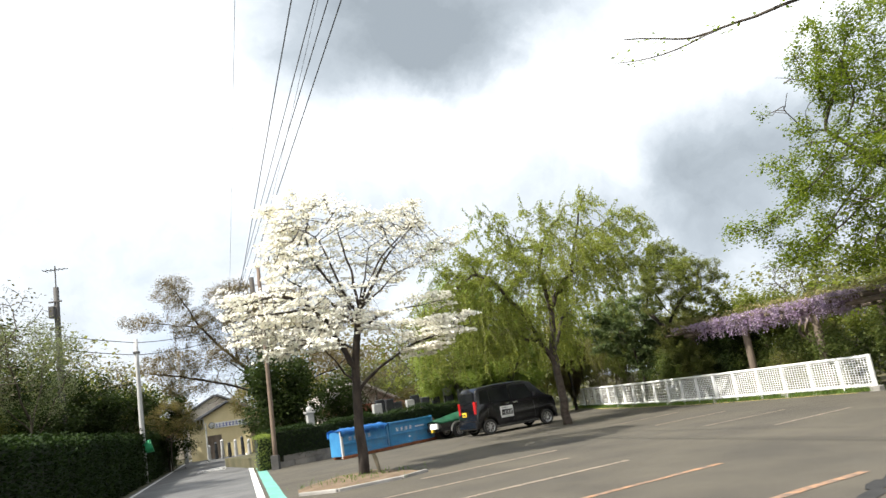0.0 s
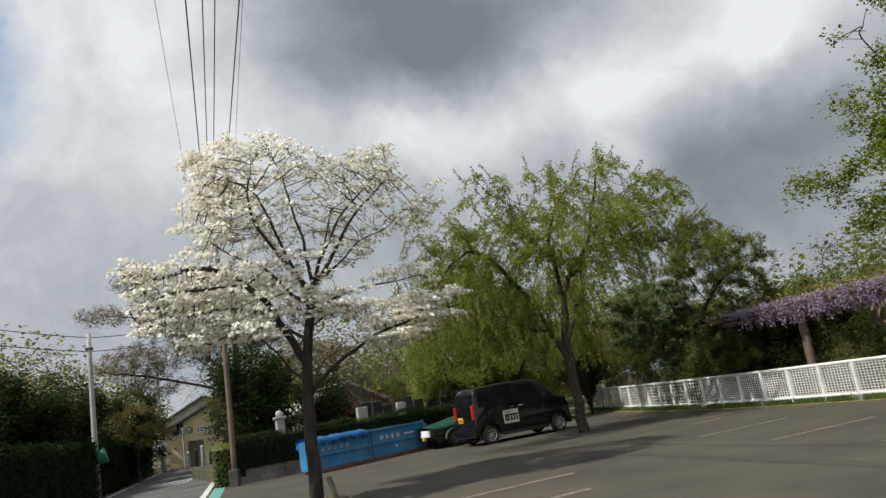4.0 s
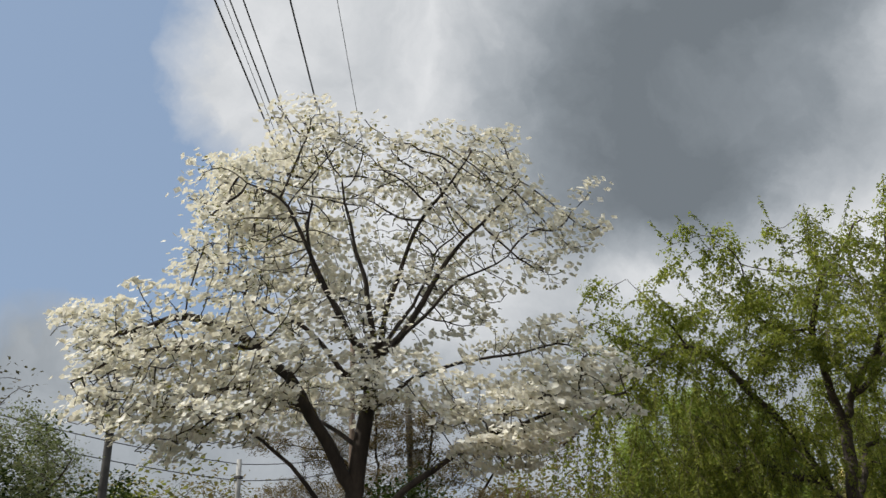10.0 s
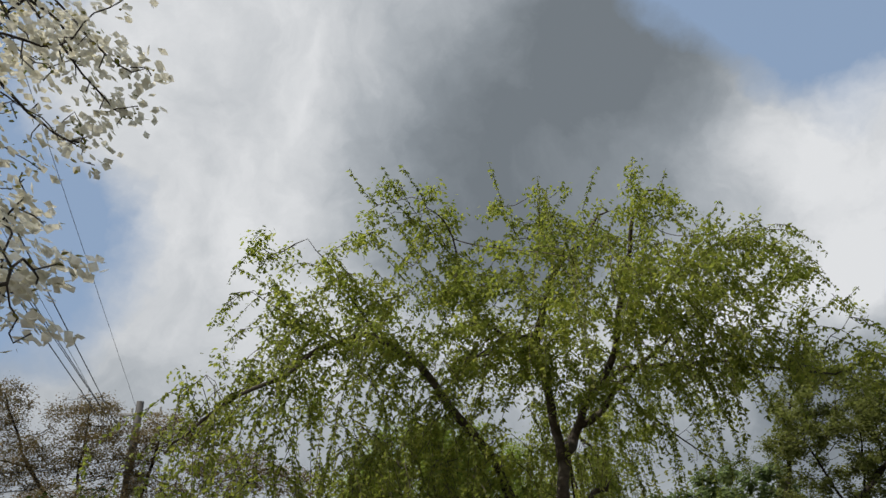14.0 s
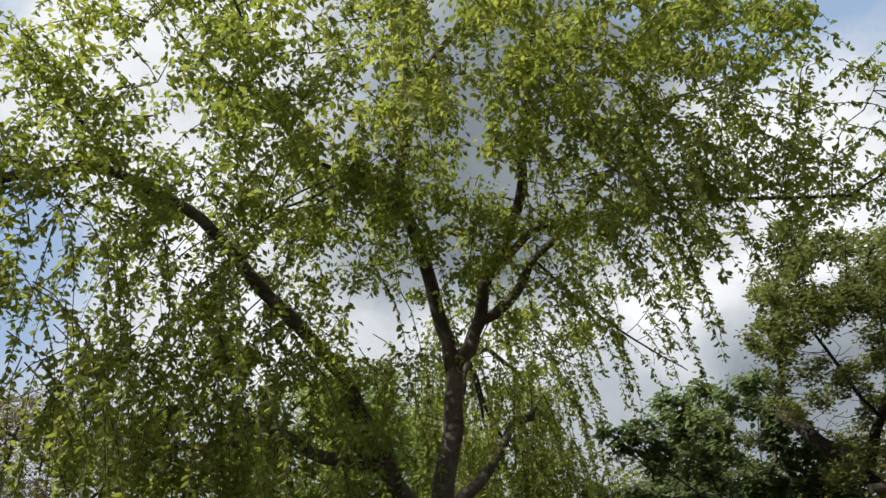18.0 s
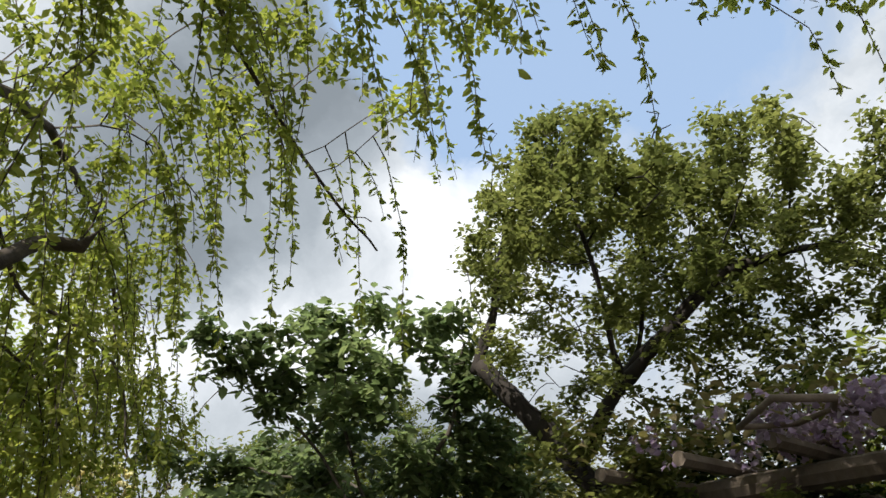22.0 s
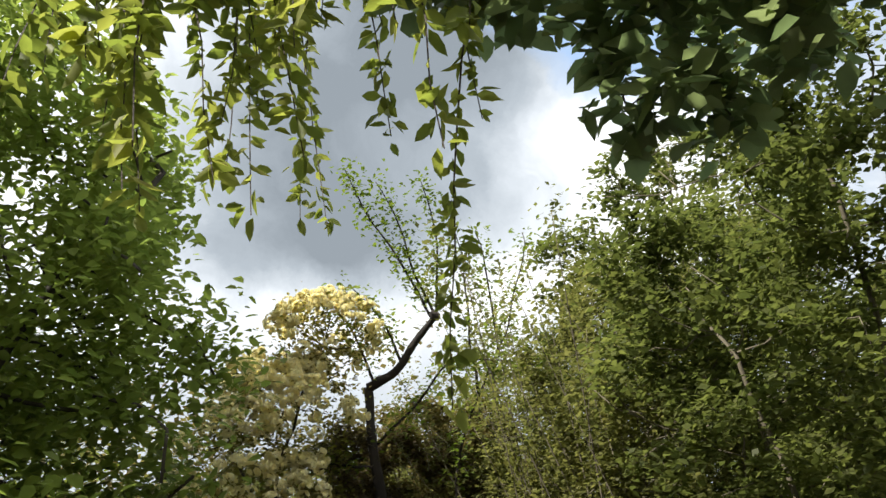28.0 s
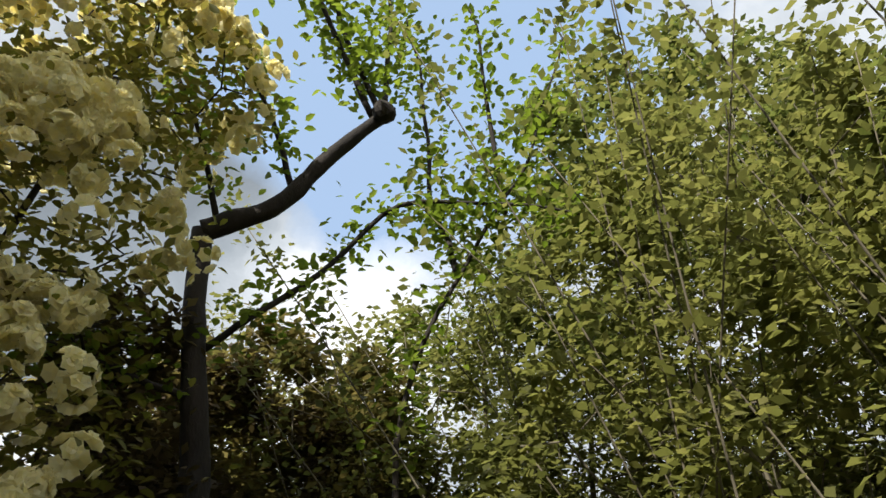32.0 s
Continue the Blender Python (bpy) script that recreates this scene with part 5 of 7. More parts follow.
cpts, cpar, cr, ckids = tree_skeleton(rng, climbs,
                                      [(4.4, 19.8, 5.55, 3.3, 2.3, 1.1), (2.0, 19.2, 5.4, 1.8, 1.5, 0.8), (6.9, 19.8, 5.8, 1.7, 1.6, 1.0), (0.6, 18.8, 4.4, 1.1, 1.0, 0.7), (2.6, 20.8, 3.6, 1.8, 1.5, 1.1),
                                       (5.3, 23.4, 4.9, 1.4, 1.2, 0.6), (5.9, 25.6, 4.7, 0.9, 1.9, 0.5), (2.5, 18.7, 6.9, 0.9, 0.8, 0.6), (4.4, 19.2, 7.1, 0.9, 0.7, 0.5), (5.9, 19.5, 7.3, 1.0, 0.8, 0.6), (7.3, 19.5, 6.6, 1.0, 0.8, 0.5),
                                       (0.9, 18.6, 6.2, 0.7, 0.6, 0.5), (0.6, 18.7, 5.4, 0.6, 0.5, 0.4), (8.0, 20.1, 5.05, 1.1, 0.9, 0.5), (8.6, 19.4, 4.7, 0.8, 0.8, 0.5), (6.4, 22.3, 5.0, 1.1, 0.8, 0.6), (7.2, 21.7, 5.2, 0.9, 0.8, 0.5), (6.9, 22.5, 4.3, 0.5, 0.3, 0.35)],
                                      3000, 0.18, 2.0, 0.26, 0.0046, 2.35, 0.17,
                                      girth=((0.165, 0.085), (0.095, 0.016), (0.085, 0.018), (0.088, 0.018), (0.05, 0.014), (0.07, 0.014), (0.05, 0.012), (0.075, 0.02), (0.07, 0.045), (0.026, 0.008), (0.026, 0.006), (0.022, 0.005), (0.026, 0.006), (0.028, 0.008), (0.02, 0.005), (0.022, 0.005), (0.022, 0.006), (0.022, 0.006)))
v, f = bark(cpts, cpar, cr, seg_of)
part("trunk", mesh_of("trunk", v, f, BARK_CHERRY, True), BARK_CHERRY, cherry, "dark banded trunk with long arching limbs")
fine = np.where((cr < 0.014))[0]
fine = fine[lumpy(cpts[fine], 1.35, -0.08, 7.0) | ((ckids[fine] == 0) & (cpts[fine, 2] > 5.9))]
n = 62000
at = cpts[rng.choice(fine, n)] + rng.normal(size=(n, 3)) * (0.08, 0.08, 0.06) - (0, 0, 0.04)
along, up = sun_leaf_frames(rng, n, 0.75, 1.3)
L = rng.uniform(0.05, 0.085, n)
leaf_object("crown", small_leaf_verts(at, along, up, L, L * 0.5), CHERRY_LEAF, cherry, "fresh green toothed leaves", 4)
# hanging twigs all over the crown
ends = np.where((cr < 0.009) & (cpts[:, 2] > 2.6))[0]
n = 640
pick = rng.choice(ends, n)
st = cpts[pick]
outw = unit((st - (4.5, 20.5, 4.0)) * (1, 1, 0.15) + rng.normal(size=(n, 3)) * 0.8)
low = np.clip(st[:, 2] - 2.4, 0.3, 1.5) * np.where(st[:, 2] > 5.4, 0.65, 1.0)
near_path = ~off_path(st * (1, 1, 0), 1.1, 9)
low = np.where(near_path, np.clip(st[:, 2] - np.where(st[:, 1] > 26.2, 2.35, 2.9), 0.25, 2.0), low)
strands(rng, st, outw, rng.uniform(0.3, 1.0, n) * low, 0.021, 0.066, "weeping_foliage", CHERRY_LEAF, BARK_CHERRY, cherry)
# the long curtain on the side of the parked car
left = np.array(bend([(3.6, 20.6, 4.2), (2.6, 19.9, 4.9), (1.5, 19.1, 5.0), (0.6, 18.6, 4.5), (-0.6, 18.4, 3.9)], 30))
n = 230
st = left[rng.integers(0, len(left), n)] + rng.normal(size=(n, 3)) * (0.45, 0.75, 0.22)
st[:, 2] = np.where(rng.random(n) < 0.75, st[:, 2] - rng.uniform(0.7, 1.8, n), st[:, 2])
st = st[(st[:, 2] > 2.3) & (st[:, 1] > 17.6)]
n = len(st)
outw = unit(rng.normal(size=(n, 3)) * (1, 1, 0.2))
strands(rng, st, outw * 0.6, np.clip((st[:, 2] - 1.75) * rng.uniform(0.4, 1.0, n), 0.3, 2.6), 0.021, 0.066, "curtain_foliage", CHERRY_LEAF, BARK_CHERRY, cherry)

high = ends[cpts[ends, 2] > 5.2]
n = 150
pick = rng.choice(high, n)
rise = unit((cpts[pick] - (4.5, 20.5, 4.0)) * (1, 1, 0.5) + rng.normal(size=(n, 3)) * 0.4 + (0, 0, 0.9))
strands(rng, cpts[pick], rise, rng.uniform(0.25, 0.75, n), 0.018, 0.066, "upright_spray", CHERRY_LEAF, BARK_CHERRY, cherry, 0.03)
# the long limb over the path
n = 95
lim = np.array(bend([(4.7, 22.4, 4.0), (5.0, 23.2, 4.8), (5.6, 24.8, 5.0), (6.1, 26.3, 4.7), (6.6, 27.6, 4.2)], 30))
st = lim[rng.integers(0, len(lim), n)] + rng.normal(size=(n, 3)) * (0.45, 0.45, 0.12)
st[:34, 0] = 5.75 + rng.uniform(0, 0.95, 34)
st[:34, 1] = 26.5 + rng.uniform(0, 0.5, 34)
st[:34, 2] = 4.3
droop = np.array(bend([(5.0, 23.2, 4.2), (5.39, 23.8, 3.6), (5.89, 23.85, 3.4), (6.1, 23.9, 3.1)], 12) + bend([(5.0, 23.3, 3.8), (5.5, 23.8, 3.1), (5.83, 23.9, 2.8)], 12))
st = np.concatenate([st, droop[rng.integers(0, len(droop), 30)] + rng.normal(size=(30, 3)) * (0.2, 0.2, 0.08)])
st = st[(st[:, 1] < 27.0) & ((st[:, 1] < 25.0) | (st[:, 0] > 5.75))]
n = len(st)
outw = unit(rng.normal(size=(n, 3)) * (1, 1, 0.1))
strands(rng, st, outw * 0.3, np.maximum(0.5, (st[:, 2] - np.where(off_path(st * (1, 1, 0), 0.55, 9), 1.6, np.where((st[:, 1] > 26.3) & (st[:, 0] < 6.35), 2.25, 2.6))) * rng.uniform(0.55, 0.98, n)), 0.017, 0.072, "hanging_foliage", CHERRY_LEAF, BARK_CHERRY, cherry)


def simple_tree(name, label, rng, height, spread, leaf, n_leaf, material, stem, rows=None, limbs=None, count=500, step=0.28, kill=0.45, tip=0.008, fold=0.2, droop=0.2, category="tree", thick=0.22, clump=0.2, flat=1.0, gaps=-0.15):
    """A woodland tree about the origin: trunk and crown."""
    ob = thing(name, label, category)
    if limbs is None:
        lean = rng.normal(size=2) * 0.25
        top = (lean[0], lean[1], height * 0.45)
        limbs = joined([(0, 0, -0.1), (lean[0] * 0.4, lean[1] * 0.4, height * 0.22), top],
                       [[(top[0] * 0.9, top[1] * 0.9, height * (0.28 + 0.05 * k)), (top[0] + spread * 0.35 * math.cos(a), top[1] + spread * 0.35 * math.sin(a), height * 0.55), (top[0] + spread * 0.6 * math.cos(a), top[1] + spread * 0.6 * math.sin(a), height * 0.7)]
                        for k, a in enumerate(rng.uniform(0, 6.28) + np.arange(4) * 1.57)])
    if rows is None:
        rows = [(0, 0, height * 0.66, spread * 0.75, spread * 0.75, height * 0.28)]
        for k in range(6):
            a = rng.uniform(0, 6.28)
            q = spread * rng.uniform(0.4, 0.75)
            rows.append((q * math.cos(a), q * math.sin(a), height * rng.uniform(0.45, 0.82), spread * rng.uniform(0.3, 0.45), spread * rng.uniform(0.3, 0.45), height * rng.uniform(0.1, 0.17)))
    targets = blobs(rng, rows, count)
    pts, par = colonise(rng, limbs, targets, step, 3.0, kill)
    r, kids = thickness(pts, par, tip, 2.2, thick)
    v, f = bark(pts, par, r, lambda q: 8 if q > 0.06 else 4 if q > 0.02 else 3)
    part("trunk", mesh_of("trunk", v, f, stem, True), stem, ob)
    fine = np.where(r < tip * 3.2)[0]
    lump = fine[lumpy(pts[fine], 3.0 / spread, gaps, 3.0)]
    fine = lump if len(lump) > 20 else fine
    at = pts[rng.choice(fine, n_leaf)] + rng.normal(size=(n_leaf, 3)) * clump * (1, 1, flat)
    along, up = sun_leaf_frames(rng, n_leaf, droop, 1.5)
    L = leaf * rng.uniform(0.6, 1.3, n_leaf)
    if (leaf > 0.1 and category == "tree" and name != "woodland_tree") or name == "lime_tree":
        leaf_object("crown", leaf_verts(at, along, up, L, L * rng.uniform(0.42, 0.7, n_leaf), fold), material, ob)
    else:
        leaf_object("crown", small_leaf_verts(at, along, up, L, L * rng.uniform(0.42, 0.7, n_leaf)), material, ob, "", 4)
    return ob, pts, r


# tall fresh-leaved tree that leans in over the bin
rng = np.random.default_rng(31)
big, _p, _r = simple_tree("roadside_tree", "broad fresh-green tree spreading over the end of the fence", rng, 9.0, 4.5, 0.075, 110000, ROADSIDE_LEAF, BARK_WOOD,
                          rows=[(-1.0, 0.0, 4.8, 3.6, 3.0, 1.6), (-4.4, 0.1, 3.95, 1.9, 1.3, 0.45), (-3.4, 0.2, 5.2, 1.9, 1.5, 0.6), (-2.8, 0.2, 6.6, 1.9, 1.6, 0.8), (-1.5, 0.0, 7.8, 2.4, 2.4, 1.2),
                                (1.5, 0, 6.0, 3.0, 3.0, 2.0), (-2.4, 0.8, 3.2, 2.7, 1.8, 0.5), (-0.5, 0.0, 3.0, 2.5, 2.0, 0.8)],
                          count=2600, step=0.22, kill=0.32, clump=0.11, gaps=-0.2)
big.matrix_basis = pose(15.0, 13.1, 0) @ Matrix.Scale(1.17, 4)
twig = thing("lane_tree", "slender tree with budding branches reaching over the lane", "tree")
tl = joined([(10.2, -5.2, -0.1), (10.1, -5.1, 3.0), (9.8, -4.6, 5.4), (9.0, -3.0, 6.5), (7.5, 0.5, 6.3), (5.6, 3.4, 6.15), (4.2, 4.6, 6.1), (3.0, 4.9, 6.3)], [[(5.2, 3.8, 6.12), (4.4, 4.2, 6.5), (3.4, 4.2, 6.9)], [(4.3, 4.5, 6.1), (3.3, 4.9, 5.95), (2.8, 5.0, 6.0)], [(6.0, 3.0, 6.2), (5.2, 3.0, 6.8), (4.8, 3.3, 7.2)]])
v, f = [], []
for line, root in tl:
    tube(v, f, line, list(np.linspace(0.09, 0.008, len(line)) if line[0][2] < 1 else np.linspace(0.014, 0.005, len(line))), 6)
part("trunk", mesh_of("trunk", v, f, BARK_WOOD, True), BARK_WOOD, twig)
tp_ = np.array([q for line, _ in tl for q in line if q[1] > 1])
n = 160
at = tp_[rng.choice(len(tp_), n)] + rng.normal(size=(n, 3)) * 0.06
along, up = sun_leaf_frames(rng, n, 0.1)
leaf_object("young_leaves", leaf_verts(at, along, up, rng.uniform(0.06, 0.1, n), rng.uniform(0.03, 0.05, n)), FRESH_LEAF, twig)

# woodland prototypes, then copies
rng = np.random.default_rng(47)
W1, _p, _r = simple_tree("woodland_tree", "green woodland tree behind the lot", rng, 6.4, 2.6, 0.16, 11000, WOOD_LEAF, BARK_WOOD, count=420)
W2, _p, _r = simple_tree("woodland_tree", "olive-green woodland tree with thin crown", rng, 6.0, 2.3, 0.11, 17000, OLIVE_LEAF, BARK_WOOD, count=420)
W3, _p, _r = simple_tree("woodland_tree", "spreading tree in bronze young leaf over the lane", rng, 8.0, 3.4, 0.11, 16000, BRONZE_LEAF, BARK_WOOD, count=600)
W4, _p, _r = simple_tree("woodland_tree", "dense dark evergreen tree", rng, 5.2, 2.0, 0.13, 15000, EVERGREEN_LEAF, BARK_WOOD,
                         rows=[(0, 0, 1.8, 1.7, 1.7, 1.5), (0, 0, 3.4, 1.5, 1.5, 1.4), (0.3, 0.2, 4.5, 0.8, 0.8, 0.8)], count=420)
W5, _p, _r = simple_tree("woodland_tree", "bare-twigged tree just coming into leaf", rng, 7.0, 2.8, 0.10, 2600, GREY_LEAF, BARK_WOOD, count=700, step=0.24, kill=0.32, tip=0.007)
W6, _p, _r = simple_tree("lime_tree", "bright lime-green young tree", rng, 4.6, 1.8, 0.058, 66000, LIME_LEAF, BARK_WOOD, rows=[(0, 0, 2.0, 1.7, 1.7, 1.3), (0.2, 0, 3.4, 1.4, 1.4, 1.1), (-0.3, 0.2, 4.1, 0.9, 0.9, 0.6)], count=700, step=0.2, kill=0.3, clump=0.13)
W7, _p, _r = simple_tree("woodland_tree", "tall thin tree in pale grey-green spring leaf", rng, 7.4, 2.8, 0.075, 15000, PALE_LEAF, BARK_WOOD, count=700, step=0.24, kill=0.32, tip=0.006, clump=0.16)
S1, _p, _r = simple_tree("shrub", "dense dark green shrub", rng, 2.6, 1.7, 0.1, 9000, SHRUB_LEAF, BARK_WOOD, rows=[(0, 0, 1.1, 1.5, 1.4, 1.1), (0.5, 0.3, 1.9, 0.9, 0.9, 0.7)], count=300, step=0.2, kill=0.35, category="shrub", thick=0.05)
S2, _p, _r = simple_tree("shrub", "tangled olive shrub with pale flecks", rng, 3.2, 1.6, 0.085, 6500, OLIVE_LEAF, GREY_TWIG, rows=[(0, 0, 1.5, 1.4, 1.4, 1.5), (0.3, 0.4, 2.5, 0.8, 0.8, 0.9)], count=420, step=0.2, kill=0.3, category="shrub", thick=0.04, clump=0.14)


def plant(proto, x, y, size=1.0, turn=0.0, first=[]):
    m = pose(x, y, 0, 0, 0, turn) @ Matrix.Diagonal((size, size, size * (0.94 + 0.12 * ((turn * 7) % 1)), 1))
    if proto.name in first:
        return copy_thing(proto, m)
    first.append(proto.name)
    proto.matrix_basis = m
    return proto


rr = random.Random(9)
for proto, spots in (
    (W1, ( (12.0, 20.9, 0.6), (14.6, 17.5, 0.62), (13.0, 26.0, 0.7), (16.5, 22.0, 0.7), (17.5, 14.5, 0.7), (19.0, 29.0, 1.2), (14.5, 36.0, 1.1), (17.5, 8.0, 0.8), (-15.0, 14.0, 1.2), (-19.0, 34.0, 1.3), (-17.0, 5.0, 1.2), (-1.5, 38.5, 0.95))),
    (W2, ((10.6, 25.6, 0.66), (9.6, 36.6, 0.9), (7.5, 35.4, 0.8), (5.8, 36.2, 0.78), (11.7, 30.3, 0.78), (12.0, 32.2, 0.82), (8.2, 37.2, 0.95), (11.0, 36.2, 1.0), (13.4, 33.6, 1.0), (5.8, 38.5, 0.9), (2.3, 34.5, 0.9), (12.8, 18.8, 0.62), (11.6, 24.5, 0.85), (13.2, 21.0, 0.7), (15.0, 29.5, 1.1), (18.5, 18.5, 0.85), (8.5, 40.0, 1.1), (-14.8, 19.0, 1.1), (-18.0, 29.0, 1.2), (5.5, 44.0, 1.2), (1.0, 33.5, 0.72))),
    (W3, ((3.6, 40.5, 0.52), (1.2, 42.0, 0.7), (-9.6, 38.0, 1.0), (-13.6, 36.0, 1.0), (-4.0, 38.0, 0.8), (-0.8, 33.2, 0.6), (-16.2, 38.0, 1.1), (-20.0, 44.0, 1.2), (-3.0, 44.0, 1.0), (2.0, 46.0, 1.0))),
    # Evergreens at (17.2, 16.2) and (20.0, 14.2): added to darken the roadside tree's inside.
    # Left of the lane the dark leaf stands in for shaded trees.
    (W4, ((-14.2, 37.5, 1.0), (-14.6, 31.6, 1.1), (-6.4, 27.8, 1.05), (-6.6, 31.3, 1.0), (-4.0, 30.6, 0.8), (-15.4, 26.0, 1.15), (-16.2, 22.8, 1.3), (10.6, 20.5, 0.62), (-14.0, 27.0, 1.0), (-13.6, 22.0, 0.9), (15.0, 11.6, 0.85), (14.2, 14.6, 0.7), (16.4, 10.0, 0.8), (17.2, 16.2, 1.5), (20.0, 14.2, 1.7), (11.3, 22.9, 0.75))),
    (W5, ((0.2, 34.2, 0.85), (-2.4, 32.4, 0.8), (-14.0, 17.0, 1.3), (-3.4, 33.0, 0.75), (17.0, 26.0, 1.0), (-12.0, 48.0, 1.3), (-15.5, 31.0, 1.1), (-14.2, 10.0, 1.15), (20.0, 22.0, 1.2), (11.0, 44.0, 1.1))),
    (W7, ((-12.7, 19.0, 0.95), (-13.4, 13.4, 0.85))),
    (W6, ((3.68, 29.98, 1.4), (1.6, 29.6, 1.0))),
    (S1, ((10.9, 24.2, 1.0), (11.4, 22.0, 0.95), (11.2, 19.9, 0.75), (12.0, 17.2, 0.65), (12.6, 13.4, 0.95), (13.4, 11.9, 1.0), (14.5, 10.0, 1.1), (10.6, 24.6, 0.9), (10.2, 27.0, 0.9), (12.0, 16.0, 0.75), (13.5, 15.0, 0.8), (11.7, 18.4, 0.75), (10.9, 21.2, 0.8), (13.2, 19.6, 0.9), (4.0, 32.0, 0.9), (2.2, 31.5, 1.0))),
    (S2, ((10.95, 17.9, 0.5), (11.7, 15.7, 0.5), (10.15, 20.3, 0.5), (11.3, 16.9, 0.42), (12.2, 14.4, 0.55), (10.6, 33.8, 1.0), (8.2, 35.2, 0.8), (10.4, 26.0, 0.95), (6.5, 35.2, 0.7))),
):
    for x, y, s in spots:
        plant(proto, x, y, s, rr.uniform(0, 360))

# old cherry spreading its dark limbs over the lane
rng = np.random.default_rng(59)
simple_tree("old_cherry_tree", "old cherry with dark spreading limbs and bronze young leaves", rng, 9, 5, 0.075, 80000, CHERRY_BUD_LEAF, BARK_ROSE,
            limbs=joined([(-7.0, 33.6, -0.1), (-7.1, 33.6, 1.4), (-7.5, 33.6, 2.9)],
                         [[(-7.4, 33.6, 2.5), (-9.3, 33.3, 3.7), (-11.4, 33.0, 4.4), (-13.6, 32.6, 5.0)], [(-7.5, 33.6, 2.9), (-9.2, 33.5, 5.0), (-10.8, 33.3, 6.9), (-12.0, 33.0, 9.3)],
                          [(-7.5, 33.6, 2.9), (-7.4, 34.0, 5.4), (-7.0, 34.2, 8.2)], [(-7.2, 33.6, 2.0), (-5.8, 33.7, 4.2), (-4.4, 33.6, 5.8), (-3.2, 33.4, 6.6)],
                          [(-7.1, 33.6, 1.8), (-5.6, 33.0, 3.4), (-4.2, 32.5, 3.8)], [(-7.4, 33.6, 2.7), (-8.6, 32.3, 4.2), (-9.4, 31.2, 5.0)], [(-10.8, 33.3, 6.9), (-12.8, 33.2, 7.4), (-14.5, 33.0, 7.9)],
                          [(-9.2, 33.5, 5.0), (-9.2, 33.4, 7.0), (-9.2, 33.2, 9.0)]]),
            rows=[(-12.2, 33.0, 5.2, 2.0, 1.5, 0.9), (-12.0, 33.0, 8.8, 1.0, 1.2, 1.0), (-10.6, 33.3, 7.0, 1.8, 1.5, 0.9), (-13.5, 32.8, 7.5, 1.3, 1.0, 0.5), (-9.2, 33.4, 8.4, 1.4, 1.3, 0.8), (-8.2, 33.5, 7.3, 1.6, 1.5, 0.9), (-6.4, 34.0, 8.0, 1.6, 1.4, 0.7),
                  (-4.4, 33.6, 6.6, 1.9, 1.4, 0.7), (-4.2, 32.8, 4.4, 1.7, 1.2, 0.6), (-9.4, 32.4, 5.4, 1.8, 1.3, 0.8), (-7.0, 33.5, 5.8, 1.7, 1.3, 0.8), (-11.5, 32.8, 4.0, 1.6, 1.2, 0.5), (-2.4, 33.4, 6.2, 1.2, 1.0, 0.5)],
            count=4200, step=0.2, kill=0.24, tip=0.006, thick=0.26, clump=0.13, flat=0.7, gaps=-0.45)

# leaning tree over the fence beside the path
rng = np.random.default_rng(53)
lean, _p, _r = simple_tree("leaning_tree", "leaning dark-barked tree with thin olive foliage over the fence", rng, 6, 2.4, 0.062, 46000, LEANING_LEAF, BARK_ROSE,
                           limbs=joined([(10.25, 21.95, -0.1), (10.1, 22.2, 0.9), (9.75, 22.65, 1.9), (9.35, 23.12, 2.72), (9.15, 23.33, 3.1), (8.83, 23.67, 3.67)],
                                        [[(9.35, 23.12, 2.72), (9.45, 22.7, 3.2), (9.6, 22.1, 3.62), (9.95, 21.75, 3.98), (10.4, 21.4, 4.1)], [(8.83, 23.67, 3.65), (8.95, 23.6, 4.1), (9.1, 23.6, 4.8), (9.3, 23.5, 5.5)], [(9.3, 22.9, 2.9), (9.7, 22.7, 3.6), (9.9, 22.6, 4.6)],
                                         [(9.45, 22.6, 3.25), (9.0, 22.2, 3.7), (8.7, 22.1, 4.3)], [(9.7, 22.7, 2.0), (10.1, 22.9, 2.4), (10.3, 23.2, 3.2)]]),
                           rows=[(9.5, 22.9, 4.5, 1.2, 1.3, 1.2), (9.1, 22.0, 4.3, 0.9, 0.9, 1.1), (10.3, 21.7, 4.2, 1.2, 1.2, 1.3), (8.8, 22.9, 4.2, 0.6, 0.6, 0.8), (9.8, 23.4, 5.6, 1.1, 1.0, 0.9), (9.7, 23.9, 3.7, 0.6, 0.6, 0.8), (9.6, 22.6, 3.2, 0.9, 0.6, 0.5), (8.9, 22.6, 3.6, 0.5, 0.5, 0.6), (9.15, 22.8, 2.7, 0.5, 0.4, 0.6), (9.3, 22.4, 2.3, 0.4, 0.4, 0.6)], count=1800, step=0.15, kill=0.25, tip=0.0045, thick=0.105, clump=0.062)

v, f = [], []
for line, a, b in (([(10.25, 21.95, -0.1), (10.1, 22.2, 0.9), (9.75, 22.65, 1.9), (9.35, 23.12, 2.72), (9.15, 23.33, 3.1), (8.83, 23.67, 3.67)], 0.125, 0.075), ([(9.35, 23.12, 2.72), (9.45, 22.7, 3.2), (9.6, 22.1, 3.62), (9.95, 21.75, 3.98), (10.4, 21.4, 4.1)], 0.075, 0.025),
                   ([(8.8, 23.7, 3.6), (8.95, 23.6, 4.1), (9.1, 23.6, 4.8), (9.3, 23.5, 5.5)], 0.05, 0.018)):
    line = bend(line, 8)
    tube(v, f, [q + np.array(noise.noise_vector(Vector(q) * 3.0)) * 0.035 for q in line], [w * (1 + 0.3 * noise.noise(Vector(q) * 6.0)) for q, w in zip(line, np.linspace(a, b, len(line)))], 12)
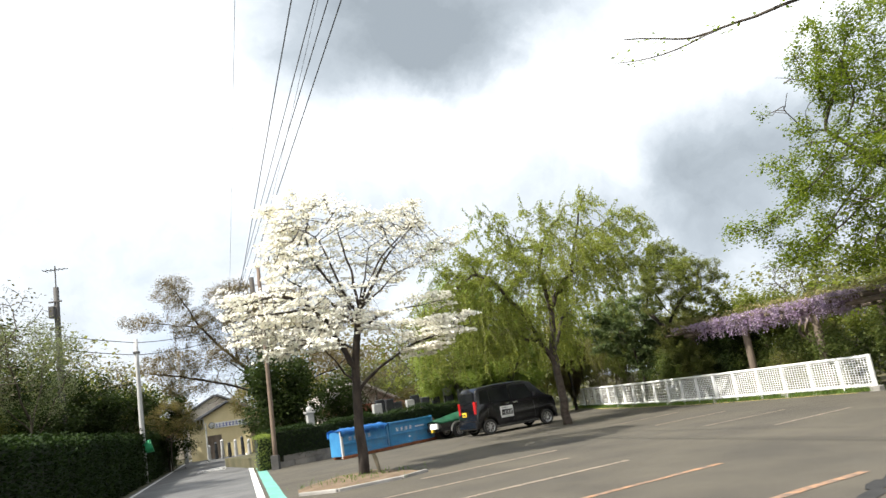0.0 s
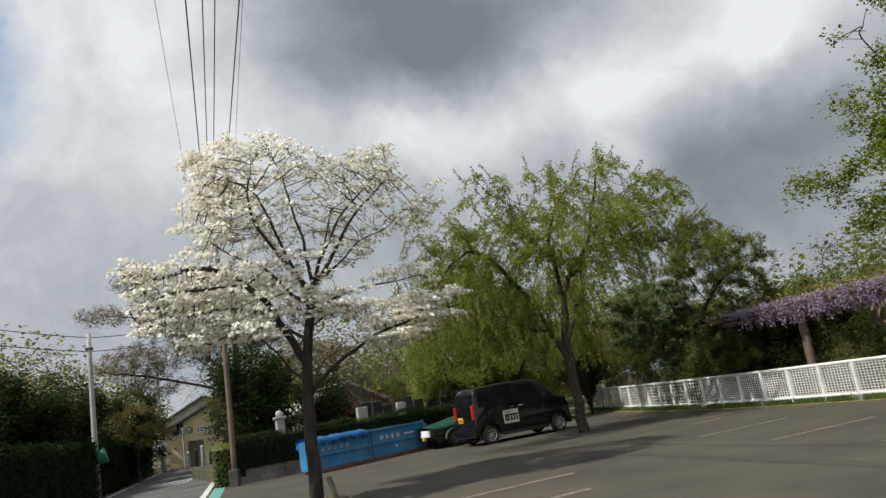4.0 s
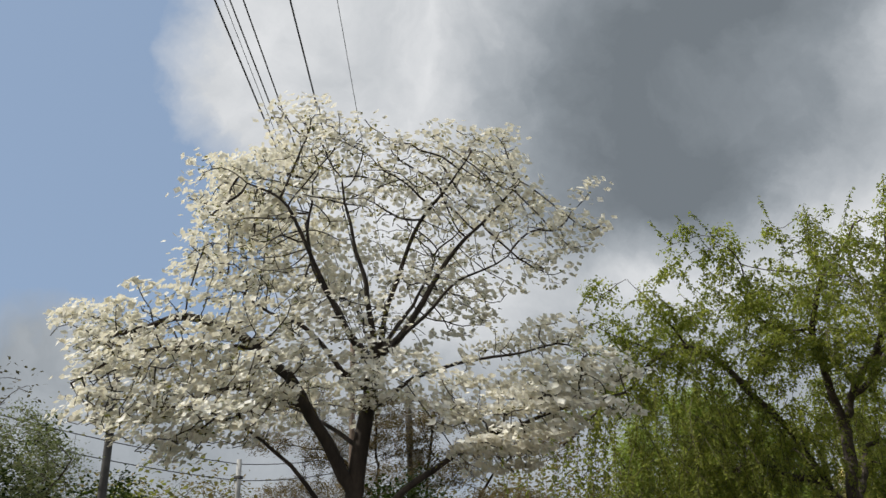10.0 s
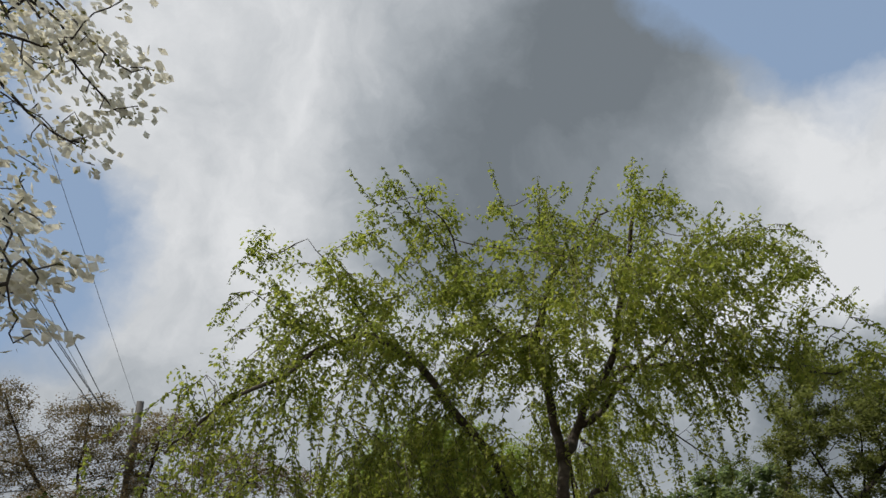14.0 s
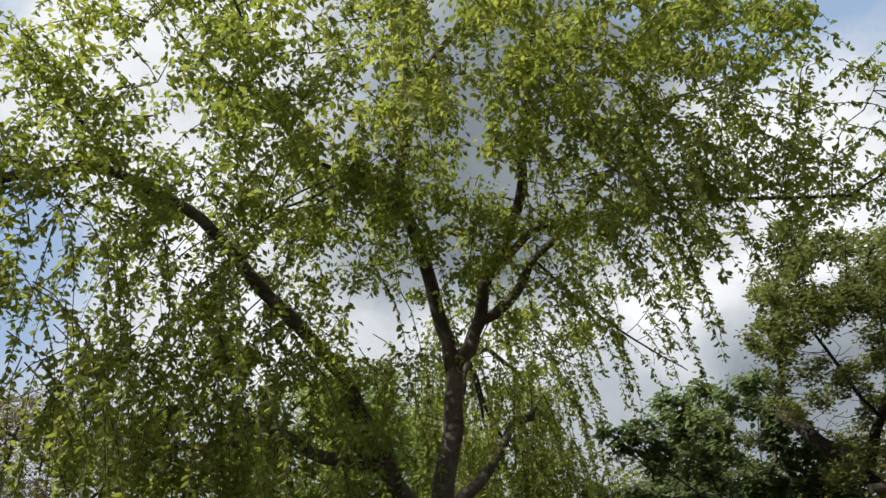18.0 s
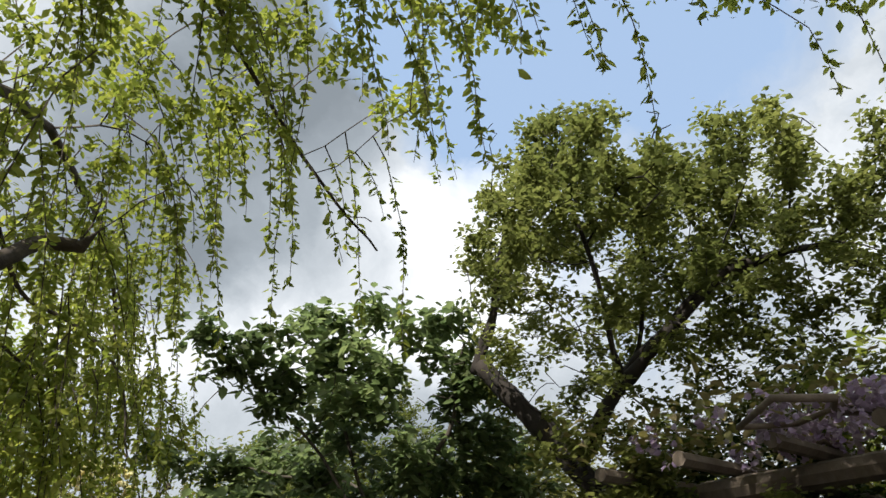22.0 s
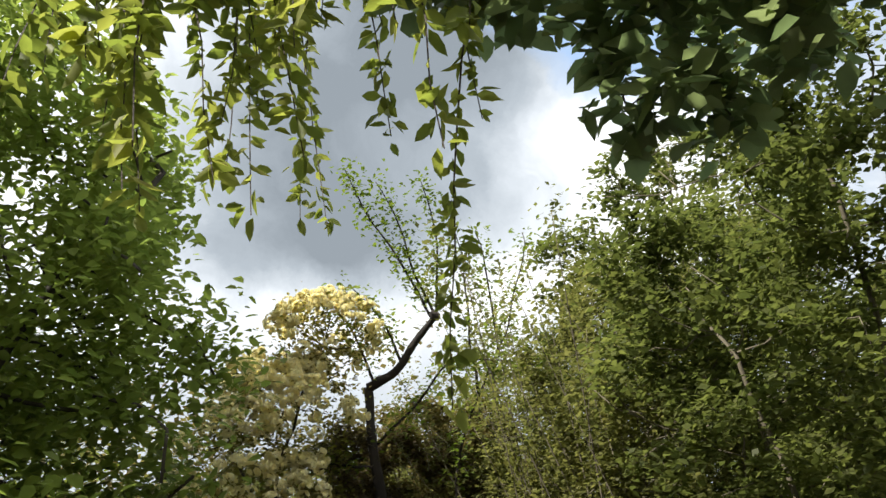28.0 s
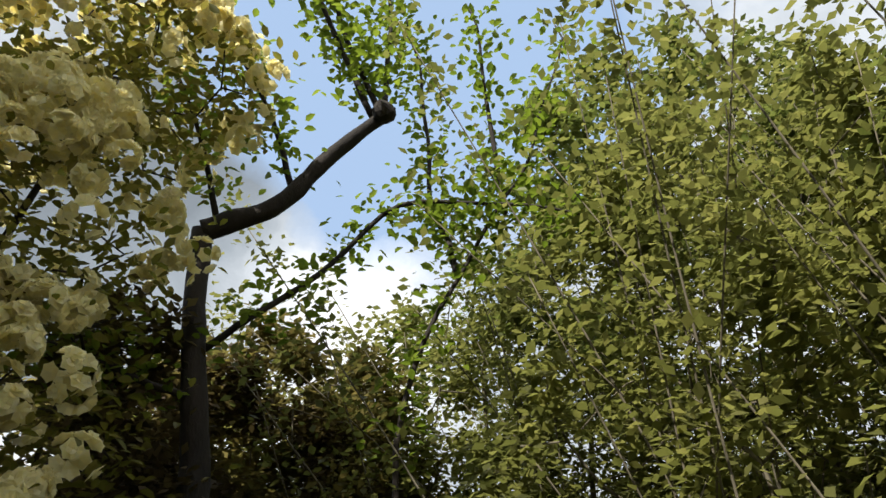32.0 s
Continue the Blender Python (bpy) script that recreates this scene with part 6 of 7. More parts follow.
part("leaning_limb", mesh_of("leaning_limb", v, f, BARK_ROSE, True), BARK_ROSE, lean, "thick dark leaning limbs")

# dense thicket that closes the path
rng = np.random.default_rng(57)
for where, leaf, count, material, rows in (
    ("tall dense green shrub rising beside the path", 0.055, 34000, THICKET_LEAF, [(8.6, 28.4, 2.5, 0.75, 0.9, 1.4), (8.9, 27.7, 3.3, 0.7, 0.6, 1.0), (9.3, 29.4, 2.6, 0.9, 1.0, 1.4)]),
    ("olive shrub tangled with pale dry stems", 0.056, 27000, OLIVE_LEAF, [(8.7, 30.9, 2.2, 0.8, 0.9, 1.4), (9.5, 31.0, 3.0, 0.9, 1.0, 1.5), (8.5, 31.6, 1.6, 0.8, 0.7, 1.1), (9.1, 30.0, 2.6, 0.8, 0.7, 1.2)]),
    ("olive-green shrub at the end of the path", 0.06, 27000, OLIVE_LEAF, [(8.9, 32.6, 2.2, 1.0, 0.9, 1.4), (9.9, 32.6, 3.2, 1.0, 1.1, 1.5), (8.0, 32.9, 1.9, 0.8, 0.7, 1.1), (9.3, 32.9, 3.5, 0.8, 0.8, 1.0)]),
    ("tall green thicket tree behind the path's end", 0.07, 28000, THICKET_LEAF, [(9.6, 31.9, 4.0, 0.9, 0.7, 1.2), (10.6, 31.7, 4.8, 0.9, 0.8, 1.6), (11.6, 31.3, 4.8, 1.0, 0.9, 1.7), (10.4, 30.6, 3.2, 0.8, 0.8, 1.5), (10.3, 29.6, 3.0, 0.8, 0.8, 1.6)]),
    ("thin olive shrub leaning over the white fence", 0.06, 34000, LEANING_LEAF, [(9.42, 21.5, 1.4, 0.35, 0.7, 0.85), (9.45, 20.8, 1.3, 0.35, 0.6, 0.8), (9.35, 22.4, 1.8, 0.35, 0.5, 0.9)]),
    ("dark brown undergrowth round the foot of the bent trunk", 0.05, 26000, DARK_BROWN_LEAF, [(7.2, 32.45, 2.0, 0.5, 0.25, 0.85), (6.85, 32.2, 2.6, 0.35, 0.2, 0.8), (7.5, 32.3, 1.6, 0.35, 0.2, 0.6), (7.45, 32.6, 2.6, 0.5, 0.2, 0.6), (7.9, 32.55, 2.5, 0.5, 0.2, 0.5)]),
    ("brown-green undergrowth behind the bent trunk", 0.054, 60000, BROWN_LEAF, [(7.9, 32.7, 2.5, 0.8, 0.5, 0.95), (7.2, 33.0, 2.5, 0.7, 0.5, 1.0), (6.4, 33.0, 2.1, 0.9, 0.5, 1.2), (8.4, 33.4, 2.8, 0.9, 0.5, 1.0), (7.6, 33.5, 2.7, 0.8, 0.5, 1.0), (7.5, 32.4, 1.9, 0.7, 0.4, 0.9), (6.7, 32.5, 1.9, 0.5, 0.35, 0.8)]),
):
    c = np.mean(np.array(rows)[:, :2], 0)
    simple_tree("thicket_shrub", where, rng, 4, 1.6, leaf, count, material, GREY_TWIG,
                limbs=joined([(c[0], c[1], -0.1), (c[0] - 0.05, c[1], 0.8), (c[0] - 0.1, c[1], 1.5)], [[(c[0], c[1], 0.5), ((c[0] + r[0]) / 2, (c[1] + r[1]) / 2, 1.2), (r[0], r[1], r[2])] for r in rows]),
                rows=rows, count=1000, step=0.16, kill=0.23, tip=0.0035, thick=0.035, clump=0.06, category="shrub")

# broad-leaved dark shrub beside the path
rng = np.random.default_rng(61)
lau, _p, _r = simple_tree("broadleaf_tree", "small tree with broad dark glossy leaves beside the path", rng, 4.4, 1.6, 0.108, 12500, DARK_LEAF, BARK_WOOD,
                          limbs=joined([(8.6, 24.6, -0.1), (8.5, 24.6, 1.2), (8.3, 24.6, 2.4)], [[(8.3, 24.6, 2.3), (7.6, 24.5, 3.1), (6.8, 24.5, 3.8)], [(8.3, 24.6, 2.4), (8.0, 24.6, 3.3), (7.9, 24.5, 4.2)], [(8.45, 24.6, 1.6), (7.6, 24.6, 2.3), (6.8, 24.6, 2.5)], [(8.3, 24.6, 2.4), (8.8, 24.2, 3.2), (8.9, 24.0, 4.0)],
                                                                                                               [(8.35, 24.6, 2.0), (8.5, 25.4, 2.9), (8.0, 26.4, 3.2), (7.2, 26.8, 3.3), (6.7, 26.8, 3.42)]]),
                          rows=[(7.9, 24.5, 3.85, 0.85, 0.7, 0.6), (8.7, 24.3, 3.8, 0.65, 0.7, 0.7), (6.85, 24.5, 3.75, 0.42, 0.4, 0.32), (7.3, 24.5, 3.45, 0.5, 0.45, 0.3), (8.3, 24.6, 3.0, 0.8, 0.7, 0.6), (6.95, 24.6, 2.55, 0.45, 0.4, 0.12), (7.6, 24.6, 2.35, 0.6, 0.4, 0.25), (8.6, 24.6, 2.0, 0.7, 0.7, 0.9), (9.7, 24.7, 3.0, 0.7, 0.6, 0.6), (9.2, 24.8, 2.6, 0.7, 0.6, 0.7), (8.0, 24.4, 3.25, 0.4, 0.35, 0.3), (7.6, 24.4, 3.05, 0.3, 0.3, 0.25), (7.9, 24.7, 2.9, 0.6, 0.5, 0.5),
                                (9.2, 24.4, 3.4, 0.5, 0.6, 0.5), (6.95, 26.8, 3.35, 0.45, 0.2, 0.12), (8.4, 26.8, 3.45, 0.9, 0.5, 0.45), (7.9, 26.9, 2.95, 0.5, 0.4, 0.22)], count=620, step=0.15, kill=0.24, tip=0.005, thick=0.07, clump=0.07, droop=0.35)

# pale yellow climbing rose on an old bent trunk
rng = np.random.default_rng(71)
rose = thing("climbing_rose", "climbing rose thick with pale yellow double blooms", "rose")
rl = joined([(5.9, 32.5, -0.1), (6.0, 32.4, 1.0), (6.2, 32.2, 2.2), (6.5, 32.0, 3.3), (6.75, 31.85, 3.9)],
            [[(6.0, 32.4, 1.0), (6.5, 32.1, 1.9), (6.75, 31.9, 2.7)], [(6.0, 32.4, 0.8), (5.5, 32.2, 1.6), (5.3, 32.0, 2.2)], [(6.2, 32.2, 2.2), (5.9, 32.0, 3.0), (5.8, 31.9, 3.6)]])
ROSE_ROWS = [(6.75, 31.75, 3.88, 0.5, 0.36, 0.42), (6.45, 31.85, 3.1, 0.55, 0.45, 0.6), (5.95, 31.95, 2.75, 0.5, 0.5, 0.6), (6.55, 31.85, 2.4, 0.45, 0.35, 0.5), (5.6, 32.0, 2.0, 0.6, 0.5, 0.7), (6.25, 31.9, 3.5, 0.4, 0.4, 0.3)]
rpts, rpar = colonise(rng, rl, blobs(rng, ROSE_ROWS, 1000), 0.15, 2.0, 0.22)
rrad, rk = thickness(rpts, rpar, 0.004, 2.3, 0.05)
v, f = bark(rpts, rpar, rrad, seg_of)
part("cane_frame", mesh_of("cane_frame", v, f, BARK_ROSE, True), BARK_ROSE, rose)
fine = np.where(rrad < 0.012)[0]
n = 11000
at = rpts[rng.choice(fine, n)] + rng.normal(size=(n, 3)) * 0.10
along, up = sun_leaf_frames(rng, n, 0.2, 1.4)
L = rng.uniform(0.03, 0.06, n)
leaf_object("leaf_mass", leaf_verts(at, along, up, L, L * 0.5), ROSE_LEAF, rose)
# round heads of tightly packed double blooms on the outer side of the bush
nb = 560
pick = rng.choice(len(ROSE_ROWS), nb * 3)
rows_ = np.array(ROSE_ROWS)[pick]
d = unit(rng.normal(size=(nb * 3, 3)) + (0, -0.6, 0.6))
cen = rows_[:, :3] + d * rows_[:, 3:] * rng.uniform(0.85, 1.12, (nb * 3, 1))
cen = cen[(d[:, 2] > -0.6) & lumpy(cen, 2.2, -0.25, 4.0) & ((cen[:, 2] > 3.1) | (cen[:, 0] < 6.7))][:nb]
nb = len(cen)
pet = []
wide = rng.uniform(0.034, 0.066, nb)
for k in range(10):
    d = unit(rng.normal(size=(nb, 3)) + (0, -0.2, 0.35))
    c = cen + d * wide[:, None] * (1, 1, 0.75)
    e1 = unit(np.cross(d, rng.normal(size=(nb, 3))))
    e2 = np.cross(d, e1)
    for ring, (size, lift) in enumerate(((0.032, 0.25), (0.022, 0.9))):
        for q in range(6 - 2 * ring):
            a = q * 6.283 / (6 - 2 * ring) + ring
            pet.append(small_leaf_verts(c + d * 0.004 * ring, e1 * math.cos(a) + e2 * math.sin(a) + d * lift, d, np.full(nb, size), np.full(nb, size * 1.2)))
leaf_object("bloom_mass", np.concatenate(pet), ROSE_PETAL, rose, "round clusters of pale yellow double blooms", 4)

bent_tree = thing("bent_tree", "old pollarded tree with a bent dark trunk and leafy shoots", "tree")
bl = joined([(7.25, 32.25, -0.1), (7.22, 32.2, 1.2), (7.18, 32.12, 2.5), (7.15, 32.08, 3.46)], [[(7.15, 32.08, 3.45), (7.38, 31.93, 3.54), (7.6, 31.75, 3.78), (7.78, 31.58, 3.96)]])
v, f = [], []
for line, a, b in ((bl[0][0], 0.068, 0.042), (bl[1][0], 0.046, 0.03)):
    line = bend(line, 2)
    tube(v, f, [q + np.array(noise.noise_vector(Vector(q) * 5.0)) * 0.012 for q in line], [w * (1 + 0.28 * noise.noise(Vector(q) * 9.0)) for q, w in zip(line, np.linspace(a, b, len(line)))], 12)
part("trunk", mesh_of("trunk", v, f, BARK_ROSE, True), BARK_ROSE, bent_tree)
bm = bmesh.new()
bmesh.ops.create_icosphere(bm, subdivisions=2, radius=0.055)
for q in bm.verts:
    q.co *= 1 + 0.25 * noise.noise(q.co * 22)
bmesh.ops.translate(bm, verts=bm.verts, vec=(7.76, 31.54, 3.96))
part("pollard_knob", bm, BARK_ROSE, bent_tree)
bs = joined([(7.78, 31.58, 3.96), (7.62, 31.6, 4.4), (7.5, 31.6, 4.9), (7.3, 31.5, 5.4)],
            [[(7.78, 31.58, 3.97), (7.83, 31.54, 4.4), (7.84, 31.5, 4.9), (7.75, 31.45, 5.4)], [(7.74, 31.6, 3.95), (7.5, 31.6, 4.5), (7.2, 31.5, 5.0), (6.98, 31.4, 5.5)],
             [(7.45, 31.85, 3.62), (7.3, 31.8, 4.0), (7.0, 31.7, 4.35)], [(7.2, 32.05, 3.5), (7.05, 31.95, 3.9), (6.8, 31.85, 4.3)], [(7.18, 32.1, 2.7), (6.7, 31.95, 2.75), (6.1, 31.85, 2.7)],
             [(7.18, 32.1, 2.9), (7.5, 31.85, 3.15), (7.85, 31.6, 3.5), (8.2, 31.35, 3.42), (8.5, 31.1, 3.3)], [(7.75, 32.1, 0.0), (7.8, 31.9, 1.6), (7.9, 31.75, 2.65), (8.1, 31.6, 3.2), (8.3, 31.45, 3.55), (8.5, 31.25, 4.0), (8.6, 31.1, 4.6)],
             [(8.1, 31.6, 3.2), (8.1, 31.7, 3.7), (8.15, 31.7, 4.4), (8.1, 31.7, 5.0)], [(8.3, 31.45, 3.5), (8.3, 31.4, 4.1), (8.2, 31.3, 4.7)]])
bp = []
for line, _ in bs:
    v, f = [], []
    tube(v, f, line, list(np.linspace(0.016, 0.005, len(line))), 6)
    bp += [q for q in line[2:] if q[2] > 2.3]
    part("shoot", mesh_of("shoot", v, f, BARK_ROSE, True), BARK_ROSE, bent_tree)
bp = np.array(bp)
n = 3800
at = bp[rng.choice(len(bp), n)] + rng.normal(size=(n, 3)) * 0.075
along, up = sun_leaf_frames(rng, n, 0.1, 1.4)
L = rng.uniform(0.03, 0.065, n)
leaf_object("young_leaves", leaf_verts(at, along, up, L, L * 0.55), FRESH_LEAF, bent_tree)


# upright leafy shoots of the thicket
rng = np.random.default_rng(83)
shoots = thing("thicket_shoots", "upright grey-green shoots rising from the thicket", "shrub", kind="stuff")
sp = []
for k in range(150):
    x, y = rng.uniform(8.2, 10.6), rng.uniform(29.6, 33.8)
    h = rng.uniform(2.6, 4.0) + 0.35 * (x - 8.2)
    d = rng.normal(size=2) * 0.4
    line = bend(((x, y, 0.3), (x + d[0], y + d[1], h * 0.55), (x + d[0] * 2.2, y + d[1] * 2.2, h)), 5)
    v, f = [], []
    tube(v, f, line, list(np.linspace(0.007, 0.0025, len(line))), 4)
    part("shoot", mesh_of("shoot", v, f, GREY_TWIG, True), GREY_TWIG, shoots)
    sp += list(line[5:])
sp = np.array(sp)
n = 34000
at = sp[rng.choice(len(sp), n)] + rng.normal(size=(n, 3)) * (0.055, 0.055, 0.1)
along, up = sun_leaf_frames(rng, n, -0.2, 1.4)
L = rng.uniform(0.028, 0.06, n)
leaf_object("leaf_mass", small_leaf_verts(at, along, up, L, L * 0.55), OLIVE_LEAF, shoots, "", 4)

# wisteria over the trellis
rng = np.random.default_rng(91)
wis = thing("wisteria", "wisteria in full purple flower trained over the trellis", "wisteria")
v, f = [], []
for k in range(46):
    y = rng.uniform(12.6, 22.4)
    x = np.interp(y, TRE_Y, TRE_X) + rng.uniform(-0.4, 2.6)
    line = [np.array((x, y, 2.6))]
    for q in range(7):
        line.append(line[-1] + np.array((rng.normal() * 0.25, rng.choice((-1, 1)) * rng.uniform(0.1, 0.45), rng.normal() * 0.06)))
    line = [np.array((p[0], p[1], max(2.57, p[2]))) for p in line]
    tube(v, f, line, list(np.linspace(0.03, 0.012, 8)), 5)
for x, y in ((11.9, 17.4), (12.1, 17.8), (11.6, 17.2), (12.8, 14.6), (11.4, 21.2)):
    line = bend([(x + 0.3 * math.sin(q * 1.9 + x), y + 0.25 * math.cos(q * 1.7), -0.1 + q * 0.65) for q in range(5)], 4)
    tube(v, f, line, list(np.linspace(0.08, 0.04, len(line))), 7)
part("stem_frame", mesh_of("stem_frame", v, f, VINE, True), VINE, wis)
pet = []
nr = 900
y = 13.6 + 8.8 * rng.beta(2.0, 2.4, nr)
y = y[[noise.noise(Vector((q * 1.6, 3.0, 1.0))) > -0.12 for q in y]]
nr = len(y)
x = np.interp(y, TRE_Y, TRE_X) + rng.uniform(-0.75, 0.35, nr)
long = rng.uniform(0.18, 0.55, nr) * np.where((y > 14.8) & (y < 20.4), 1.3, 0.5)
for k in range(26):
    t = k / 26
    a = rng.uniform(0, 6.28, nr)
    w = 0.06 * (1 - t) + 0.012
    c = np.stack([x + w * np.cos(a), y + w * np.sin(a), 2.66 + 0.3 * (x % 0.37) - t * long], 1)
    d = np.stack([np.cos(a), np.sin(a), rng.uniform(-0.8, 0.1, nr)], 1)
    pet.append(leaf_verts(c, d, rng.normal(size=(nr, 3)) + (0, 0, 1), np.full(nr, 0.05), np.full(nr, 0.045)))
leaf_object("raceme_mass", np.concatenate(pet), WISTERIA, wis, "hanging purple flower racemes")
n = 5200
y = rng.uniform(12.4, 22.9, n)
x = np.interp(y, TRE_Y, TRE_X) + rng.uniform(-0.7, 3.0, n)
along, up = sun_leaf_frames(rng, n, 0.0, 1.5)
L = rng.uniform(0.06, 0.12, n)
leaf_object("leaf_mass", leaf_verts(np.stack([x, y, rng.uniform(2.56, 2.95, n)], 1), along, up, L, L * 0.5), WIST_LEAF, wis)


# ---- hedges ----
def hedge(name, label, m, length, depth, z0, z1, n, material, leaf=0.07, seed=1):
    g = np.random.default_rng(seed)
    h = thing(name, label, "hedge", m)
    # Solid block, coloured as the shaded hollow behind the leaves.
    part("core", boxed(0.06, length - 0.06, 0.06, depth - 0.06, z0, z1 - 0.06, 0.03), HEDGE_CORE_SHADE, h)
    face = g.choice(4, n, p=(0.42, 0.14, 0.34, 0.10))
    u, w = g.uniform(0, 1, n), g.uniform(0, 1, n)
    wave = 0.06 * np.sin(u * length * 2.3) + 0.04 * np.sin(u * length * 5.1 + 1)
    zz = z0 + (z1 - z0) * w + wave * w
    p = np.where((face == 0)[:, None], np.stack([u * length, 0 * u - wave * 0.5, zz], 1),
                 np.where((face == 1)[:, None], np.stack([u * length, depth + 0 * u, zz], 1),
                          np.where((face == 2)[:, None], np.stack([u * length, w * depth, z1 + wave], 1), np.stack([(u > 0.5) * length, w * depth, z0 + (z1 - z0) * u], 1))))
    p = p + g.normal(size=(n, 3)) * 0.045
    a, up = sun_leaf_frames(g, n, -0.1, 1.6)
    L = leaf * g.uniform(0.6, 1.3, n)
    leaf_object("leaf_mass", small_leaf_verts(p, a, up, L, L * 0.6), material, h, "", 4)
    return h


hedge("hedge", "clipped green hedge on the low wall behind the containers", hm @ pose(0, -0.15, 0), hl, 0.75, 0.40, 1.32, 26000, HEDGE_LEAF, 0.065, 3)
for k in range(6):
    y0 = -14 + 10 * k
    a, b = Vector((road_x(y0) - 4.55, y0, 0)), Vector((road_x(y0 + 9.98) - 4.55, y0 + 9.98, 0))
    d = b - a
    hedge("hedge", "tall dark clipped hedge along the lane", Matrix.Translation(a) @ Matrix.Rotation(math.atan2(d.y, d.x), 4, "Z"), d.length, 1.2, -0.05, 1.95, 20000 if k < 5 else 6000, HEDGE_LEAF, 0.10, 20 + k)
hedge("lime_bush", "small bright lime shrub at the hedge corner", hm @ pose(-0.55, -0.2, 0), 0.6, 0.6, 0.0, 1.15, 1600, LIME_LEAF, 0.05, 9)

# ---- far woods ----
rng = np.random.default_rng(97)
far = thing("far_woods", "dense dark mixed woodland closing the view all round", "woods", kind="stuff")
for name, material, lo_h, hi_h, count, share in (("dark_canopy", WOOD_LEAF, 1.0, 5.0, 70000, 0), ("olive_canopy", OLIVE_LEAF, 1.5, 6.0, 40000, 1), ("bronze_canopy", BRONZE_LEAF, 3.0, 7.0, 24000, 2), ("near_canopy", WOOD_LEAF, 0.8, 4.5, 45000, 3)):
    k = 130
    ang = rng.uniform(-75, 75, k)
    dist = rng.uniform(30, 60, k) * np.where(ang > 14, 0.8, 1.0)
    if share > 1:
        ang = rng.uniform(-42, 12, k)
        dist = rng.uniform(40, 56, k)
    cx, cy = 1.0 + dist * np.sin(np.radians(ang)), 4.0 + dist * np.cos(np.radians(ang))
    ok = ~((np.abs(cx - (road_x(cy) - 2)) < 4.5) & (cy < 60)) & ((cy > 42) | (cx > 16) | (cx < -15))
    cx, cy = cx[ok], cy[ok]
    k = len(cx)
    hh = rng.uniform(lo_h, hi_h, k)
    pick = rng.choice(k, count)
    d = unit(rng.normal(size=(count, 3))) * rng.uniform(0.3, 1, (count, 1)) ** 0.4
    pos = np.stack([cx[pick], cy[pick], hh[pick]], 1) + d * np.stack([np.full(count, 2.6), np.full(count, 2.6), np.minimum(hh[pick], 2.2)], 1)
    along, up = sun_leaf_frames(rng, count, 0.1, 1.6)
    L = rng.uniform(0.16, 0.32, count)
    leaf_object(name, small_leaf_verts(pos, along, up, L, L * 0.62), material, far, "", 4)

# ---- grass ----
rng = np.random.default_rng(101)
n = 9000
s = rng.uniform(0, span[-1], n)
gx = np.interp(s, span, [p[0] for p in FENCE]) + rng.normal(size=n) * 0.22 + 0.02
gy = np.interp(s, span, [p[1] for p in FENCE])
k = 260
gx = np.concatenate([gx, rng.normal(-2.3, 0.55, k)])
gy = np.concatenate([gy, rng.normal(12.7, 0.6, k)])
n += k
along = np.stack([rng.normal(size=n) * 0.35, rng.normal(size=n) * 0.35, np.ones(n)], 1)
L = rng.uniform(0.05, 0.2, n)
gz = np.where(np.arange(n) < 9000, -0.01, 0.03)
leaf = leaf_verts(np.stack([gx, gy, gz], 1), along, rng.normal(size=(n, 3)), L, np.full(n, 0.014))
g = tagged(part("grass", quads("grass", leaf, 6, LEAF, GRASS), GRASS), "rough green grass along the fence and in the bed", "grass", kind="stuff")

# ---- buildings beyond ----
def window(parent, at, w, h, turn=0.0):
    wd = new("window")
    wd.parent = parent
    wd.matrix_basis = pose(*at) @ Matrix.Rotation(turn, 4, "Z")
    bm = bmesh.new()
    for x0, x1, z0, z1 in ((-w / 2, w / 2, 0, 0.06), (-w / 2, w / 2, h - 0.06, h), (-w / 2, -w / 2 + 0.06, 0.06, h - 0.06), (w / 2 - 0.06, w / 2, 0.06, h - 0.06), (-0.03, 0.03, 0.06, h - 0.06)):
        box(bm, x0, x1, -0.05, 0.04, z0, z1, 0.006)
    part("frame", bm, POLE_GREY, wd)
    part("pane", boxed(-w / 2 + 0.05, w / 2 - 0.05, -0.01, 0.01, 0.05, h - 0.05), GLASS, wd)
    return wd


def gable_house(name, label, m, w, d, eave, ridge, wall_m, roof_m):
    h = thing(name, label, "house", m)
    bm = bmesh.new()
    prof = ((-w / 2, 0), (w / 2, 0), (w / 2, eave), (0, ridge), (-w / 2, eave))
    fr = [bm.verts.new((x, 0, z)) for x, z in prof]
    bk = [bm.verts.new((x, d, z)) for x, z in prof]
    bm.faces.new(fr)
    bm.faces.new(bk[::-1])
    for i in range(5):
        bm.faces.new((fr[i], fr[(i + 1) % 5], bk[(i + 1) % 5], bk[i]))
    bmesh.ops.recalc_face_normals(bm, faces=bm.faces)
    part("wall", bm, wall_m, h)
    for s in (-1, 1):
        L = math.hypot(w / 2 + 0.45, ridge - eave + 0.1)
        bm = boxed(0, L, -0.5, d + 0.4, 0.02, 0.16, 0.02)
        a = math.atan2(ridge - eave, w / 2)
        bmesh.ops.transform(bm, matrix=Matrix.Translation((0, 0, ridge + 0.03)) @ (Matrix.Rotation(a, 4, "Y") if s > 0 else Matrix.Rotation(math.pi, 4, "Z") @ Matrix.Translation((0, -d, 0)) @ Matrix.Rotation(a, 4, "Y")), verts=bm.verts)
        part("roof", bm, roof_m, h)
    return h


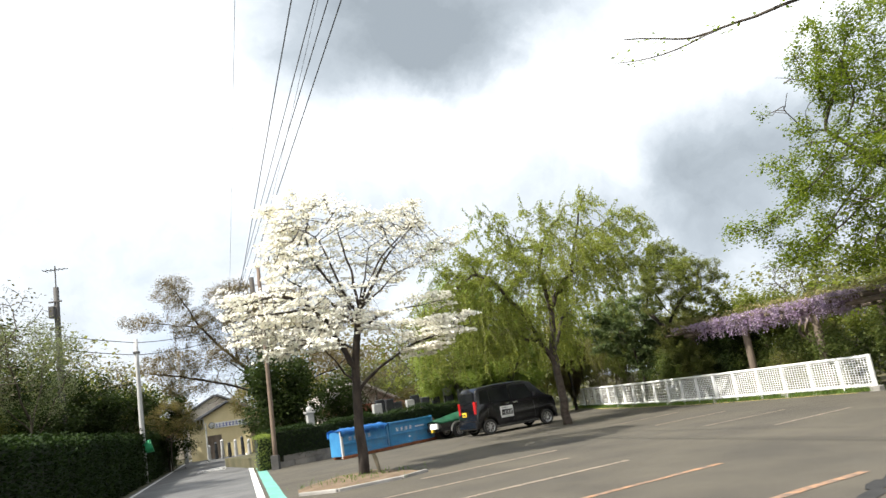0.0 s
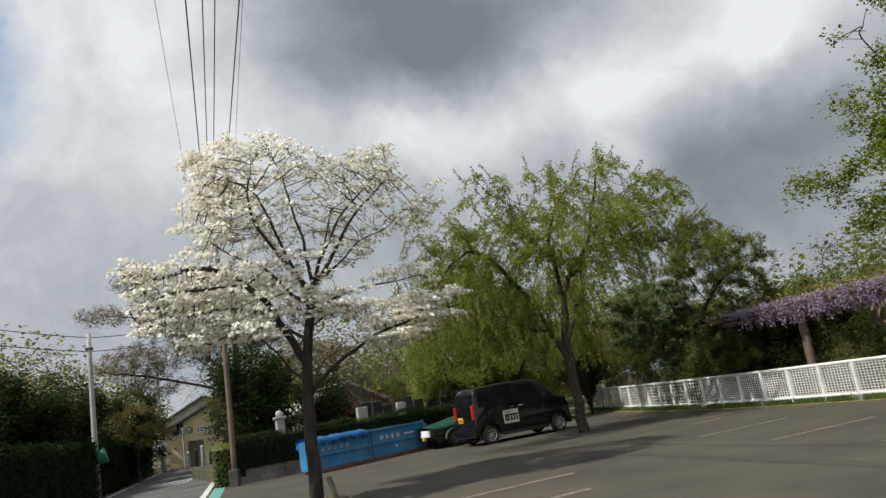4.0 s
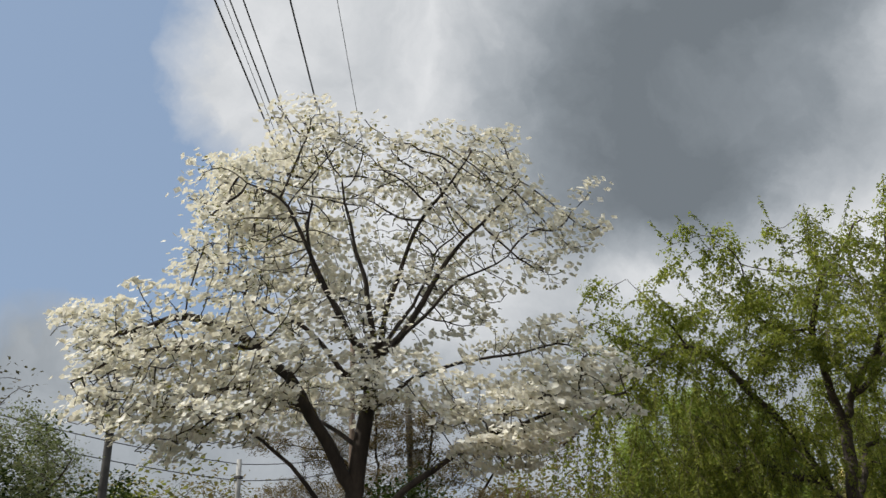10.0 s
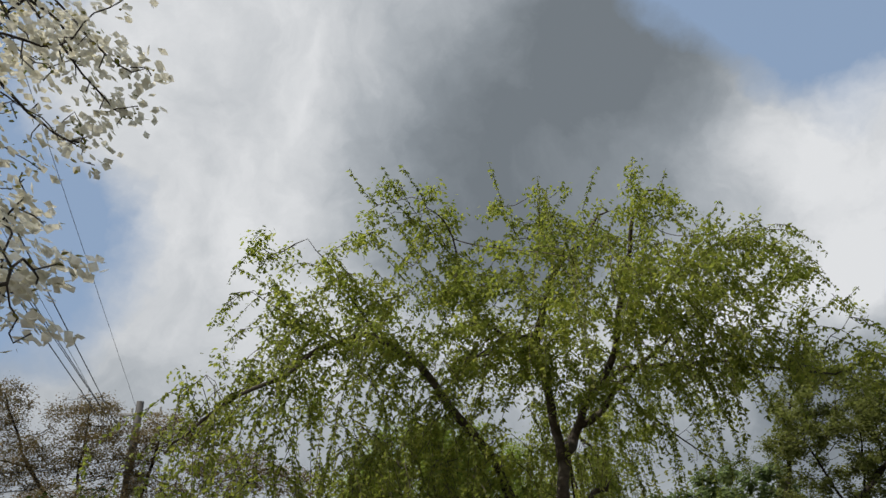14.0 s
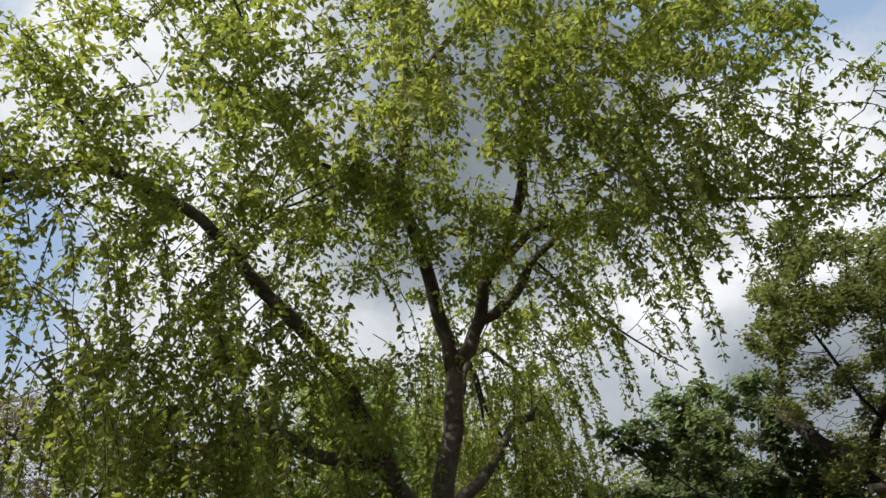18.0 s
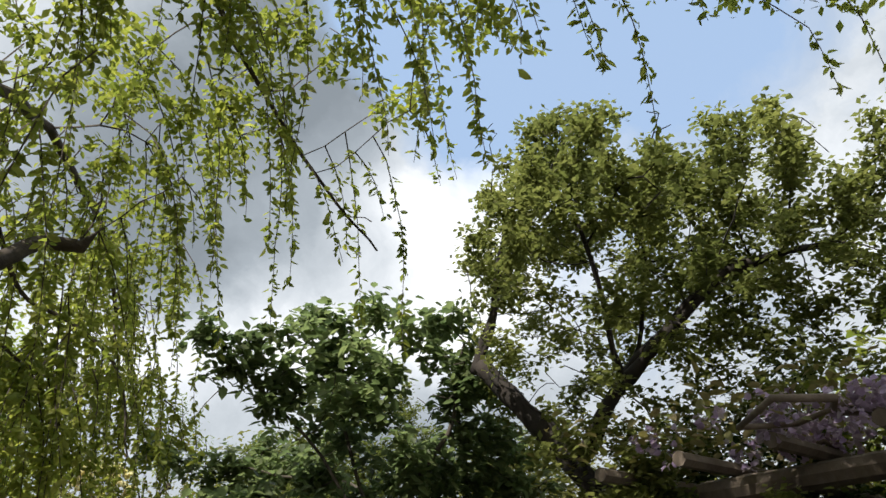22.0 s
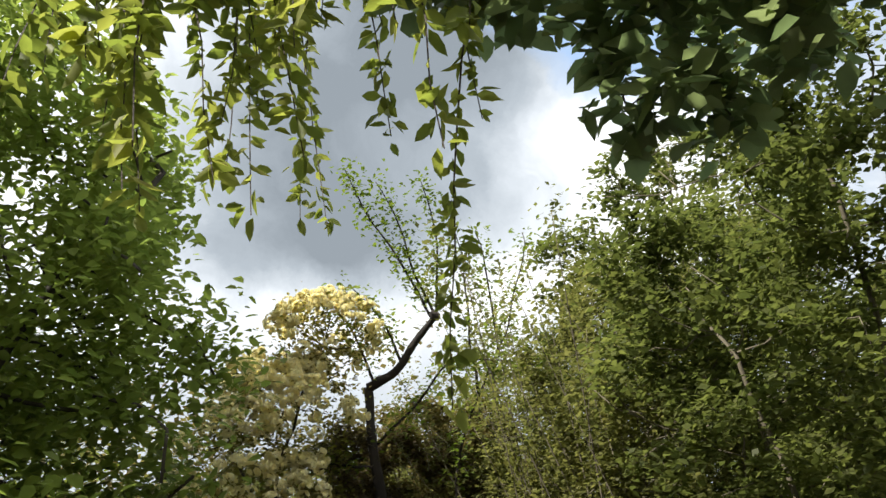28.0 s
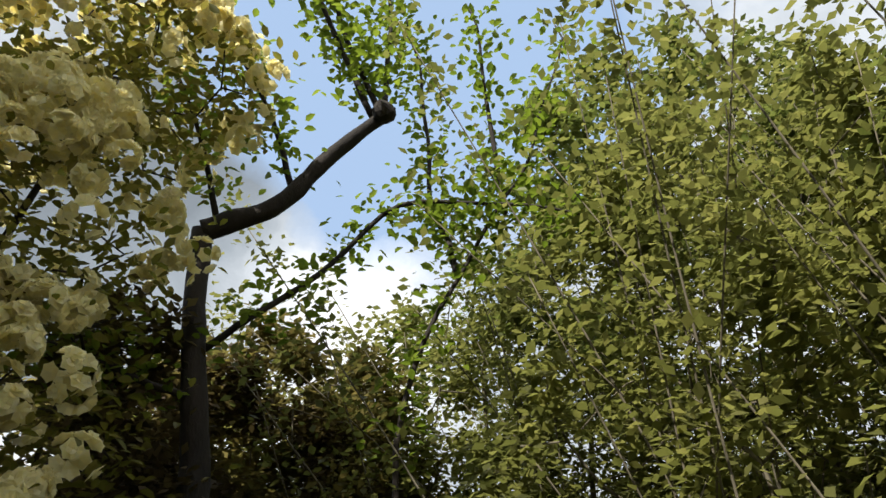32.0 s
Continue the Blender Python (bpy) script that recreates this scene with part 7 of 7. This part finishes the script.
house = gable_house("house", "cream gabled house with a blue-lettered sign at the lane's end", pose(-13.0, 47.0, 0, 0, 0, 10), 5.2, 9.0, 2.3, 3.5, CREAM, ROOF_GREY)
sg = part("sign_board", boxed(-1.0, 1.05, -0.08, -0.01, 1.93, 2.3, 0.01), WHITE_PLASTIC, house, "white sign board with blue lettering")
bm = bmesh.new()
for k in range(9):
    x = -0.93 + k * 0.215
    box(bm, x, x + 0.16, -0.09, -0.08, 2.01, 2.06)
    box(bm, x, x + 0.16, -0.09, -0.08, 2.15, 2.2)
    box(bm, x + 0.05, x + 0.1, -0.089, -0.081, 1.99, 2.24)
part("sign_lettering", bm, SIGN_BLUE, sg)
bm = boxed(0.9, 3.6, -1.6, -0.01, 1.85, 1.97, 0.02)
part("canopy", bm, ROOF_GREY, house, "dark lean-to canopy")
part("doorway", boxed(-1.5, -0.6, -0.04, 0.0, 0.0, 1.5, 0.01), BEAM, house)
part("shutter", boxed(1.3, 2.6, -0.05, 0.0, 0.0, 1.8, 0.01), BEAM, house)
window(house, (-1.9, 0.0, 2.0), 0.5, 0.7)
for k in range(7):
    fp = thing("fence_post", "pale upright stone post before the cream house", "post", pose(-13.9 + 0.42 * k, 44.6 + 0.1 * (k % 2), 0), "posts before the cream house")
    bm = bmesh.new()
    cyl(bm, (0, 0, -0.05), (0, 0, 0.85 + 0.12 * (k % 3)), 0.12, 0.1, 8)
    cyl(bm, (0, 0, 0.85 + 0.12 * (k % 3)), (0, 0, 0.95 + 0.12 * (k % 3)), 0.13, 0.02, 8)
    part("shaft", bm, (GREY_STONE, DARK_STONE)[k % 2], fp)
h2 = gable_house("house", "grey-roofed house half hidden by trees", pose(-17.0, 60.0, 0, 0, 0, 15), 7, 9, 2.9, 4.7, PALE_WALL, ROOF_GREY)
window(h2, (1.4, 0.0, 1.8), 1.4, 1.0)
h3 = gable_house("house", "pale house with red lean-to roof behind the graveyard", pose(-3.6, 36.0, 0, 0, 0, 24), 3.6, 5.0, 2.0, 3.0, PALE_WALL, PALE_WALL)
bm = boxed(-2.2, 2.4, -1.3, 0.0, 0.0, 0.1, 0.01)
bmesh.ops.transform(bm, matrix=Matrix.Translation((0, -0.02, 1.8)) @ Matrix.Rotation(radians(14), 4, "X"), verts=bm.verts)
part("lean_to_roof", bm, ROOF_RED, h3, "red tiled lean-to roof")
window(h3, (0.4, 0.0, 0.8), 1.2, 0.8)
mir = thing("traffic_mirror", "round orange-rimmed traffic mirror on a post", "mirror", pose(-13.3, 42.0, 0, 0, 0, 10))
bm = bmesh.new()
cyl(bm, (0, 0, -0.05), (0, 0, 2.3), 0.045, seg=8)
part("post", bm, POLE_GREY, mir)
for x in (-0.36, 0.36):
    bm = bmesh.new()
    cyl(bm, (x, -0.05, 2.1), (x, 0.03, 2.1), 0.2, 0.17, 20)
    part("rim", bm, POLE_DARK, mir)
    bm = bmesh.new()
    cyl(bm, (x, -0.06, 2.1), (x, -0.052, 2.1), 0.16, seg=20)
    part("glass", bm, CHROME, mir)
rs = thing("road_sign", "small red road sign on a grey post", "sign", pose(-14.3, 38.0, 0))
bm = bmesh.new()
cyl(bm, (0, 0, -0.05), (0, 0, 2.0), 0.03, seg=8)
part("post", bm, POLE_GREY, rs)
bm = bmesh.new()
cyl(bm, (0, -0.05, 1.75), (0, -0.03, 1.75), 0.18, seg=3)
part("plate", bm, RED_SIGN, rs)

# ---- graveyard stones behind the hedge ----
gr = random.Random(77)
for k in range(16):
    f = k / 15
    x, y = -2.4 + 5.8 * f + gr.uniform(-0.2, 0.2), 27.2 + 2.6 * f + gr.uniform(-0.4, 1.2)
    h = gr.uniform(0.75, 1.25)
    g = thing("gravestone", "upright polished dark gravestone behind the hedge" if k % 4 else "upright pale granite gravestone behind the hedge", "gravestone", pose(x, y, 0.37, 0, 0, 24 + gr.uniform(-8, 8)), "gravestones")
    m = GREY_STONE if k % 4 == 0 else DARK_STONE
    part("plinth", boxed(-0.42, 0.42, -0.3, 0.3, 0.0, 0.3, 0.02), GREY_STONE, g)
    part("base", boxed(-0.3, 0.3, -0.22, 0.22, 0.3, 0.5, 0.02), m, g)
    part("stone", boxed(-0.2, 0.2, -0.1, 0.1, 0.5, 0.5 + h, 0.025), m, g)
lan = thing("stone_pillar", "pale stone pillar with a rounded cap above the hedge", "pillar", pose(-4.75, 24.4, 0.37, 0, 0, 24))
part("shaft", boxed(-0.13, 0.13, -0.13, 0.13, 0.0, 1.38, 0.02), GREY_STONE, lan)
part("collar", boxed(-0.18, 0.18, -0.18, 0.18, 1.38, 1.46, 0.02), GREY_STONE, lan)
bm = bmesh.new()
bmesh.ops.create_uvsphere(bm, u_segments=14, v_segments=8, radius=0.12)
bmesh.ops.translate(bm, verts=bm.verts, vec=(0, 0, 1.54))
part("cap", bm, GREY_STONE, lan)
